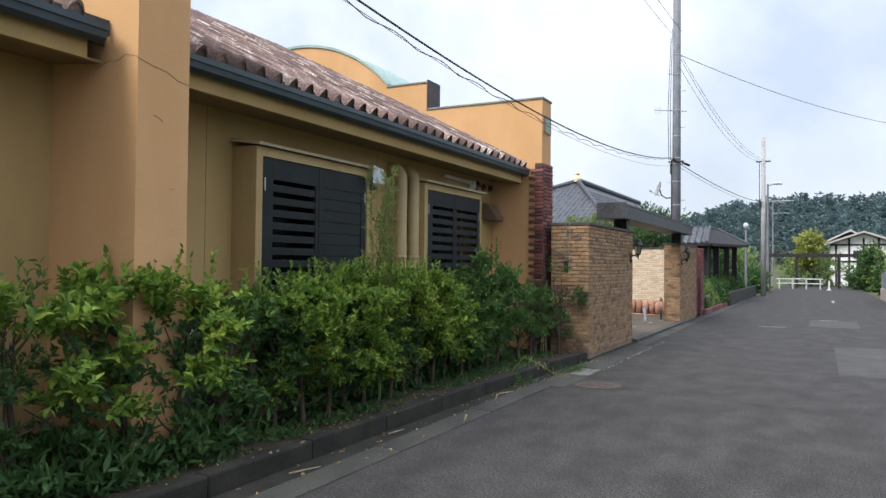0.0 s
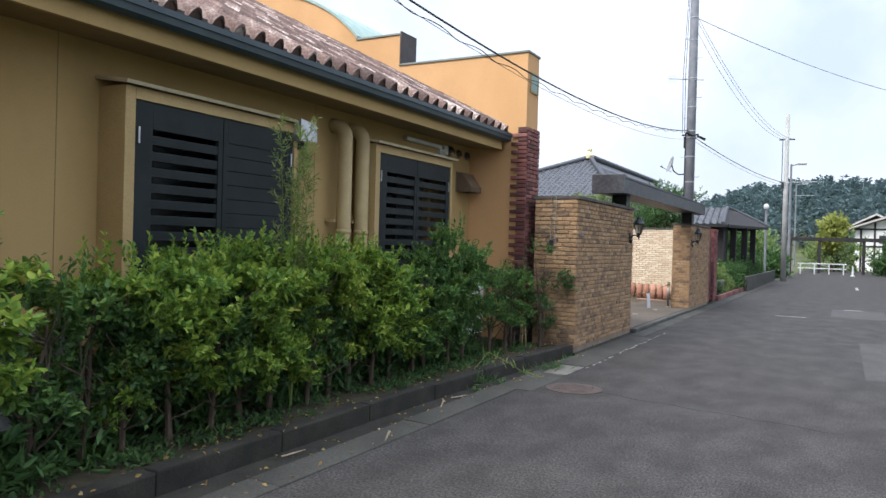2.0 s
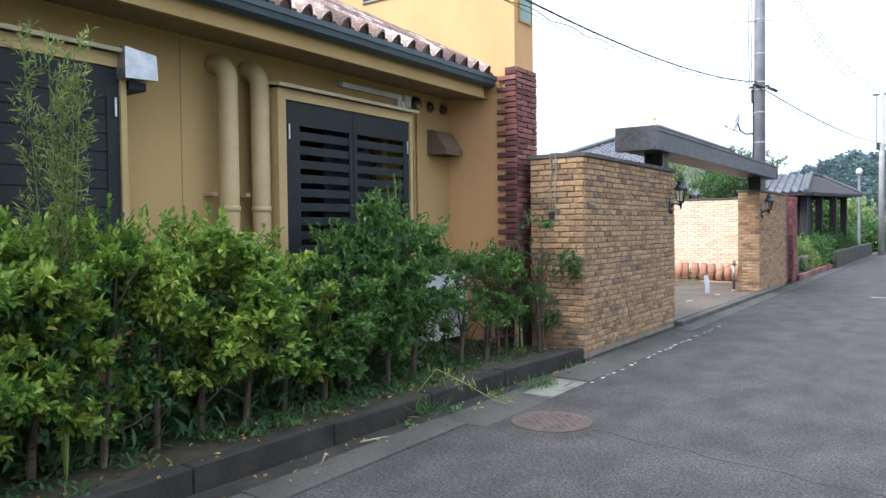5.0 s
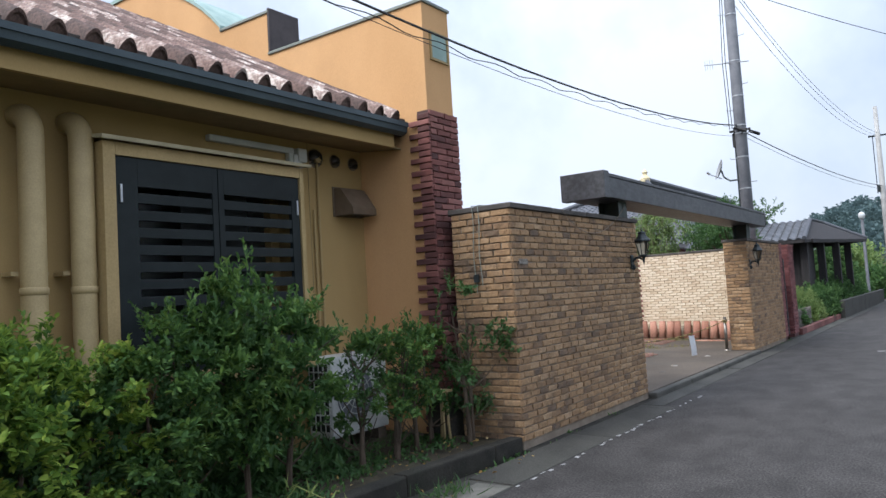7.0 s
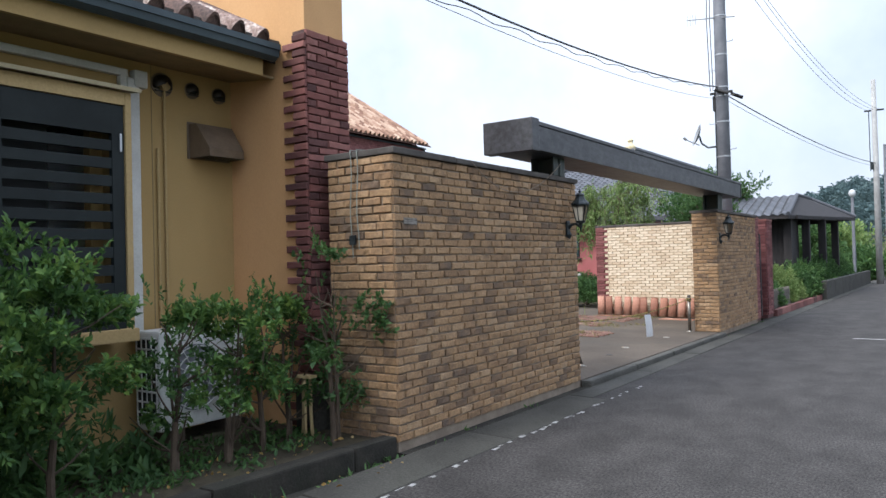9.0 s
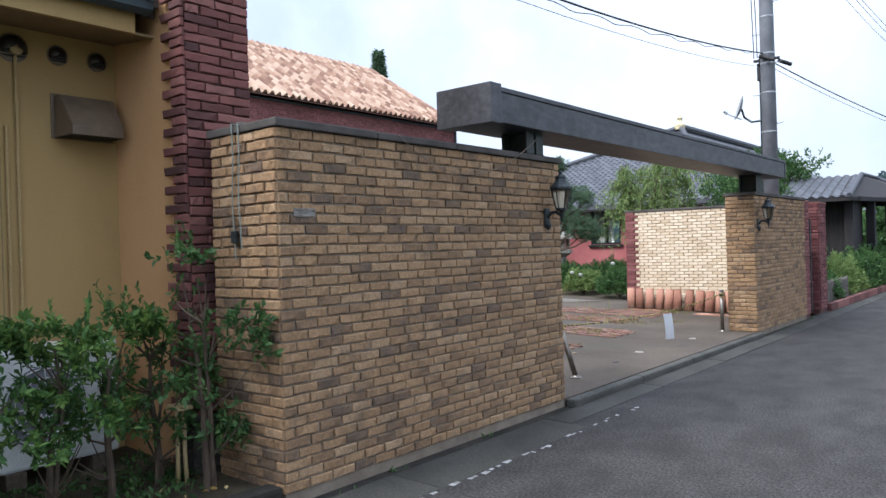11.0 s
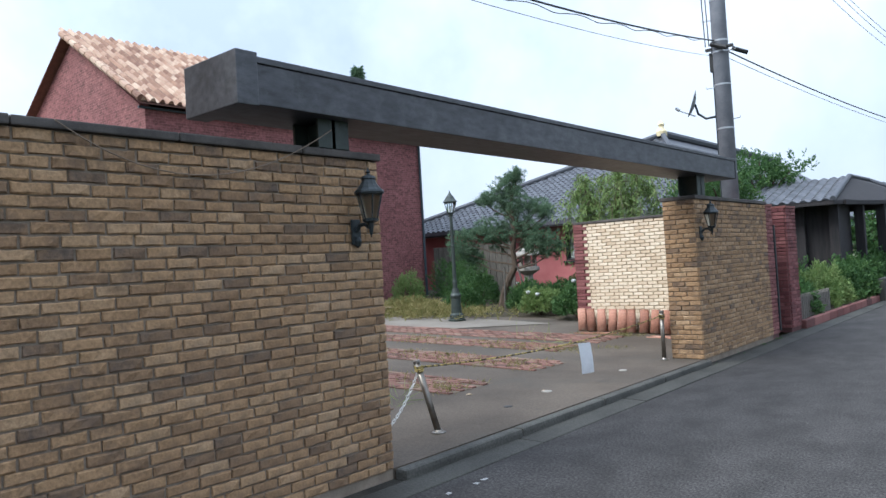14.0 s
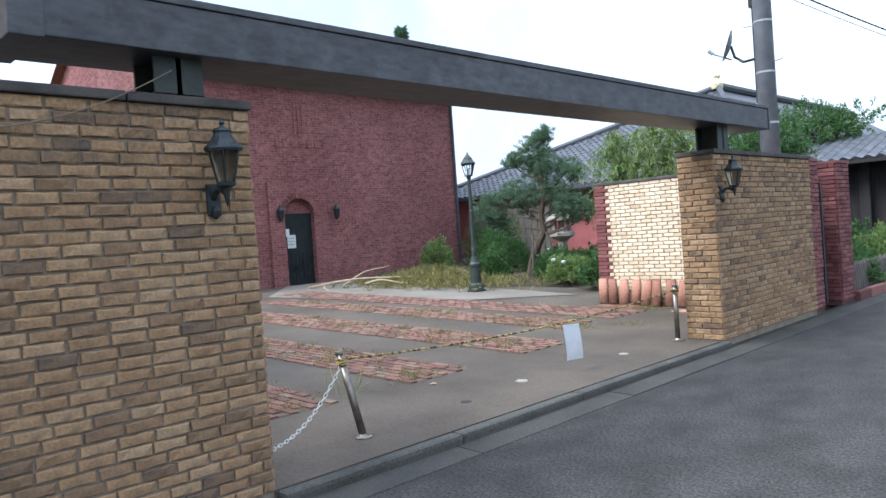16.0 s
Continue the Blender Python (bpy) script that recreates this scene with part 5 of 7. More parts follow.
def outdoor_unit(y0, z0, label, w=0.82, h=0.78):
    p = site("aircon_unit", -6.35, y0 + w / 2, z0, label, "air conditioner", group="outdoor air conditioning units")
    x0, x1 = -6.58, -6.26
    g = Geo()
    g.box(x0, x1, y0, y0 + w, z0, z0 + h, 0.02)
    part("casing", g, WHITE, p)
    g = Geo()
    cy, cz = y0 + 0.33, z0 + h * 0.5
    for r in (0.07, 0.13, 0.19, 0.25):
        g.tube([(x1 + 0.012, cy + r * math.cos(2 * math.pi * i / 28), cz + r * math.sin(2 * math.pi * i / 28)) for i in range(29)], 0.005, 4, caps=False)
    for i in range(12):
        a = 2 * math.pi * i / 12
        g.tube([(x1 + 0.012, cy + 0.05 * math.cos(a), cz + 0.05 * math.sin(a)), (x1 + 0.012, cy + 0.27 * math.cos(a), cz + 0.27 * math.sin(a))], 0.004, 4)
    part("fan_grille", g, WHITE, p)
    g = Geo()
    g.tube([(x1 + 0.001, cy, cz), (x1 + 0.004, cy, cz)], 0.265, 28)
    part("fan_opening", g, POLE, p, "grey fan opening")
    g = Geo()
    g.box(x0 + 0.03, x1 - 0.03, y0 - 0.006, y0 - 0.001, z0 + 0.06, z0 + h - 0.06)
    part("side_opening", g, SHUTTER, p, "dark coil behind the side grille")
    g = Geo()
    for k in range(9):
        z = z0 + 0.055 + (h - 0.12) * k / 8
        g.box(x0 + 0.025, x1 - 0.025, y0 - 0.014, y0 - 0.007, z, z + 0.014)
    for k in range(5):
        x = x0 + 0.025 + (x1 - x0 - 0.062) * k / 4
        g.box(x, x + 0.012, y0 - 0.013, y0 - 0.0072, z0 + 0.055, z0 + h - 0.055)
    part("side_grille", g, WHITE, p, "off-white square side grille")
    for a in (y0 + 0.08, y0 + w - 0.2):
        g = Geo()
        g.box(x0 + 0.02, x1 + 0.02, a, a + 0.12, z0 - 0.10, z0 - 0.001)
        part("foot", g, CONCRETE, p)


outdoor_unit(11.30, 0.24, "off-white outdoor unit behind the thin hedge")
outdoor_unit(4.30, 0.24, "off-white outdoor unit behind the hedge", 0.80, 0.76)
outdoor_unit(1.9, 0.24, "off-white outdoor unit behind the hedge", 0.80, 0.70)

# ---- hedge ----
def crown_twigs(rg, n, w, d, h, z0, hollow=0.45):
    """Twigs filling an upright rounded block, thicker towards its outside."""
    u = rg.normal(0, 1, (n, 3))
    u /= np.linalg.norm(u, axis=1)[:, None]
    rad = (hollow + (1 - hollow) * rg.random(n) ** 0.6)[:, None]
    shape = np.sign(u) * np.abs(u) ** 0.7
    p = shape * rad * np.array([w / 2, d / 2, (h - z0) / 2]) + np.array([0, 0, (h + z0) / 2])
    p += rg.normal(0, 0.03, (n, 3))
    way = u * 0.7 + rg.normal(0, 0.35, (n, 3)) + np.array([0, 0, 0.55])
    way /= np.linalg.norm(way, axis=1)[:, None]
    return np.concatenate([p - way * 0.12, way], 1)


def hedge_plant(seed, h, w, d, twigs, per=11, z0=0.3, name="hedge_shrub", label="leafy green clipped hedge shrub with bare lower stems", material=LEAF_HEDGE, leaf=(0.072, 0.036), group="hedge along the house", category="shrub", wood=BARK, stems=1):
    rg = np.random.default_rng(seed)
    p = root(name, 0, 0, 0, label, category, group)
    for s in range(stems):
        g = Geo()
        bx, by = rg.uniform(-0.05, 0.05, 2) * (s > 0)
        tx, ty = rg.uniform(-0.25, 0.25) * w, rg.uniform(-0.25, 0.25) * d
        thick = 0.029 if s == 0 else 0.016
        pts = [(bx + (tx - bx) * t ** 1.5 + 0.014 * rg.normal() * t, by + (ty - by) * t ** 1.5 + 0.014 * rg.normal() * t, -0.05 + (h * 0.9 + 0.05) * t) for t in (0, 0.2, 0.4, 0.6, 0.8, 1.0)]
        g.tube(pts, [thick, thick * 0.85, thick * 0.7, thick * 0.5, thick * 0.3, 0.003], 7)
        for k in range(8):
            a = pts[1 + k % 4]
            b = (a[0] + rg.uniform(-0.42, 0.42) * w, a[1] + rg.uniform(-0.42, 0.42) * d, a[2] + rg.uniform(0.08, 0.32))
            g.tube([a, ((a[0] + b[0]) / 2, (a[1] + b[1]) / 2, (a[2] + b[2]) / 2 - 0.02), b], [0.009, 0.006, 0.003], 5)
        part("stem", g, wood, p)
    # rosettes of leaves at the ends of shoots, gathered in clumps with dark gaps between them
    n_clump = max(twigs // 13, 5)
    u = rg.normal(0, 1, (n_clump, 3))
    u[:, 2] += 0.3
    u /= np.linalg.norm(u, axis=1)[:, None]
    heads = np.sign(u) * np.abs(u) ** 0.75 * rg.uniform(0.6, 1.08, n_clump)[:, None] * np.array([w / 2, d / 2, (h - z0) / 2]) + np.array([0, 0, (h + z0) / 2])
    per_clump = 13
    base = np.repeat(heads, per_clump, 0) + rg.normal(0, 1, (n_clump * per_clump, 3)) * np.array([0.062, 0.062, 0.030])
    out = np.repeat(u, per_clump, 0) * 0.9 + rg.normal(0, 0.6, base.shape) + np.array([0, 0, 0.35])
    out /= np.linalg.norm(out, axis=1)[:, None]
    tw = np.concatenate([base, out], 1)
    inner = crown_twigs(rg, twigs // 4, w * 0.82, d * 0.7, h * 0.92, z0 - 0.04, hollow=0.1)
    top = crown_twigs(rg, max(twigs // 20, 3), w * 0.85, d * 0.85, h + 0.12, h - 0.14)
    top[:, 3:] = top[:, 3:] * 0.4 + np.array([0, 0, 0.8])
    sets = [sprays(tw, per, seed, leaf[0], leaf[1], along=0.10, whole=True), sprays(top, per, seed + 7, leaf[0] * 0.9, leaf[1] * 0.8, along=0.20, lift=0.5, whole=True)]
    # inner leaves in darker green: old growth, plus crown shade put into the colour
    part("old_leaves", leaf_mesh("old_leaves", [sprays(inner, per, seed + 3, leaf[0], leaf[1], along=0.13)], LEAF_DARK), LEAF_DARK, p, "darker old leaves, also painted shade inside the crown")
    part("crown", leaf_mesh("crown", sets, material), material, p)
    return p


plants = [hedge_plant(11 + i, 1.42, 0.96, 0.78, 440, per=12, z0=0.36, leaf=(0.060, 0.031)) for i in range(5)]
plants += [hedge_plant(21 + i, 1.42, 0.90, 0.74, 380, per=12, z0=0.38, leaf=(0.056, 0.028), material=LEAF_DEEP, label="deep green hedge shrub with bare lower stems") for i in range(2)]
for p in plants:
    p.matrix_basis = pose(-5.66, 0, 0.08)
y, i, used = 5.0, 0, set()
heights = [(0.0, 1.20), (3.5, 1.24), (5.0, 1.34), (7.5, 1.36), (8.2, 1.30), (8.7, 1.04), (9.1, 1.25), (9.6, 1.62), (9.95, 1.48), (10.4, 1.15)]
while y < 10.5:
    top = float(np.interp(y, [a for a, _ in heights], [b for _, b in heights]))
    k = i % 5 if y < 8.9 else 5 + i % 2
    s = top / 1.42 * rnd(0.95, 1.06)
    m = pose(-5.68 + rnd(-0.07, 0.07), y, 0.08, 0, 0, rnd(0, 360))
    if k not in used:
        used.add(k)
        ob = plants[k]
        ob.scale = (rnd(0.92, 1.05), rnd(0.92, 1.05), s)
        sc = tuple(ob.scale)
        ob.matrix_basis = m @ Matrix.Diagonal((*sc, 1))
    else:
        ob = plants[k]
        keep = ob.matrix_basis.copy()
        ob.scale = (rnd(0.9, 1.05), rnd(0.9, 1.05), s)
        copy_thing(ob, m)
        ob.matrix_basis = keep
    i += 1
    y += rnd(0.36, 0.45)
# thinner shrubs at the far end of the bed
thin = [hedge_plant(41 + i, 1.12, 0.62, 0.52, 150, per=11, z0=0.36, leaf=(0.060, 0.030), label="sparse leggy hedge shrub with bare stems", stems=1) for i in range(3)]
leggy = [hedge_plant(61 + i, 1.12, 0.64, 0.52, 105, per=11, z0=0.44, leaf=(0.052, 0.025), material=LEAF_DEEP, label="sparse leggy hedge shrub with bare stems", stems=2) for i in range(3)]
for k, (y, x, s) in enumerate(((10.95, -5.60, 1.04), (11.35, -5.55, 0.98), (11.75, -5.62, 1.0))):
    leggy[k].matrix_basis = pose(x, y, 0.08, 0, 0, 70 * k) @ Matrix.Diagonal((1, 1, s, 1))
copy_thing(leggy[0], pose(-5.72, 12.12, 0.08, 0, 0, 200))
for k in range(12):
    m = pose(-5.66 + rnd(-0.1, 0.1), 0.0 + 0.43 * k, 0.08, 0, 0, rnd(0, 360)) @ Matrix.Diagonal((1.15, 1.15, rnd(1.04, 1.14), 1))
    if k < 3:
        thin[k].matrix_basis = m
    else:
        copy_thing((thin if k in (5, 7, 8, 9) else leggy)[k % 3], m)
climber = hedge_plant(55, 1.52, 0.66, 0.46, 110, per=9, z0=0.25, name="wall_shrub", label="leggy dark green shrub against the brick wall end", material=LEAF_DARK, leaf=(0.052, 0.026), stems=3, group="")
climber.matrix_basis = pose(-5.32, 12.22, 0.08)

stub = site("pipe_stub", -5.6, 12.2, 0.1, "three cream pipe ends under a small cap plate", "pipe")
for dx, dy in ((-0.035, 0.0), (0.0, -0.02), (0.035, 0.01)):
    g = Geo()
    g.tube([(-5.6 + dx * 1.5, 12.2 + dy, 0.08), (-5.6 + dx, 12.2 + dy, 0.3), (-5.6 + dx, 12.2 + dy, 0.585)], 0.014, 8)
    part("tube", g, PIPE, stub, smooth=True)
g = Geo()
g.box(-5.68, -5.52, 12.15, 12.25, 0.585, 0.61, 0.006)
part("cap_plate", g, PIPE, stub)

# tall weed before the window
weed = root("tall_weed", -5.6, 6.72, 0.1, "tall feathery pale green weed before the window", "weed")
rg = np.random.default_rng(5)
tw = []
for s in range(5):
    tx, ty = rg.uniform(-0.12, 0.12), rg.uniform(-0.16, 0.16)
    hgt = rg.uniform(1.9, 2.58)
    pts = [(tx * t, ty * t, hgt * t) for t in np.linspace(0, 1, 8)]
    g = Geo()
    g.tube(pts, [0.009 * (1 - 0.8 * t) for t in np.linspace(0, 1, 8)], 5)
    part("stem", g, LEAF_LIGHT, weed)
    for z in np.linspace(1.0, hgt, 44):
        a = rg.uniform(0, 6.28)
        tw.append((tx * z / hgt, ty * z / hgt, z, 0.6 * math.cos(a), 0.6 * math.sin(a), 0.75))
part("foliage", leaf_mesh("foliage", [sprays(np.array(tw), 12, 3, 0.055, 0.011, along=0.15)], LEAF_LIGHT), LEAF_LIGHT, weed)

# low ground plants under the hedge and along the gutter
def tuft_field(name, spots, n, length, width, spread, seed, material, label, category):
    rg = np.random.default_rng(seed)
    c = np.repeat(np.array(spots, float), n, 0)
    c[:, :2] += rg.normal(0, spread, (len(c), 2))
    d = np.concatenate([rg.normal(0, 0.55, (len(c), 2)), np.ones((len(c), 1)) * 0.7], 1)
    me = leaf_mesh(name, [(leaves if width > 0.02 else blades)(c, d, length, width, seed)], material)
    ob = new(name, me)
    return tagged(ob, label, category, kind="stuff")


rg = np.random.default_rng(77)
spots = [(-5.32 - 1.0 * rg.random(), y, 0.11) for y in rg.uniform(0.2, 12.3, 300)]
tuft_field("ground_cover", spots, 34, 0.055, 0.022, 0.09, 8, LEAF_DARK, "dark grassy ground cover under the hedge", "weeds")
weed_spots = [(-4.82 + 0.06 * rg.normal(), y, -0.03) for y in (9.0, 9.1, 9.7, 10.5, 10.7, 11.6, 11.8, 12.1, 12.3, 12.9, 13.4, 14.6, 22.0, 23.2, 24.4, 25.2)]
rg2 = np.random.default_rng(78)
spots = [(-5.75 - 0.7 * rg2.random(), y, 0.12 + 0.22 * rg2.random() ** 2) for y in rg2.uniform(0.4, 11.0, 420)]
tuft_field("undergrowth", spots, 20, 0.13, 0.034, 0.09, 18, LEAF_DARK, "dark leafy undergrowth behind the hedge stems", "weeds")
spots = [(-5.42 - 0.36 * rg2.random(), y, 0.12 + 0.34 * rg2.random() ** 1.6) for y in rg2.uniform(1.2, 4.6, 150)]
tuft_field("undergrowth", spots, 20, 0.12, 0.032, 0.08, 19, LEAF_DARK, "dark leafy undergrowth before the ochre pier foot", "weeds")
tuft_field("gutter_weeds", weed_spots, 12, 0.075, 0.021, 0.05, 9, LEAF_DARK, "small grassy weeds growing in the gutter", "weeds")
tuft_field("gutter_clump", [(-4.55, 10.85, 0.0), (-4.58, 10.95, 0.0), (-4.62, 10.75, 0.0), (-4.95, 9.4, 0.0), (-4.98, 9.5, 0.0)], 34, 0.15, 0.010, 0.09, 10, LEAF_DARK, "larger grass clump leaning over the gutter", "weeds")
c = np.stack([rg.uniform(-5.6, -4.5, 380), rg.uniform(0.5, 12.3, 380), np.zeros(380)], 1)
c[:, 2] = np.where(c[:, 0] < -5.2, 0.135, np.where(c[:, 0] < -5.06, 0.142, np.where(c[:, 0] < -4.76, -0.028, 0.016)))
d = np.concatenate([rg.normal(0, 1, (380, 2)), np.full((380, 1), 0.12)], 1)
tagged(new("fallen_leaves", leaf_mesh("fallen_leaves", [leaves(c, d, 0.038, 0.021, 5)], LEAF_FALLEN)), "scattered dry fallen leaves in the gutter", "leaves", kind="stuff")

# ---- road details ----
cover = site("manhole_cover", -3.95, 9.75, 0, "rusty round iron manhole cover set in asphalt", "manhole")
g = Geo()
g.lathe(-3.95, 9.75, [(0.32, -0.05), (0.32, 0.006), (0.30, 0.008), (0.29, 0.004)], 40)
part("ring", g, RUST, cover)
g = Geo()
g.lathe(-3.95, 9.75, [(0.286, -0.04), (0.286, 0.006), (0.27, 0.009)], 40)
disc = part("lid", g, RUST, cover)
g = Geo()
for i in range(-6, 7):
    for j in range(-6, 7):
        if i * i + j * j < 34 and (i + j) % 2 == 0:
            g.box(-3.95 + i * 0.042 - 0.014, -3.95 + i * 0.042 + 0.014, 9.75 + j * 0.042 - 0.014, 9.75 + j * 0.042 + 0.014, 0.008, 0.012)
part("studs", g, RUST, disc)
g = Geo()
for i in range(46):
    y = 11.3 + 5.0 * i / 46 + rnd(-0.03, 0.03)
    if rnd(0, 1) < 0.62:
        w, l = rnd(0.015, 0.05), rnd(0.03, 0.10)
        x = -4.292 + rnd(-0.02, 0.02)
        g.add([(x, y, 0.004), (x + w, y + rnd(-0.01, 0.01), 0.004), (x + w * 0.8, y + l, 0.004), (x + rnd(-0.01, 0.01), y + l, 0.004)], [(0, 1, 2, 3)])
thing("edge_paint", g, PAINT, "worn flecks of white paint on the road edge", "road marking", kind="structure")
g = Geo()
for x, y, w, l in ((-2.75, 22.3, 0.7, 0.10), (-1.2, 26.0, 0.5, 0.12), (-0.7, 40, 0.12, 3.0)):
    g.add([(x, y, 0.005), (x + w, y, 0.005), (x + w, y + l, 0.005), (x, y + l, 0.005)], [(0, 1, 2, 3)])
thing("road_marks", g, PAINT, "worn white painted marks on the asphalt", "road marking", kind="structure")
g = Geo()
pts = [(-3.6 + 0.16 * k, 9.70 + 0.03 * math.sin(k * 1.7) + 0.02 * math.sin(k * 3.1) - 0.035 * k, 0.0005) for k in range(16)]
g.tube(pts, [0.0035 * (0.5 + 0.5 * math.sin(k * 2.3) ** 2) for k in range(16)], 4)
thing("road_crack", g, RUBBER, "dark irregular cracks across the asphalt", "crack", kind="structure")
g = Geo()
for x, y, s in ((-4.5, 6.6, 0.04), (-5.6, 19.0, 0.05), (-6.3, 18.5, 0.06), (-4.7, 7.9, 0.04)):
    g.add([(x, y, rise(x) - 0.07 if x > -4.75 else rise(x) + 0.004), (x + s, y + 0.02, (rise(x) - 0.07 if x > -4.4 else rise(x)) + 0.012), (x + s * 1.2, y + s, rise(x) - 0.07 if x > -4.4 else rise(x) + 0.004), (x, y + s * 1.3, (rise(x) - 0.07 if x > -4.4 else rise(x)) + 0.015)], [(0, 1, 2, 3)])
thing("litter", g, DEAD_WOOD, "small pale scraps lying on paving", "litter", kind="stuff")

g = Geo()
g.box(-4.60, -4.285, 10.46, 11.22, -0.1, 0.020, 0.006)
thing("inlet_slab", g, surface("pale_worn_inlet_concrete", two((0.085, 0.082, 0.070), (0.14, 0.135, 0.115)), rough=0.9, scale=4, bump=0.3, spot=0.5, spot_colour=(0.05, 0.05, 0.04)), "pale worn concrete slab at the gutter inlet", "slab", kind="structure")
p = site("leaning_weed", -5.0, 9.9, 0.0, "long thin weed stem leaning over the kerb", "weed")
g = Geo()
g.tube([(-5.14, 9.55, 0.13), (-4.98, 9.62, 0.34), (-4.78, 9.75, 0.22), (-4.58, 9.92, 0.06), (-4.50, 10.0, 0.02)], [0.006, 0.005, 0.004, 0.003, 0.002], 5)
part("stem", g, LEAF_LIGHT, p)
tw = np.array([(-5.06 + 0.1 * k, 9.58 + 0.08 * k, 0.30 - 0.055 * k, 0.5, 0.3, 0.2) for k in range(6)])
part("foliage", leaf_mesh("foliage", [sprays(tw, 7, 301, 0.10, 0.014, along=0.10)], LEAF_LIGHT), LEAF_LIGHT, p)
for a, b in (((-4.95, 4.35, -0.02), (-4.84, 4.62, -0.015)), ((-4.92, 8.55, -0.02), (-4.80, 8.78, -0.01)), ((-4.98, 5.9, -0.02), (-4.93, 6.12, -0.01)), ((-4.9, 2.9, -0.02), (-4.8, 3.3, -0.01))):
    g = Geo()
    a, b = Vector(a), Vector(b)
    g.tube([a, a.lerp(b, 0.5) + Vector((0.02, 0, 0.008)), b], [0.007, 0.006, 0.003], 5)
    thing("twig", g, DEAD_WOOD, "pale dry twig lying in the gutter channel", "twig", "twigs in the gutter")

# cables on the south gate wall
p = site("wall_cable", -4.83, 14.5, 2.2, "thin grey cable sagging across the brick wall", "cable")
g = Geo()
g.tube([(-4.815, 13.55 + 1.85 * t, 2.42 - 0.34 * 4 * t * (1 - t) * (1 - 0.25 * t) + 0.14 * t) for t in np.linspace(0, 1, 18)], 0.004, 5)
part("strand", g, VENT, p)
p = site("hanging_wires", -5.25, 12.45, 1.6, "pair of thin grey wires hanging down the wall end", "cable")
for x, z in ((-5.28, 1.55), (-5.21, 1.62)):
    g = Geo()
    g.tube([(x + 0.01 * math.sin(k), 12.44, 2.44 - (2.44 - z) * k / 8) for k in range(9)], 0.005, 5)
    g.tube([(x, 12.44, 2.44), (x + 0.02, 12.6, 2.447), (x + 0.1, 12.9, 2.445)], 0.005, 5)
    part("strand", g, FLASHING, p)
g = Geo()
g.box(-5.30, -5.24, 12.425, 12.452, 1.66, 1.74, 0.006)
part("clip_box", g, IRON, p)

# ---- yard ----
paving = site("brick_paving", -9, 20, 0.1, "red brick bands set into the concrete yard", "brick paving", kind="structure")
PAVER = surface("worn_red_paver", [(0.0, (0.082, 0.046, 0.035)), (0.4, (0.140, 0.068, 0.050)), (0.8, (0.190, 0.100, 0.076)), (1.0, (0.165, 0.125, 0.09))], rough=0.9, scale=9, bump=0.4, by="piece", spot=0.75, spot_colour=(0.105, 0.082, 0.058), spot_scale=1.4)
paver_meshes = []
for k in range(6):
    g = Geo()
    l, w = 0.205 + rnd(-0.01, 0.01), 0.092 + rnd(-0.008, 0.004)
    top = [(x * l / 2 * 0.95 + rnd(-0.004, 0.004), y * w / 2 * 0.93 + rnd(-0.004, 0.004), 0.012 + rnd(-0.004, 0.004)) for x, y in ((-1, -1), (1, -1), (1, 1), (-1, 1))]
    low = [(x * l / 2, y * w / 2, -0.03) for x, y in ((-1, -1), (1, -1), (1, 1), (-1, 1))]
    g.add(low + top, [(4, 5, 6, 7)] + [(i, (i + 1) % 4, 4 + (i + 1) % 4, 4 + i) for i in range(4)])
    paver_meshes.append(g.mesh("paver", PAVER))
stuff = Geo()
singles = 0
bed = Geo()
for y0, y1, xa, xb in ((16.8, 17.55, -6.5, -9.5), (18.43, 19.32, -6.5, -13.4), (20.28, 21.18, -6.55, -14.8), (22.05, 22.85, -7.3, -15.6), (23.25, 24.25, -7.2, -16.9)):
    bed.add([(xa, y0, rise(xa) + 0.004), (xb, y0, rise(xb) + 0.004), (xb, y1, rise(xb) + 0.004), (xa, y1, rise(xa) + 0.004)], [(0, 1, 2, 3)])
    rows = int((y1 - y0) / 0.105)
    for r in range(rows):
        x = xa - (0.11 if r % 2 else 0.0) - 0.1
        while x > xb:
            if rnd(0, 1) < 0.95:
                m = pose(x, y0 + (r + 0.5) * (y1 - y0) / rows, rise(x) + 0.004, rnd(-2, 2), rnd(-2, 2) + 1.5, rnd(-3, 3))
                me = random.choice(paver_meshes)
                if singles < 300 and x > -9.4 and y0 > 17.5:
                    ob = new("paver", me)
                    ob.parent = paving
                    ob.matrix_basis = Matrix.Translation(-paving.location) @ m
                    singles += 1
                else:
                    stuff.add([m @ v.co for v in me.vertices], [tuple(q.vertices) for q in me.polygons])
            x -= 0.216
part("pavers", stuff, PAVER, paving, kind="stuff")
part("bedding", bed, surface("dirt_filled_joint", two((0.075, 0.055, 0.040), (0.12, 0.090, 0.066)), rough=0.95, scale=5, bump=0.4), paving)
rg = np.random.default_rng(21)
spots = []
for y0, y1 in ((17.0, 17.7), (18.45, 19.3), (20.3, 21.15), (22.0, 22.85)):
    for k in range(70):
        x = -6.6 - 8.0 * rg.random() ** 1.2
        spots.append((x, rg.uniform(y0, y1), rise(x)))
for k in range(14):
    spots.append((-6.9 - 1.6 * rg.random(), 24.35 + 0.2 * rg.random(), 0.1))
tuft_field("yard_weeds", spots, 22, 0.075, 0.009, 0.09, 22, LEAF_DRY, "sparse dry weeds between the yard bricks", "weeds")
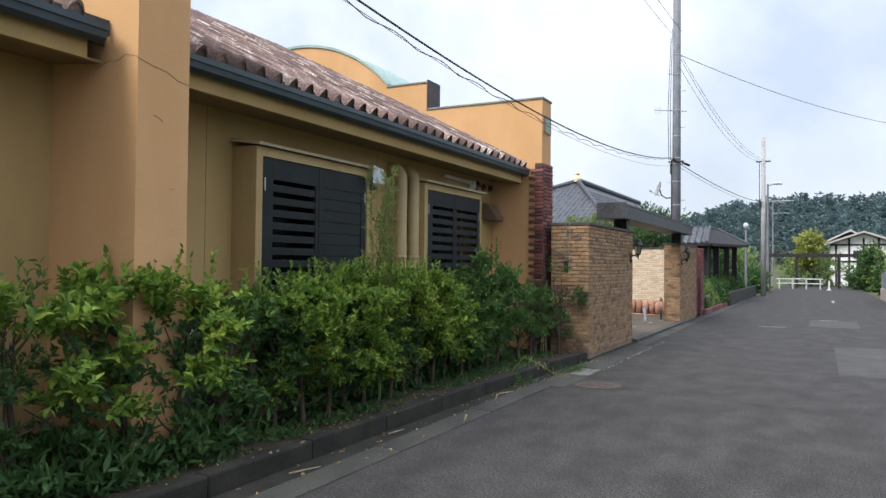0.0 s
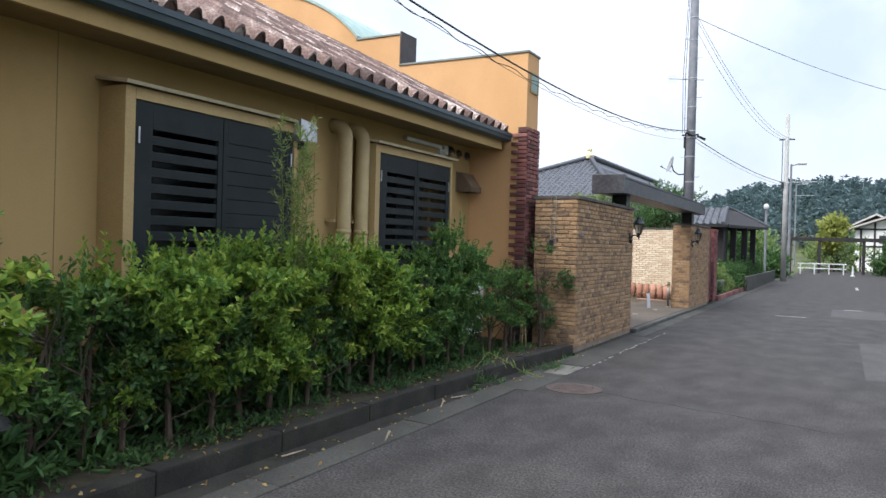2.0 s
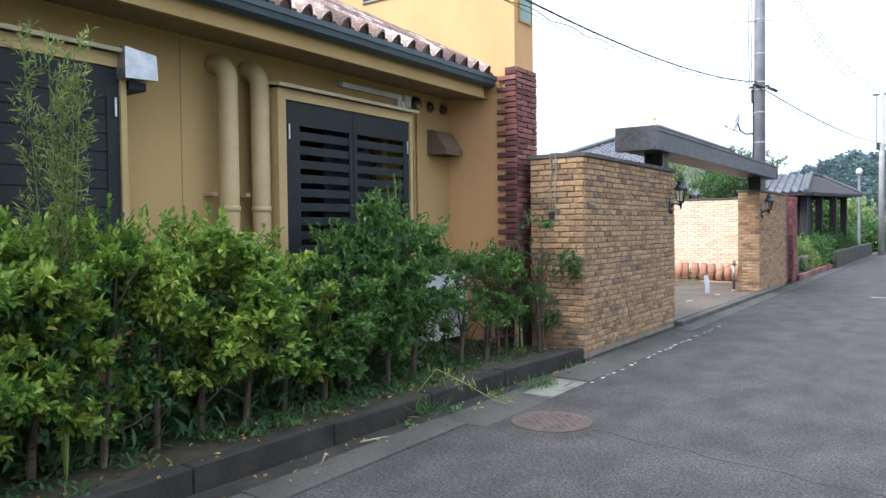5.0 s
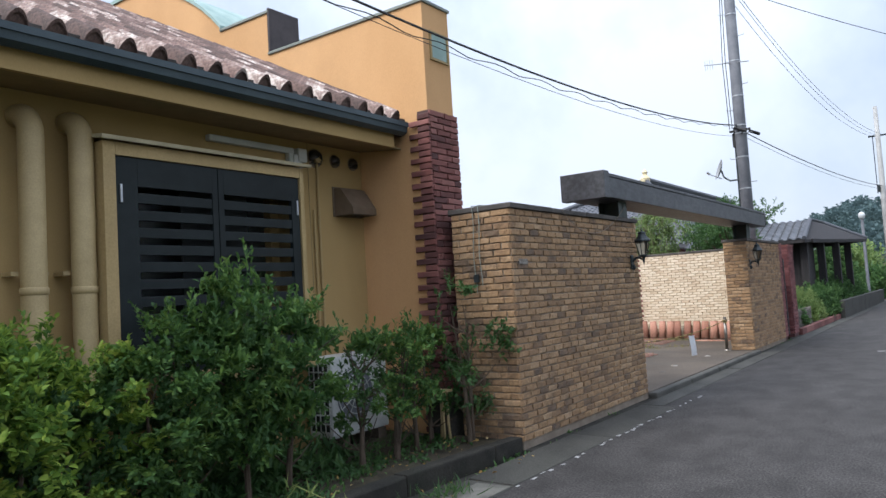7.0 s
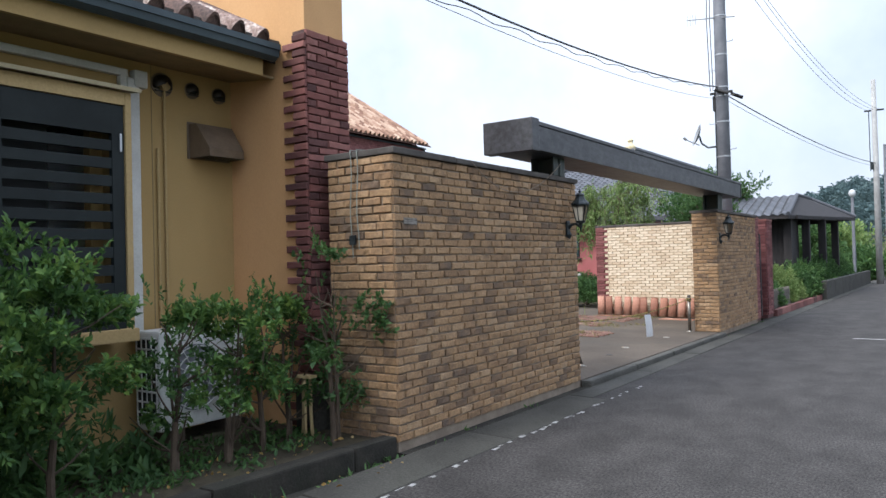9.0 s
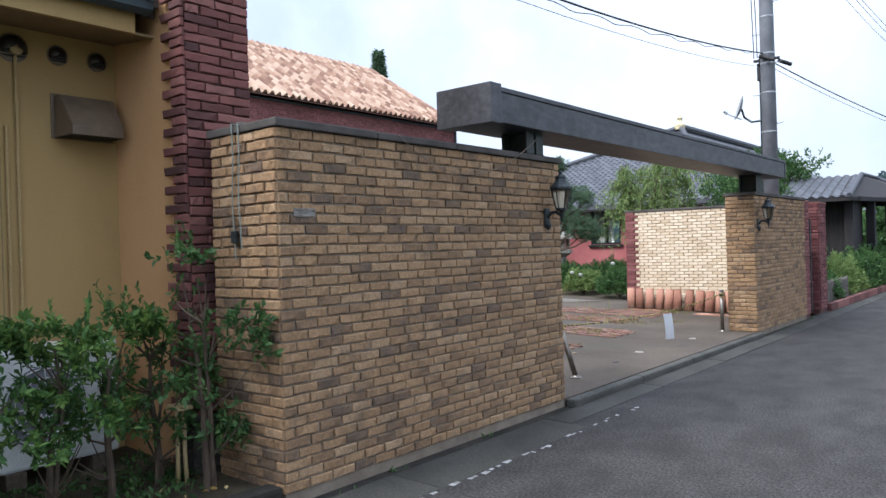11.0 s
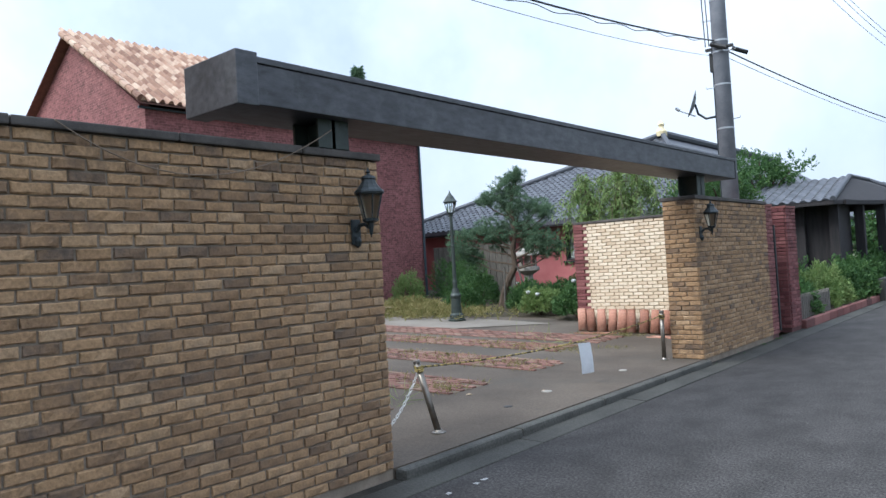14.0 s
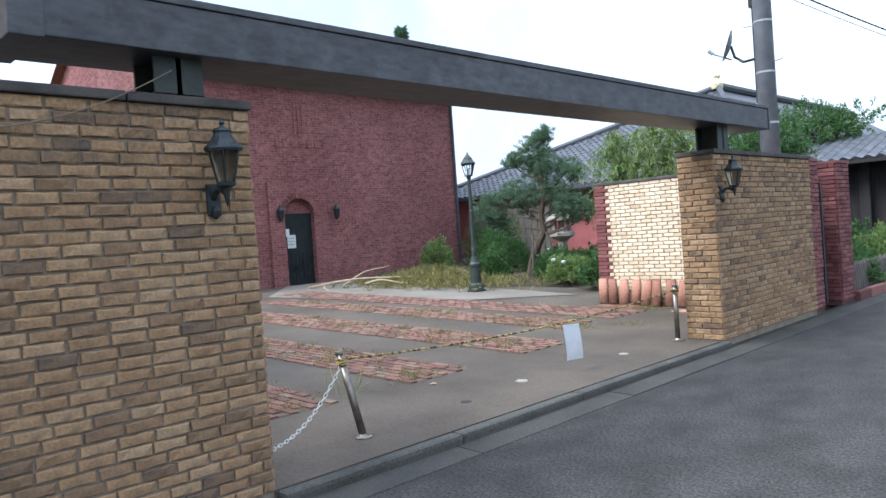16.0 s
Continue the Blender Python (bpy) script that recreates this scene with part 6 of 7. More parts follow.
# slender tall weeds in the yard
tuft_field("tall_yard_weeds", [(-7.4, 22.6, 0.1), (-8.0, 22.9, 0.12), (-6.6, 17.6, 0.09), (-6.7, 17.9, 0.09), (-8.6, 23.2, 0.14)], 8, 0.36, 0.008, 0.05, 23, LEAF_LIGHT, "slender tall weeds standing in the yard", "weeds")


def rope_post(x, y, h, lean_x, lean_y, label):
    p = root("rope_post", x, y, 0.08, label, "post", group="posts across the yard entrance")
    tip = (lean_x, lean_y, h)
    g = Geo()
    g.tube([(0, 0, 0.0), (lean_x * 0.97, lean_y * 0.97, h * 0.97)], 0.030, 14)
    part("tube", g, STAINLESS, p, smooth=True)
    g = Geo()
    g.tube([(lean_x * 0.97, lean_y * 0.97, h * 0.97), tip, (tip[0] * 1.01, tip[1] * 1.01, h * 1.012)], [0.034, 0.034, 0.024], 14)
    part("cap", g, STAINLESS, p)
    g = Geo()
    g.lathe(0, 0, [(0.065, 0.0), (0.065, 0.008), (0.045, 0.014), (0.034, 0.03)], 18)
    part("base_plate", g, STAINLESS, p)
    g = Geo()
    for k in range(3):
        z = h * (0.86 + 0.03 * k)
        c = (lean_x * z / h, lean_y * z / h, z)
        g.tube([(c[0] + 0.038 * math.cos(a / 2), c[1] + 0.038 * math.sin(a / 2), z + 0.006 * math.sin(a)) for a in range(14)], 0.008, 5)
    part("rope_knot", g, GOLD_ROPE, p, "knotted yellow rope")
    return p


rope_post(-5.33, 16.92, 0.64, -0.19, -0.035, "leaning stainless steel post with knotted rope")
rope_post(-5.36, 21.80, 0.68, 0.0, 0.0, "upright stainless steel post with knotted rope")
for x, y, r in ((-5.55, 19.05, 0.06), (-5.45, 20.72, 0.055)):
    g = Geo()
    g.lathe(0, 0, [(r, 0.0), (r, 0.006), (r * 0.9, 0.010), (r * 0.55, 0.007), (r * 0.5, 0.012)], 20)
    ob = thing("yard_drain", g, STONE, "small pale metal cap set in the concrete yard", "drain cap", "caps in the yard paving")
    ob.matrix_basis = pose(x, y, 0.08)
g = Geo()
g.lathe(0, 0, [(0.05, 0.001), (0.05, 0.004), (0.035, 0.004)], 12)
ob = thing("pipe_stump", g, RUBBER, "dark rusty stub cut flush in the yard paving", "drain")
ob.matrix_basis = pose(-5.45, 18.15, 0.08)
p = site("barrier_rope", -5.4, 19.4, 0.5, "yellow and black twisted barrier rope", "rope")
g = Geo()
a, b = Vector((-5.51, 16.90, 0.66)), Vector((-5.36, 21.80, 0.70))
for s in (0, math.pi):
    g.tube([a.lerp(b, t) + Vector((0.006 * math.sin(t * 240 + s), 0, -0.10 * 4 * t * (1 - t) + 0.006 * math.cos(t * 240 + s))) for t in np.linspace(0, 1, 120)], 0.006, 5)
part("strand", g, GOLD_ROPE, p)
p = site("chain", -5.5, 16.4, 0.3, "pale plastic chain hanging from the leaning post", "chain")
a, b = Vector((-5.52, 16.90, 0.62)), Vector((-5.36, 15.93, 0.20))
link = Geo()
link.tube([(0.022 * math.cos(2 * math.pi * k / 10), 0, 0.012 * math.sin(2 * math.pi * k / 10)) for k in range(11)], 0.0035, 5, caps=False)
lm = link.mesh("link", WHITE)
for k in range(34):
    t = (k + 0.5) / 34
    q = a.lerp(b, t) + Vector((0, 0, -0.19 * 4 * t * (1 - t)))
    q2 = a.lerp(b, t + 0.01) + Vector((0, 0, -0.19 * 4 * (t + 0.01) * (1 - t - 0.01)))
    ob = new("link", lm)
    ob.parent = p
    d = (q2 - q).normalized()
    ob.matrix_basis = Matrix.Translation(q - p.location) @ d.to_track_quat("X", "Z").to_matrix().to_4x4() @ pose(0, 0, 0, 90 * (k % 2) + 20)
p = site("notice_sheet", -5.42, 19.75, 0.3, "white laminated notice hanging from the rope", "notice")
g = Geo()
n = 6
for k in range(n):
    za, zb = 0.56 - 0.36 * k / n, 0.56 - 0.36 * (k + 1) / n
    bend = lambda z: 0.03 * math.sin((0.56 - z) * 5)
    g.add([(-5.43 + bend(za), 19.60, za), (-5.41 + bend(za), 19.85, za - 0.01), (-5.41 + bend(zb), 19.85, zb - 0.01), (-5.43 + bend(zb), 19.60, zb)], [(0, 1, 2, 3)])
part("sheet", g, PAPER, p)

# stacked roof tiles against the cream wall
barrel = []
for k in range(4):
    g = Geo()
    n, w0, w1, l = 9, 0.105 + rnd(-0.006, 0.006), 0.085, 0.44
    out = [[(w * math.cos(math.pi * i / (n - 1)), -w * 0.75 * math.sin(math.pi * i / (n - 1)), z) for i in range(n)] for w, z in ((w0, 0), (w1, l))]
    inn = [[(w * math.cos(math.pi * i / (n - 1)), -w * 0.75 * math.sin(math.pi * i / (n - 1)), z) for i in range(n)] for w, z in ((w0 - 0.016, 0), (w1 - 0.016, l))]
    v = out[0] + out[1] + inn[0] + inn[1]
    f = [(i, i + 1, n + i + 1, n + i) for i in range(n - 1)] + [(2 * n + i, 2 * n + i + 1, 3 * n + i + 1, 3 * n + i) for i in range(n - 1)]
    f += [(i, i + 1, 2 * n + i + 1, 2 * n + i) for i in range(n - 1)] + [(n + i, n + i + 1, 3 * n + i + 1, 3 * n + i) for i in range(n - 1)]
    f += [(0, n, 3 * n, 2 * n), (n - 1, 2 * n - 1, 4 * n - 1, 3 * n - 1)]
    g.add(v, f)
    barrel.append(g.mesh("barrel_tile", STACK_TILE, True))
x = -8.38
while x < -5.7:
    ob = tagged(new("barrel_tile", random.choice(barrel)), "orange terracotta barrel tile leaning on the cream wall", "roof tile", "spare roof tiles by the wall")
    ob.matrix_basis = pose(x, 24.84 + rnd(-0.05, 0.02), 0.09 + rise(x) - 0.08, -9 + rnd(-4, 5), rnd(-7, 7), rnd(-14, 14))
    x += rnd(0.195, 0.235)
for x, y, rz in ((-8.55, 24.55, 80), (-8.2, 24.60, 86), (-7.0, 24.42, 88), (-6.6, 24.38, 95)):
    ob = tagged(new("barrel_tile", barrel[0]), "orange terracotta barrel tile lying on the paving", "roof tile", "spare roof tiles by the wall")
    ob.matrix_basis = pose(x + 0.2, y, rise(x) + 0.008, 90, 0, rz)

# street lamp
lamp = site("garden_lamp", -12.33, 25.7, rise(-12.33), "dark green cast-iron garden lamp post with glass lantern", "street lamp")
LX, LY, LZ = -12.33, 25.7, rise(-12.33)
g = Geo()
g.lathe(LX, LY, [(0.21, LZ), (0.21, LZ + 0.05), (0.175, LZ + 0.06), (0.17, LZ + 0.16), (0.13, LZ + 0.20), (0.115, LZ + 0.55), (0.13, LZ + 0.58), (0.135, LZ + 0.63), (0.10, LZ + 0.68), (0.075, LZ + 0.80)], 16)
part("base", g, STEEL_POST, lamp)
g = Geo()
g.lathe(LX, LY, [(0.055, LZ + 0.78), (0.06, LZ + 0.95), (0.048, LZ + 1.0), (0.042, LZ + 1.8), (0.055, LZ + 1.82), (0.042, LZ + 1.86), (0.036, LZ + 2.55), (0.06, LZ + 2.58), (0.04, LZ + 2.62)], 12)
part("shaft", g, STEEL_POST, lamp)
g = Geo()
lo, hi, zl, zh = 0.085, 0.155, LZ + 2.64, LZ + 2.90
for k in range(6):
    a = math.pi * k / 3
    g.tube([(LX + lo * math.cos(a), LY + lo * math.sin(a), zl), (LX + hi * math.cos(a), LY + hi * math.sin(a), zh)], 0.010, 5)
g.lathe(LX, LY, [(0.04, LZ + 2.60), (0.10, LZ + 2.63), (0.09, LZ + 2.645)], 6)
g.lathe(LX, LY, [(0.15, LZ + 2.895), (0.18, LZ + 2.90), (0.11, LZ + 2.99), (0.10, LZ + 3.02), (0.06, LZ + 3.07), (0.02, LZ + 3.12), (0.005, LZ + 3.18)], 12)
part("lantern_frame", g, STEEL_POST, lamp)
g = Geo()
g.lathe(LX, LY, [(lo - 0.005, zl), (hi - 0.008, zh)], 6)
ob = part("lantern_glass", g, GLASS, lamp)
ob.visible_shadow = False
g = Geo()
g.lathe(LX, LY, [(0.02, zl), (0.035, zl + 0.05), (0.035, zl + 0.14), (0.01, zl + 0.17)], 8)
part("bulb", g, WHITE, lamp)

# stone lantern
SX, SY, SZ = -13.75, 31.0, 0.55
sl = site("stone_lantern", SX, SY, SZ, "lichened grey granite garden lantern", "stone lantern")
for nm, prof, n in (("pedestal", [(0.34, SZ - 0.45), (0.32, SZ), (0.28, SZ + 0.16), (0.16, SZ + 0.20), (0.14, SZ + 0.62), (0.22, SZ + 0.68)], 8), ("platform", [(0.24, SZ + 0.68), (0.36, SZ + 0.76), (0.36, SZ + 0.86), (0.28, SZ + 0.88)], 6), ("roof", [(0.46, SZ + 1.22), (0.44, SZ + 1.28), (0.22, SZ + 1.42), (0.12, SZ + 1.48)], 6), ("finial", [(0.10, SZ + 1.48), (0.13, SZ + 1.56), (0.09, SZ + 1.64), (0.01, SZ + 1.72)], 8)):
    g = Geo()
    g.lathe(SX, SY, prof, n)
    part(nm, g, STONE, sl)
for dx in (-1, 1):
    for dy in (-1, 1):
        g = Geo()
        g.box(SX + dx * 0.15 - 0.05, SX + dx * 0.15 + 0.05, SY + dy * 0.15 - 0.05, SY + dy * 0.15 + 0.05, SZ + 0.88, SZ + 1.22)
        part("chamber_post", g, STONE, sl)

# ---- trees ----
def limb(g, pts, r0, r1, n=8):
    k = len(pts)
    g.tube(pts, [r0 + (r1 - r0) * i / (k - 1) for i in range(k)], n)


def pine():
    X, Y, Z = -13.1, 28.6, 0.32
    p = site("pine_tree", X, Y, Z, "old garden pine with bent trunk and needle pads", "tree")
    g = Geo()
    limb(g, [(X, Y, Z - 0.1), (X + 0.12, Y, Z + 0.35), (X + 0.35, Y - 0.05, Z + 0.8), (X + 0.55, Y, Z + 1.15), (X + 0.5, Y, Z + 1.6), (X + 0.62, Y, Z + 2.1), (X + 0.55, Y, Z + 2.8), (X + 0.6, Y, Z + 3.4)], 0.13, 0.03)
    part("trunk", g, BARK, p)
    pads = [(-1.4, 0.1, 1.75, 0.42), (-1.0, -0.2, 2.0, 0.46), (-0.5, 0.1, 2.15, 0.46), (0.0, -0.2, 2.2, 0.46), (0.5, 0.2, 2.25, 0.46), (1.0, 0.0, 2.1, 0.46), (1.5, -0.1, 1.9, 0.46), (1.8, 0.1, 1.6, 0.34),
            (-1.1, 0.2, 1.5, 0.32), (1.3, 0.2, 1.6, 0.32), (-0.2, 0.3, 1.9, 0.36), (0.9, 0.3, 1.75, 0.32), (0.3, 0.1, 2.75, 0.36), (0.8, 0.0, 2.8, 0.40), (1.3, 0.1, 2.72, 0.36), (0.1, 0.0, 3.1, 0.36), (0.6, -0.1, 3.2, 0.40), (0.4, 0.1, 3.5, 0.32), (0.75, 0.0, 3.6, 0.26), (-0.35, 0.0, 3.05, 0.28), (1.6, 0.0, 2.55, 0.28)]
    for dx, dy, dz, r in pads:
        g = Geo()
        j = max(dz - 0.55, 0.85)
        a = (X + (0.36 + 0.4 * (j - 0.8) if j < 1.2 else 0.54), Y, Z + j)
        b = (X + dx, Y + dy, Z + dz - 0.1)
        limb(g, [a, ((a[0] + b[0]) / 2, (a[1] + b[1]) / 2 + 0.05, (a[2] + b[2]) / 2 - 0.08), b], 0.034, 0.010, 6)
        part("branch", g, BARK, p)
    rg = np.random.default_rng(31)
    cs, ds = [], []
    for dx, dy, dz, r in pads:
        n = 70
        q = rg.normal(0, 1, (n, 3))
        q /= np.linalg.norm(q, axis=1)[:, None]
        q *= (rg.random(n) ** 0.45)[:, None] * r * rg.uniform(0.85, 1.3, n)[:, None]
        q[:, 2] *= 0.8
        base = q + np.array([X + dx, Y + dy, Z + dz])
        m = 26
        cs.append(np.repeat(base, m, 0) + rg.normal(0, 0.018, (n * m, 3)))
        d = rg.normal(0, 1, (n * m, 3))
        d[:, 2] = np.abs(d[:, 2]) * 0.9 + 0.2
        ds.append(d)
    part("crown", leaf_mesh("crown", [blades(np.concatenate(cs), np.concatenate(ds), 0.105, 0.013, 32)], LEAF_PINE), LEAF_PINE, p)
    for dx, dy in ((0.25, -0.2), (0.75, -0.15)):
        s = Geo()
        s.tube([(X + dx + (0.35 if dx > 0.5 else 0.02), Y + dy, Z - 0.05), (X + dx - 0.1 * (dx > 0.5), Y + dy + 0.1, Z + 1.15)], 0.025, 8)
        part("support_stake", s, GREY_WOOD, p, "pale grey support stake")


pine()


def mound(x, y, z, w, d, h, seed, material, name, label, n=420, per=12, leaf=(0.07, 0.028), category="shrub", group="", droop=0.0):
    rg = np.random.default_rng(seed)
    p = root(name, x, y, z, label, category, group)
    u = rg.normal(0, 1, (n, 3))
    u[:, 2] = np.abs(u[:, 2])
    u /= np.linalg.norm(u, axis=1)[:, None]
    bump = 0.78 + 0.32 * np.array([noise.noise((v[0] * 2.2 + seed, v[1] * 2.2, v[2] * 2.2)) for v in u])
    pts = u * np.array([w / 2, d / 2, h]) * (bump * (0.6 + 0.4 * rg.random(n) ** 0.5))[:, None]
    way = u + np.array([0, 0, 0.4])
    tw = np.concatenate([pts, way], 1)
    for k in range(5):
        q = pts[k * 7]
        g = Geo()
        g.tube([(0, 0, -0.05), (q[0] * 0.4, q[1] * 0.4, q[2] * 0.5), tuple(q)], [0.03, 0.018, 0.006], 6)
        part("stem", g, BARK, p)
    part("crown", leaf_mesh("crown", [sprays(tw, per, seed, leaf[0], leaf[1], along=0.16, droop=droop)], material), material, p)
    return p


for k, (x, y, w, d, h, mat) in enumerate(((-11.0, 27.4, 1.1, 1.0, 0.55, LEAF_WILLOW), (-11.9, 28.2, 1.2, 1.0, 0.7, LEAF_DARK), (-12.4, 29.2, 1.5, 1.1, 0.62, LEAF_DARK), (-11.2, 29.2, 1.6, 1.3, 0.72, LEAF_DARK), (-10.2, 28.6, 1.6, 1.3, 0.75, LEAF_DARK), (-14.4, 29.4, 1.7, 1.4, 0.95, LEAF_DARK), (-13.9, 27.9, 1.2, 1.0, 0.5, LEAF_DARK), (-15.6, 30.2, 1.8, 1.4, 1.2, LEAF_DARK), (-16.4, 31.4, 2.0, 1.4, 1.9, LEAF_DARK), (-17.6, 31.9, 2.0, 1.4, 1.6, LEAF_DARK), (-10.0, 30.4, 2.2, 1.6, 0.8, LEAF_DARK), (-12.2, 31.2, 2.4, 1.6, 0.7, LEAF_DARK), (-9.7, 26.9, 1.2, 0.9, 0.55, LEAF_DARK), (-9.4, 29.6, 1.4, 1.4, 0.75, LEAF_WILLOW))):
    mound(x, y, rise(x) + 0.1, w, d, h, 100 + k, mat, "garden_shrub", "rounded green garden shrub in the bed" if mat is LEAF_DARK else "yellow-green leafy garden shrub in the bed", group="shrubs in the garden")
mound(-17.3, 29.3, 0.4, 1.1, 1.1, 1.15, 140, LEAF_WILLOW, "young_shrub", "bright green young shrub by the crimson wall")
# white flowers
g = Geo()
for x, y, z in ((-11.1, 27.0, 0.78), (-10.9, 27.1, 0.72), (-12.7, 28.9, 0.95), (-10.4, 28.0, 0.98)):
    g.lathe(x, y, [(0.01, z), (0.05, z + 0.03), (0.06, z + 0.07), (0.02, z + 0.09)], 7)
thing("flowers", g, WHITE, "small white flower heads among the shrubs", "flowers", kind="stuff")

# heap of cut weeds with dead branches
rg = np.random.default_rng(51)
heap = root("weed_heap", -14.8, 26.6, 0.28, "heap of cut pale weeds beside the lamp", "weed heap")
n = 900
c = np.stack([rg.normal(0, 1.25, n), rg.normal(0, 0.55, n), np.zeros(n)], 1)
c[:, 2] = 0.42 * np.exp(-(c[:, 0] / 1.6) ** 2 - (c[:, 1] / 0.8) ** 2) * rg.random(n) + 0.02
tw = np.concatenate([c, rg.normal(0, 0.6, (n, 2)), 0.35 * np.ones((n, 1))], 1)
part("weed_litter", leaf_mesh("weed_litter", [sprays(tw, 9, 52, 0.17, 0.022, along=0.2)], LEAF_DRY), LEAF_DRY, heap, kind="stuff")
branch = site("dead_branches", -16.2, 25.6, 0.32, "bleached dead branches lying on the weed heap", "branches")
for a, b, r in (((-17.6, 24.7, 0.40), (-14.9, 26.3, 0.62), 0.04), ((-16.6, 25.1, 0.42), (-16.2, 26.4, 0.9), 0.03), ((-16.0, 25.4, 0.45), (-14.6, 25.6, 0.5), 0.035), ((-17.2, 24.9, 0.36), (-16.3, 24.5, 0.40), 0.03)):
    g = Geo()
    a, b = Vector(a), Vector(b)
    g.tube([a.lerp(b, t) + Vector((0.05 * math.sin(t * 7), 0.04 * math.cos(t * 5), 0.08 * math.sin(t * 4))) for t in np.linspace(0, 1, 8)], [r * (1 - 0.6 * t) for t in np.linspace(0, 1, 8)], 7)
    part("branch", g, DEAD_WOOD, branch)
# grey timber screen behind the heap
scr = site("timber_screen", -18.0, 32.6, 0.4, "weathered grey timber screen between buildings", "fence")
for k in range(14):
    g = Geo()
    g.box(-19.0 + 0.26 * k, -18.76 + 0.26 * k, 32.6, 32.63, 0.4, 2.3 + rnd(-0.03, 0.03), 0.004)
    part("board", g, GREY_WOOD, scr)

# weeping tree over the cream wall
def weeping(x, y, z, seed):
    rg = np.random.default_rng(seed)
    p = site("willow_tree", x, y, z, "pale green weeping tree behind the brick wall", "tree")
    g = Geo()
    limb(g, [(x, y, z), (x + 0.1, y, z + 1.2), (x, y + 0.1, z + 2.4), (x + 0.2, y, z + 3.1)], 0.12, 0.04)
    part("trunk", g, BARK, p)
    cs = []
    for k in range(90):
        g = Geo()
        a = rg.uniform(0, 6.283)
        r = rg.uniform(0.3, 1.35)
        top = np.array([x + rg.uniform(-0.9, 0.9), y + rg.uniform(-0.5, 0.5), z + 2.5 + rg.uniform(0, 1.0)])
        end = np.array([top[0] + 0.8 * r * math.cos(a), y + r * math.sin(a), top[2] - rg.uniform(0.6, 1.6)])
        mid = np.array([(top[0] + 2 * end[0]) / 3, (top[1] + 2 * end[1]) / 3, top[2] + 0.12])
        pts = [(1 - t) ** 2 * top + 2 * t * (1 - t) * mid + t * t * end for t in np.linspace(0, 1, 9)]
        g.tube(pts, [0.012 * (1 - 0.8 * i / 8) for i in range(9)], 4)
        part("branch", g, BARK, p)
        for i in range(1, 9):
            for _ in range(9):
                cs.append(pts[i] + rg.normal(0, 0.05, 3))
    cs = np.array(cs)
    d = rg.normal(0, 0.5, cs.shape)
    part("crown", leaf_mesh("crown", [blades(cs, d, 0.15, 0.030, seed, droop=1.0)], LEAF_WILLOW), LEAF_WILLOW, p)


weeping(-9.5, 28.6, 0.3, 61)


def broad_tree(x, y, z, h, w, seed, material, label, name="broadleaf_tree", n=620, leaf=(0.13, 0.06), per=10, trunk=0.12, base=0.35, group=""):
    rg = np.random.default_rng(seed)
    p = root(name, x, y, z, label, "tree", group)
    g = Geo()
    limb(g, [(0, 0, -0.1), (0.03 * w, 0, h * 0.3), (-0.02 * w, 0.02 * w, h * 0.6), (0, 0, h * 0.92)], trunk, trunk * 0.2)
    lobes = []
    for k in range(15):
        a = rg.uniform(0, 6.28)
        q = np.array([rg.uniform(0.1, 0.36) * w * math.cos(a), rg.uniform(0.1, 0.36) * w * math.sin(a), h * rg.uniform(base + 0.08, 0.9)])
        lobes.append((q, rg.uniform(0.13, 0.24) * w))
        g.tube([(0, 0, q[2] * 0.65), tuple(q * 0.6 + np.array([0, 0, q[2] * 0.3])), tuple(q)], [trunk * 0.4, trunk * 0.22, trunk * 0.08], 6)
    part("trunk", g, BARK, p)
    tw = []
    for k in range(n):
        c, r = lobes[k % len(lobes)]
        u = rg.normal(0, 1, 3)
        u /= np.linalg.norm(u)
        tw.append(np.concatenate([c + u * r * rg.random() ** 0.4 * np.array([1, 1, 0.8]), u + np.array([0, 0, 0.3])]))
    part("crown", leaf_mesh("crown", [sprays(np.array(tw), per, seed, leaf[0], leaf[1], along=leaf[0] * 2.4)], material), material, p)
    return p


broad_tree(-6.9, 28.8, 0.1, 3.5, 2.0, 71, LEAF_DARK, "dense dark green tree behind the pole", n=900, leaf=(0.085, 0.035))
broad_tree(-7.9, 30.6, 0.1, 3.7, 2.0, 72, LEAF_DARK, "dense dark green tree behind the pole", n=900, leaf=(0.085, 0.035))
broad_tree(-8.5, 37.0, 0.1, 4.7, 2.9, 73, LEAF_DARK, "dense dark green tree behind the shelter", n=1000, leaf=(0.10, 0.045))
conifer = root("conifer_tree", -36.6, 46.0, 0, "tall dark conifer rising behind the crimson hall", "tree")
g = Geo()
limb(g, [(0, 0, 0), (0, 0, 8), (0, 0, 15.0)], 0.35, 0.04)
part("trunk", g, BARK, conifer)
rg = np.random.default_rng(74)
t = rg.random(5200) ** 0.7
a = rg.uniform(0, 6.283, 5200)
rr = (1 - t) * 1.7 * (0.55 + 0.45 * np.abs(np.sin(t * 31))) * rg.uniform(0.5, 1, 5200) + 0.08
part("crown", leaf_mesh("crown", [leaves(np.stack([rr * np.cos(a), rr * np.sin(a), 4 + 11.2 * t], 1), np.stack([np.cos(a), np.sin(a), np.full(5200, 0.3)], 1), 0.38, 0.10, 75)], LEAF_PINE), LEAF_PINE, conifer)


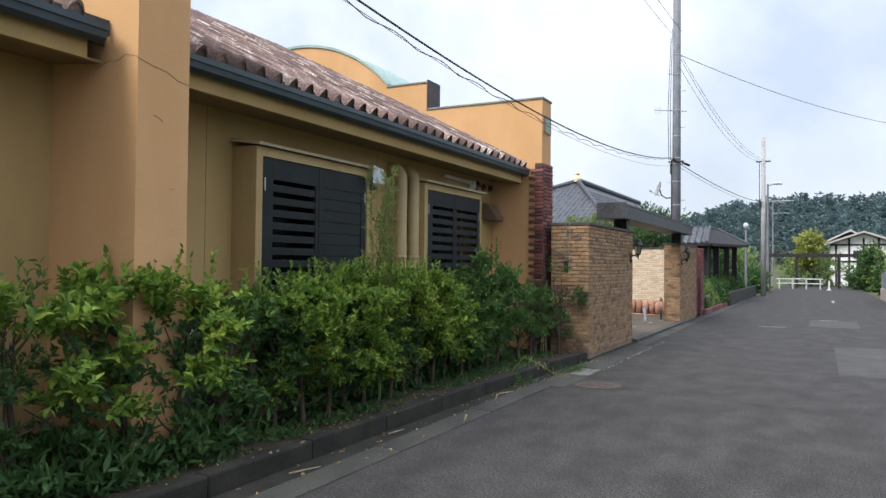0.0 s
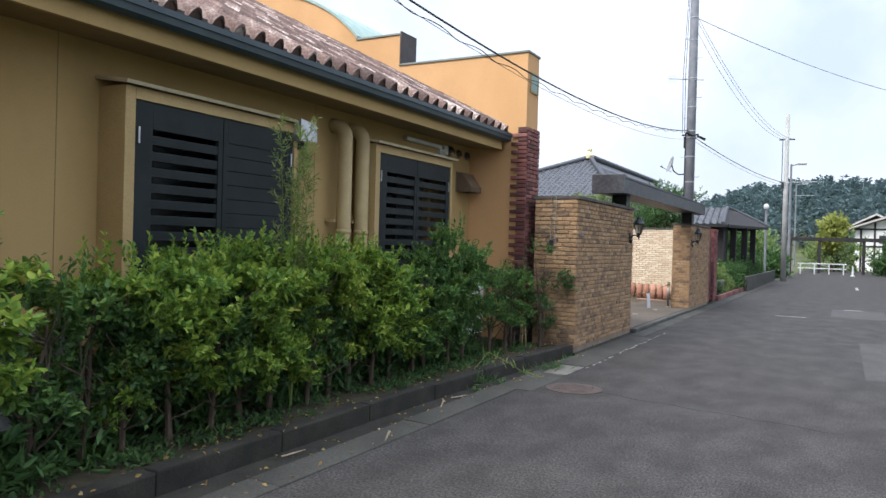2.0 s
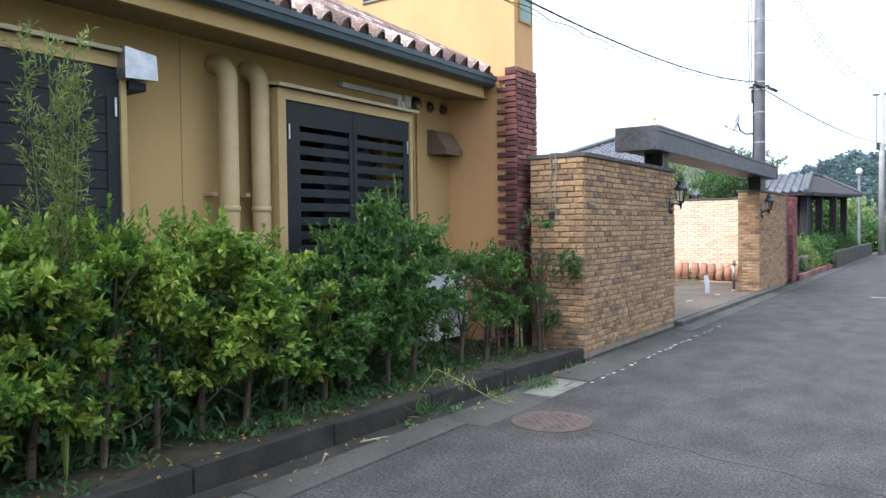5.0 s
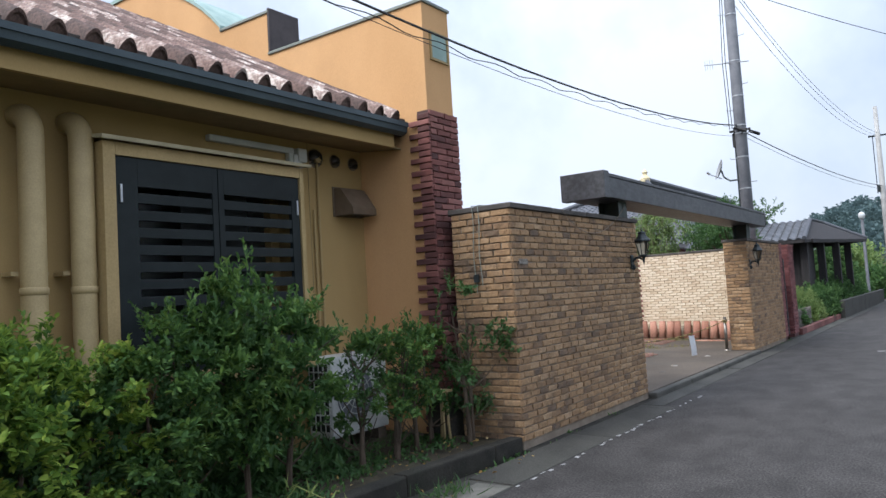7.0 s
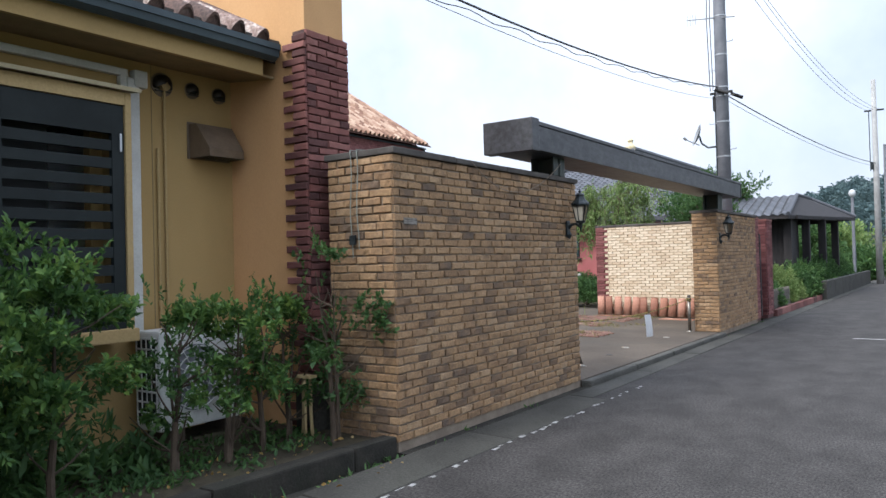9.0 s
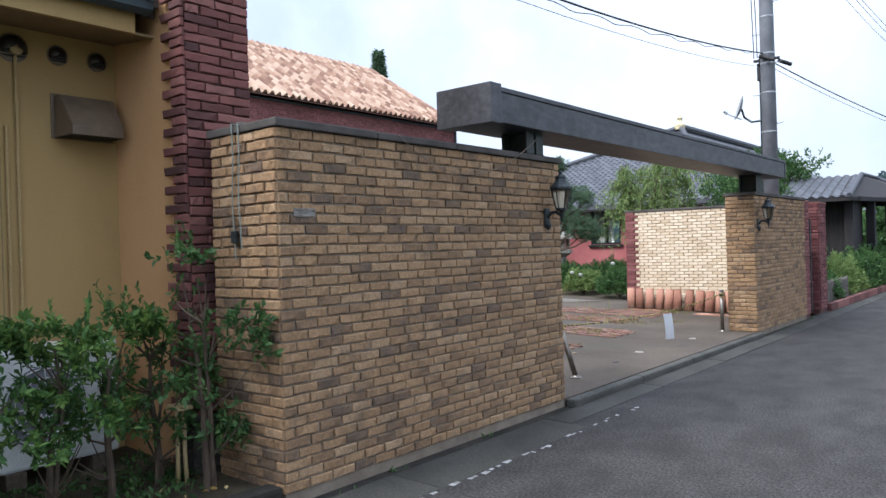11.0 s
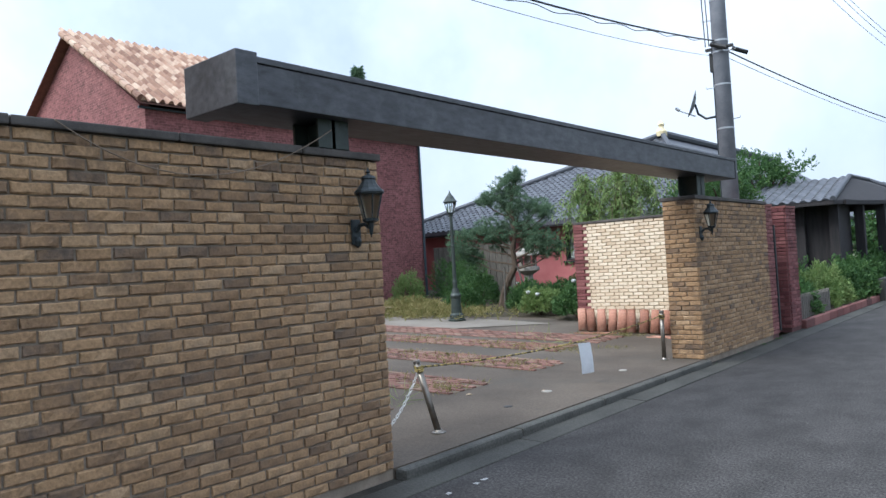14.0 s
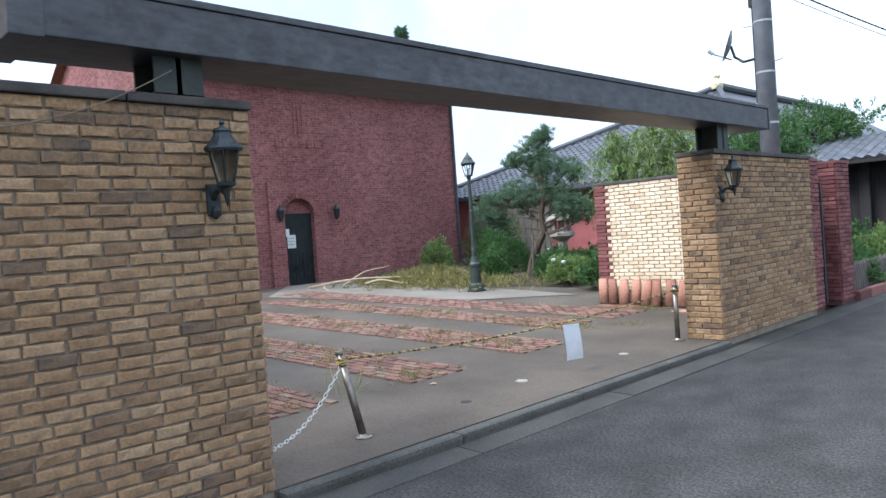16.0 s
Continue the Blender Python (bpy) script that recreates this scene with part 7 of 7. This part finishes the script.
# ---- utility poles and wires ----
PX, PY = -5.56, 25.5
pole = site("utility_pole", PX, PY, 0, "grey concrete utility pole with clamps and conduit", "utility pole")
g = Geo()
g.tube([(PX, PY, 0), (PX, PY, 13)], [0.152, 0.118], 24)
part("shaft", g, POLE, pole, smooth=True)
for z in (2.95, 3.75, 4.55, 5.15, 5.35, 6.1, 7.0, 8.2, 8.9):
    r = 0.152 - 0.034 * z / 13
    g = Geo()
    g.lathe(PX, PY, [(r, z), (r + 0.006, z + 0.003), (r + 0.006, z + 0.03), (r, z + 0.033)], 24)
    part("band", g, GALV, pole)
for k in range(9):
    z = 3.3 + 0.62 * k
    s = 1 if k % 2 else -1
    g = Geo()
    g.tube([(PX, PY, z), (PX + s * 0.28, PY - 0.05, z), (PX + s * 0.285, PY - 0.05, z + 0.03)], 0.008, 6)
    part("step_bolt", g, GALV, pole)
g = Geo()
g.tube([(PX - 0.168, PY + 0.06, 0.1), (PX - 0.160, PY + 0.06, 5.35)], 0.030, 10)
part("conduit", g, IRON, pole, "dark riser conduit")
g = Geo()
g.box(PX - 0.22, PX - 0.14, PY + 0.01, PY + 0.11, 4.85, 5.2, 0.01)
part("junction_box", g, RUBBER, pole)
g = Geo()
g.box(PX - 0.26, PX + 0.24, PY - 0.06, PY + 0.0, 5.22, 5.27, 0.005)
part("cable_bracket", g, RUBBER, pole)
for a, b in (((PX - 0.1, PY - 0.2, 5.30), (PX + 0.18, PY - 0.2, 5.18)), ((PX + 0.18, PY + 0.1, 5.22), (PX + 0.38, PY + 0.28, 5.13))):
    g = Geo()
    g.tube([a, b], 0.042, 8)
    part("cable_closure", g, RUBBER, pole)
g = Geo()
g.tube([(PX - 0.72, PY - 0.1, 7.05), (PX + 0.36, PY - 0.1, 6.92)], 0.012, 6)
for k in range(4):
    x = PX - 0.70 + 0.06 * k
    g.tube([(x, PY - 0.1, 7.16), (x, PY - 0.1, 6.90)], 0.006, 5)
part("antenna", g, GALV, pole, "thin metal antenna arm")
for dx, dz in ((-0.30, 9.5), (-0.22, 9.8)):
    g = Geo()
    g.tube([(PX + dx * 0.8, PY - 0.08, 5.3), (PX + dx * 0.9, PY - 0.1, 7.0), (PX + dx * 0.6, PY - 0.08, dz)], 0.010, 5)
    part("riser_cable", g, RUBBER, pole)

dish = site("satellite_dish", -5.95, 25.7, 4.2, "grey satellite dish on an arm from the pole", "satellite dish")
g = Geo()
c, ax = Vector((-6.14, 25.62, 4.33)), Vector((-0.86, -0.40, 0.32)).normalized()
rings = []
for i in range(6):
    r = 0.27 * i / 5
    rings.append((c + ax * (0.26 * (r / 0.27) ** 2 * 0.25), max(r, 0.004)))
g.tube([p for p, _ in rings], [r for _, r in rings], 24, caps=False)
part("reflector", g, surface("grey_dish_paint", two((0.20, 0.21, 0.22), (0.27, 0.28, 0.29)), rough=0.5, bump=0.02), dish, smooth=True)
g = Geo()
g.tube([(-5.70, 25.5, 4.02), (-5.92, 25.55, 4.02), (-6.08, 25.60, 4.14), c], 0.022, 8)
part("mount_arm", g, IRON, dish)
g = Geo()
g.tube([c + Vector((0, 0, -0.22)), c + ax * 0.30 + Vector((0, 0, -0.18))], 0.012, 6)
g.tube([c + ax * 0.30 + Vector((0, 0, -0.18)), c + ax * 0.37 + Vector((0, 0, -0.14))], 0.03, 8)
part("feed_arm", g, GALV, dish)


def wire(a, b, sag, r, label, n=26, wobble=0.0):
    a, b = Vector(a), Vector(b)
    p = site("overhead_wire", *((a + b) / 2), label, "cable", group="overhead wires")
    g = Geo()
    g.tube([a.lerp(b, t) + Vector((wobble * math.sin(t * 160), 0, -sag * 4 * t * (1 - t) + wobble * math.cos(t * 160))) for t in np.linspace(0, 1, n)], r, 5)
    part("strand", g, RUBBER, p)


SOUTH_POLE = (-5.45, -3.5, 5.375)
wire(SOUTH_POLE, (-5.62, 25.4, 5.375), 1.10, 0.013, "thick black overhead telephone cable", 40)
wire((-5.45, -3.5, 5.30), (-5.62, 25.4, 5.36), 1.15, 0.006, "thin black wire lashed under the cable", 150, 0.022)
wire((-5.35, -3.5, 5.2), (-5.66, 25.4, 5.1), 1.02, 0.004, "thin grey overhead wire")
wire((-5.45, 25.6, 5.17), (-4.2, 47, 5.55), 0.22, 0.014, "thick black overhead cable between poles")
wire((-5.45, 25.6, 5.05), (-4.2, 47, 5.4), 0.22, 0.006, "thin overhead wire between poles")
for dx, z in ((-0.12, 8.9), (0.0, 9.0), (0.12, 8.9)):
    wire((PX + dx, PY, z), (-4.2 + 2 * dx, 47, 8.0), 0.75, 0.007, "thin overhead power wire between poles")
wire((PX, PY, 8.95), (4.8, 48, 9.4), 0.55, 0.010, "black overhead wire crossing the lane")
for dx in (-0.2, 0.15):
    wire((PX + dx, PY, 9.7), (-5.2 + dx, -14, 10.2), 1.0, 0.007, "thin overhead power wire along the lane")

fp = site("lane_pole", -4.2, 47, 0, "pale slender utility pole at the lane edge", "utility pole")
g = Geo()
g.tube([(-4.2, 47, 0), (-4.2, 47, 9.4)], [0.15, 0.10], 16)
part("shaft", g, surface("weathered_pale_pole", two((0.27, 0.27, 0.26), (0.36, 0.36, 0.35)), rough=0.7, scale=3, bump=0.05), fp, smooth=True)
g = Geo()
g.box(-4.6, -3.8, 46.96, 47.04, 7.95, 8.02)
g.tube([(-4.42, 47, 5.2), (-4.42, 47, 8.0)], 0.02, 6)
g.box(-4.42, -4.30, 46.85, 46.95, 5.25, 5.6)
part("crossarm", g, IRON, fp)


def far_lamp(x, y, h, arm, label):
    p = site("street_lamp", x, y, 0, label, "street lamp")
    g = Geo()
    g.tube([(x, y, 0), (x, y, h)], [0.11, 0.07], 10)
    g.tube([(x, y, h - 0.1), (x + arm, y, h)], 0.04, 6)
    part("pole", g, POLE, p)
    g = Geo()
    g.box(x + arm - 0.1, x + arm + 0.5, y - 0.15, y + 0.15, h - 0.06, h + 0.10, 0.03)
    part("head", g, GALV, p)
    g = Geo()
    g.tube([(x - 0.1, y, h - 1.3), (x + arm + 1.2, y, h - 1.3)], 0.04, 6)
    part("crossarm", g, GALV, p)


far_lamp(-4.72, 60.0, 8.0, 0.5, "grey street lamp pole beside the lane")
far_lamp(-6.2, 95.0, 9.5, 0.7, "distant grey utility pole with crossarm")
gl = site("globe_lamp", -4.95, 44.5, 0, "garden globe lamp on a grey post", "street lamp")
g = Geo()
g.tube([(-4.95, 44.5, 0), (-4.95, 44.5, 3.9)], [0.07, 0.06], 10)
part("post", g, POLE, gl)
g = Geo()
g.lathe(-4.95, 44.5, [(0.05, 3.88), (0.12, 3.95), (0.15, 4.06), (0.12, 4.17), (0.03, 4.23)], 14)
part("globe", g, POLE_PALE, gl, smooth=True)

# ---- open timber shelter ----
sh = site("garden_shelter", -7.0, 37, 0.1, "dark timber garden shelter with grey tiled roof", "shelter")
SE, SW, NW, RS, RW, RN, NE = ((-5.6, 33.3, 2.72), (-9.6, 33.3, 2.72), (-9.6, 40.9, 2.80), (-6.0, 37.4, 3.60), (-9.6, 37.4, 3.60), (-6.0, 40.2, 3.62), (-4.5, 40.9, 2.84))


def roof_slab(name, corners, label=""):
    g = Geo()
    n = len(corners)
    g.add(list(corners) + [(x, y, z - 0.11) for x, y, z in corners], [tuple(range(n)), tuple(range(2 * n - 1, n - 1, -1))] + [(i, (i + 1) % n, n + (i + 1) % n, n + i) for i in range(n)])
    return part(name, g, DARK_WOOD, sh, label)


canopy = roof_slab("south_slope", (SE, RS, RW, SW), "grey tiled roof slope")
roof_slab("east_slope", (SE, NE, RS), "dark timber eave seen from below")
roof_slab("hip_slope", (NE, RN, RS))
roof_slab("north_slope", (NE, NW, RW, RS, RN))
g = Geo()
rows_s = 16
for r in range(rows_s):
    t = r / rows_s
    y, z = SE[1] + (RS[1] - SE[1]) * t, SE[2] + (RS[2] - SE[2]) * t
    x = SE[0] + (RS[0] - SE[0]) * t
    while x > -9.5:
        m = Matrix.Translation((x - 0.27, y - 0.02, z + 0.03)) @ pose(0, 0, 0, 0, 0, -90) @ pose(0, 0, 0, 0, 9.7, 0)
        g.add([m @ v.co for v in kawara.vertices], [tuple(p.vertices) for p in kawara.polygons])
        x -= 0.27
part("roof_tiles", g, KAWARA, canopy, kind="stuff", smooth=True)
for a, b in ((SE, RS), (RS, RN), (RN, NE)):
    g = Geo()
    g.tube([(a[0], a[1], a[2] + 0.04), (b[0], b[1], b[2] + 0.04)], 0.075, 8)
    part("ridge_tiles", g, KAWARA, sh)
g = Geo()
g.box(-9.5, -5.85, 34.1, 34.22, 0.1, 2.82)
part("timber_wall", g, DARK_WOOD, sh)
g = Geo()
g.box(-5.85, -5.73, 34.1, 35.8, 0.1, 2.86)
part("timber_wall", g, DARK_WOOD, sh)
g = Geo()
g.box(-9.5, -9.38, 34.22, 40.6, 0.1, 2.75)
part("timber_wall", g, DARK_WOOD, sh)
for x, y in ((-5.5, 35.85), (-5.2, 37.3), (-5.1, 39.8), (-8.6, 39.9), (-5.75, 34.0), (-6.6, 34.0)):
    g = Geo()
    g.box(x - 0.12, x + 0.12, y - 0.12, y + 0.12, 0.1, 2.78, 0.01)
    part("post", g, DARK_WOOD, sh)
g = Geo()
g.tube([(-5.5, 34.0, 2.68), (-5.0, 40.6, 2.76)], 0.09, 4)
part("eave_beam", g, DARK_WOOD, sh)
g = Geo()
g.box(-9.4, -5.0, 39.85, 39.97, 2.62, 2.78)
part("tie_beam", g, DARK_WOOD, sh)

wallp = site("planter_wall", -4.6, 36, 0, "low grey concrete planter wall by the lane", "planter wall", kind="structure")
y = 33.9
while y < 47.5:
    g = Geo()
    g.box(-4.82, -4.66, y + 0.01, y + 1.98, -0.1, 0.60, 0.02)
    part("panel", g, GUTTER_SLAB, wallp)
    y += 2.0
g = Geo()
for y in np.arange(26.9, 33.8, 0.6):
    g.box(-4.92, -4.80, y + 0.005, y + 0.595, -0.1, 0.16, 0.015)
thing("brick_edging", g, BRICK_RED, "low dark red brick edging along the lane", "edging", kind="structure")
g = Geo()
g.add([(-10, 26.9, 0.12), (-4.85, 26.9, 0.12), (-4.85, 47, 0.14), (-10, 47, 0.14)], [(0, 1, 2, 3)])
thing("verge", g, SOIL, "planted verge between the lane and shelter", "verge", kind="structure")
fence = site("picket_fence", -5.0, 27.1, 0.12, "low weathered grey picket fence", "fence")
for k in range(20):
    g = Geo()
    y = 27.05 + 0.135 * k
    g.prism([(y - 0.05, 0.13), (y + 0.05, 0.13), (y + 0.05, 0.55), (y, 0.62), (y - 0.05, 0.55)], "x", -5.03, -5.005)
    part("picket", g, GREY_WOOD, fence)
for z in (0.25, 0.46):
    g = Geo()
    g.box(-5.06, -5.031, 27.0, 29.7, z, z + 0.05)
    part("rail", g, GREY_WOOD, fence)
for k, y in enumerate(np.arange(33.6, 47.0, 1.15)):
    mound(-5.4 + rnd(-0.05, 0.05), float(y), 0.12, 1.2, 1.5, 1.25 + rnd(-0.05, 0.08), 200 + k, LEAF_DARK, "verge_hedge", "dark green clipped hedge before the shelter", n=330, per=11, leaf=(0.09, 0.04), group="hedge before the shelter")
for k, (x, y, h, mat) in enumerate(((-5.55, 30.4, 0.85, LEAF_WILLOW), (-5.5, 31.4, 1.0, LEAF_WILLOW), (-5.5, 32.6, 1.05, LEAF_DARK), (-5.9, 29.4, 0.9, LEAF_DARK), (-6.1, 30.8, 1.3, LEAF_DARK), (-5.5, 28.4, 0.65, LEAF_DARK), (-5.8, 27.5, 0.8, LEAF_DARK), (-5.45, 34.3, 0.8, LEAF_DARK))):
    mound(x, y, 0.12, 1.3, 1.2, h, 230 + k, mat, "verge_shrub", "loose green shrub on the verge", n=330, per=11, leaf=(0.09, 0.035), group="shrubs on the verge")

# ---- across the lane and beyond ----
rw = site("roadside_wall", 1.9, 40, 0, "low pinkish block wall with grey fence panels", "wall", kind="structure")
for k in range(8):
    g = Geo()
    y = 34.6 + 1.6 * k
    g.box(1.78, 1.95, y + 0.006, y + 1.594, -0.1, 0.62, 0.012)
    part("block", g, surface("pink_grey_block", two((0.30, 0.24, 0.22), (0.37, 0.30, 0.28)), bump=0.2) if k == 0 else bpy.data.materials["pink_grey_block"], rw)
    g = Geo()
    g.box(1.83, 1.88, y + 0.03, y + 1.57, 0.62, 1.50, 0.01)
    part("fence_panel", g, POLE, rw)
wh = site("white_house", 3.6, 86, 0, "white plaster house with dark timber framing", "house")
g = Geo()
g.box(-0.3, 9.0, 83, 92, -0.1, 4.1)
g.prism([(-0.3, 4.1), (5.6, 4.1), (2.6, 5.15)], "y", 83.0, 92)
part("wall", g, PLASTER, wh)
ROOF_FAR = surface("grey_far_roof", two((0.30, 0.29, 0.27), (0.40, 0.38, 0.36)), bump=0.05)
for apex, left, right, ya in ((2.6, -0.85, 6.05, 82.2), (1.5, -1.4, 4.4, 84.6)):
    g = Geo()
    top = 5.25 if ya < 83 else 5.5
    g.prism([(left, 4.02), (apex, top), (right, 4.02), (right, 4.2), (apex, top + 0.2), (left, 4.2)], "y", ya, 93 + ya / 100)
    part("roof", g, ROOF_FAR, wh)
g = Geo()
g.box(5.6, 9.6, 82.4, 93, 4.1, 4.3, 0.03)
part("porch_roof", g, ROOF_FAR, wh)
for x in (0.2, 1.35, 2.6, 3.9, 5.5, 7.5):
    g = Geo()
    g.box(x - 0.09, x + 0.09, 82.93, 83.0, 0, 4.75 if 1 < x < 4 else 4.1)
    part("timber_post", g, DARK_WOOD, wh)
for z in (4.0, 2.35):
    g = Geo()
    g.box(-0.3, 9.0, 82.92, 82.998, z, z + 0.16)
    part("timber_beam", g, DARK_WOOD, wh)
g = Geo()
g.box(1.7, 2.4, 82.9, 82.99, 2.75, 3.5)
part("window", g, IRON, wh, "small dark window")
pg = site("pergola", -1.5, 70, 0, "dark timber pergola across the end of the lane", "pergola")
for x in (-5.2, -3.0, 0.2, 1.6):
    g = Geo()
    g.box(x - 0.12, x + 0.12, 69.9, 70.1, 0, 2.7)
    part("post", g, DARK_WOOD, pg)
g = Geo()
g.box(-5.6, 2.2, 69.85, 70.15, 2.65, 2.95)
part("beam", g, DARK_WOOD, pg)
gr = site("guard_rail", -2.0, 66, 0, "pale metal guard rail at the lane end", "guard rail")
for x in (-4.2, -3.2, -2.2, -1.2):
    g = Geo()
    g.tube([(x, 66, 0), (x, 66, 0.85)], 0.05, 8)
    part("post", g, POLE_PALE, gr)
for z in (0.45, 0.82):
    g = Geo()
    g.tube([(-4.4, 66, z), (-1.0, 66, z)], 0.04, 8)
    part("rail", g, POLE_PALE, gr)
broad_tree(-2.2, 76, 0, 4.6, 1.3, 81, LEAF_GINKGO, "yellow-green autumn tree at the lane end", n=420, leaf=(0.35, 0.18))
for k, (x, y, h, w) in enumerate(((-5.4, 53, 1.2, 1.8), (-6.6, 56, 2.4, 3.0), (3.4, 58, 1.5, 2.4), (3.8, 54, 1.6, 2.4), (2.2, 68, 1.5, 2.4), (-7.2, 62, 3.0, 4.0), (-8.4, 54, 3.2, 3.5), (-2.0, 78, 2.4, 6.0), (-9.6, 72, 3.8, 5.0), (3.4, 66, 2.4, 2.6))):
    broad_tree(x, y, 0, h, w, 300 + k, LEAF_WILLOW if k % 2 else LEAF_DARK, "leafy shrub at the end of the lane" if h < 3 else "leafy tree at the end of the lane", name="lane_shrub" if h < 3 else "lane_tree", n=260, leaf=(0.3, 0.14), base=0.05, group="planting at the lane end")
broad_tree(2.3, 66, 0, 4.0, 0.9, 340, LEAF_DARK, "slim dark cypress near the white house", name="cypress_tree", n=260, leaf=(0.25, 0.1), base=0.0)
cone = site("traffic_marker", -0.6, 64, 0, "small white marker post at the lane end", "marker")
g = Geo()
g.lathe(-0.6, 64, [(0.16, 0), (0.16, 0.05), (0.08, 0.08), (0.05, 0.7), (0.01, 0.75)], 10)
part("body", g, WHITE, cone)

# wooded hill
rg = np.random.default_rng(90)
def hill_z(x, y):
    a = np.interp(x, [-160, -90, -60, -40, -25, -5, 30, 90, 200], [1, 2.5, 6, 12, 17.5, 18.6, 18.0, 18.8, 18])
    return a * min(1.0, max(0.0, (y - 150) / 95))
g = Geo()
nx, ny = 48, 10
vs = [(-160 + 360 * i / nx, 150 + 140 * j / ny, hill_z(-160 + 360 * i / nx, 150 + 140 * j / ny) - 0.2) for i in range(nx + 1) for j in range(ny + 1)]
g.add(vs, [(i * (ny + 1) + j, (i + 1) * (ny + 1) + j, (i + 1) * (ny + 1) + j + 1, i * (ny + 1) + j + 1) for i in range(nx) for j in range(ny)])
thing("hill", g, GRASS_GROUND, "low distant hill under dense woods", "hill", kind="structure")
cs, ds = [], []
for k in range(2200):
    x, y = rg.uniform(-110, 110), 150 + 100 * rg.random() ** 0.6
    z = hill_z(x, y)
    h = rg.uniform(3.0, 5.8)
    n = 46
    t = rg.random(n)
    r = (1 - t) * h * 0.36 + 0.3
    a = rg.uniform(0, 6.28, n)
    cs.append(np.stack([x + r * np.cos(a), y + r * np.sin(a), z + t * h], 1))
    ds.append(np.stack([np.cos(a), np.sin(a), np.full(n, 0.5)], 1))
tagged(new("hill_woods", leaf_mesh("hill_woods", [blades(np.concatenate(cs), np.concatenate(ds), 1.1, 0.8, 91, face=0.85)], LEAF_HAZED)), "dense green woods on the far hill, haze put into their colour", "woods", kind="stuff")

# ---- roof tiles of the ochre house and the hall ----
house_tiles = [barrel_tile_mesh("roof_tile", 0.25, 0.32, 0.105, ROOF_TILE, thick=0.026, segs=11) for _ in range(2)]
tile_roof(house, pose(EAVE_X + 0.10, 4.02, roof_z(EAVE_X) - 0.03, 0, slope, 0), 33, 24, 0.2515, 0.27, house_tiles, 9)
tile_roof(house, pose(EAVE_X + 0.10, 1.06, roof_z(EAVE_X) - 0.03, 0, slope, 0), 9, 6, 0.2515, 0.27, house_tiles, 2)
g = Geo()
for k in range(34):
    y = -1 + 0.4 * k
    g.tube([(RIDGE_X, y, roof_z(RIDGE_X) + 0.02), (RIDGE_X, y + 0.42, roof_z(RIDGE_X) + 0.04)], [0.11, 0.095], 10)
part("ridge_tiles", g, ROOF_TILE, house, kind="stuff")
hall_tiles = [barrel_tile_mesh("roof_tile", 0.25, 0.31, 0.085, HALL_TILE, segs=8) for _ in range(2)]
hall_slope = math.degrees(math.atan2(HRZ + 0.1 - HE - 0.02, HX + 0.30 - HRX))
tile_roof(hall, pose(HX + 0.34, HY0 - 0.27, HE + 0.06, 0, hall_slope, 0), 43, 21, 0.2515, 0.265, hall_tiles, 6)
g = Geo()
for k in range(14):
    t = k / 14
    g.tube([(HX + 0.34 + (HRX - HX - 0.34) * t, HY0 - 0.27, HE + 0.1 + (HRZ - HE) * t), (HX + 0.34 + (HRX - HX - 0.34) * (t + 0.08), HY0 - 0.27, HE + 0.1 + (HRZ - HE) * (t + 0.08))], [0.10, 0.085], 8)
part("verge_tiles", g, HALL_TILE, hall, kind="stuff")
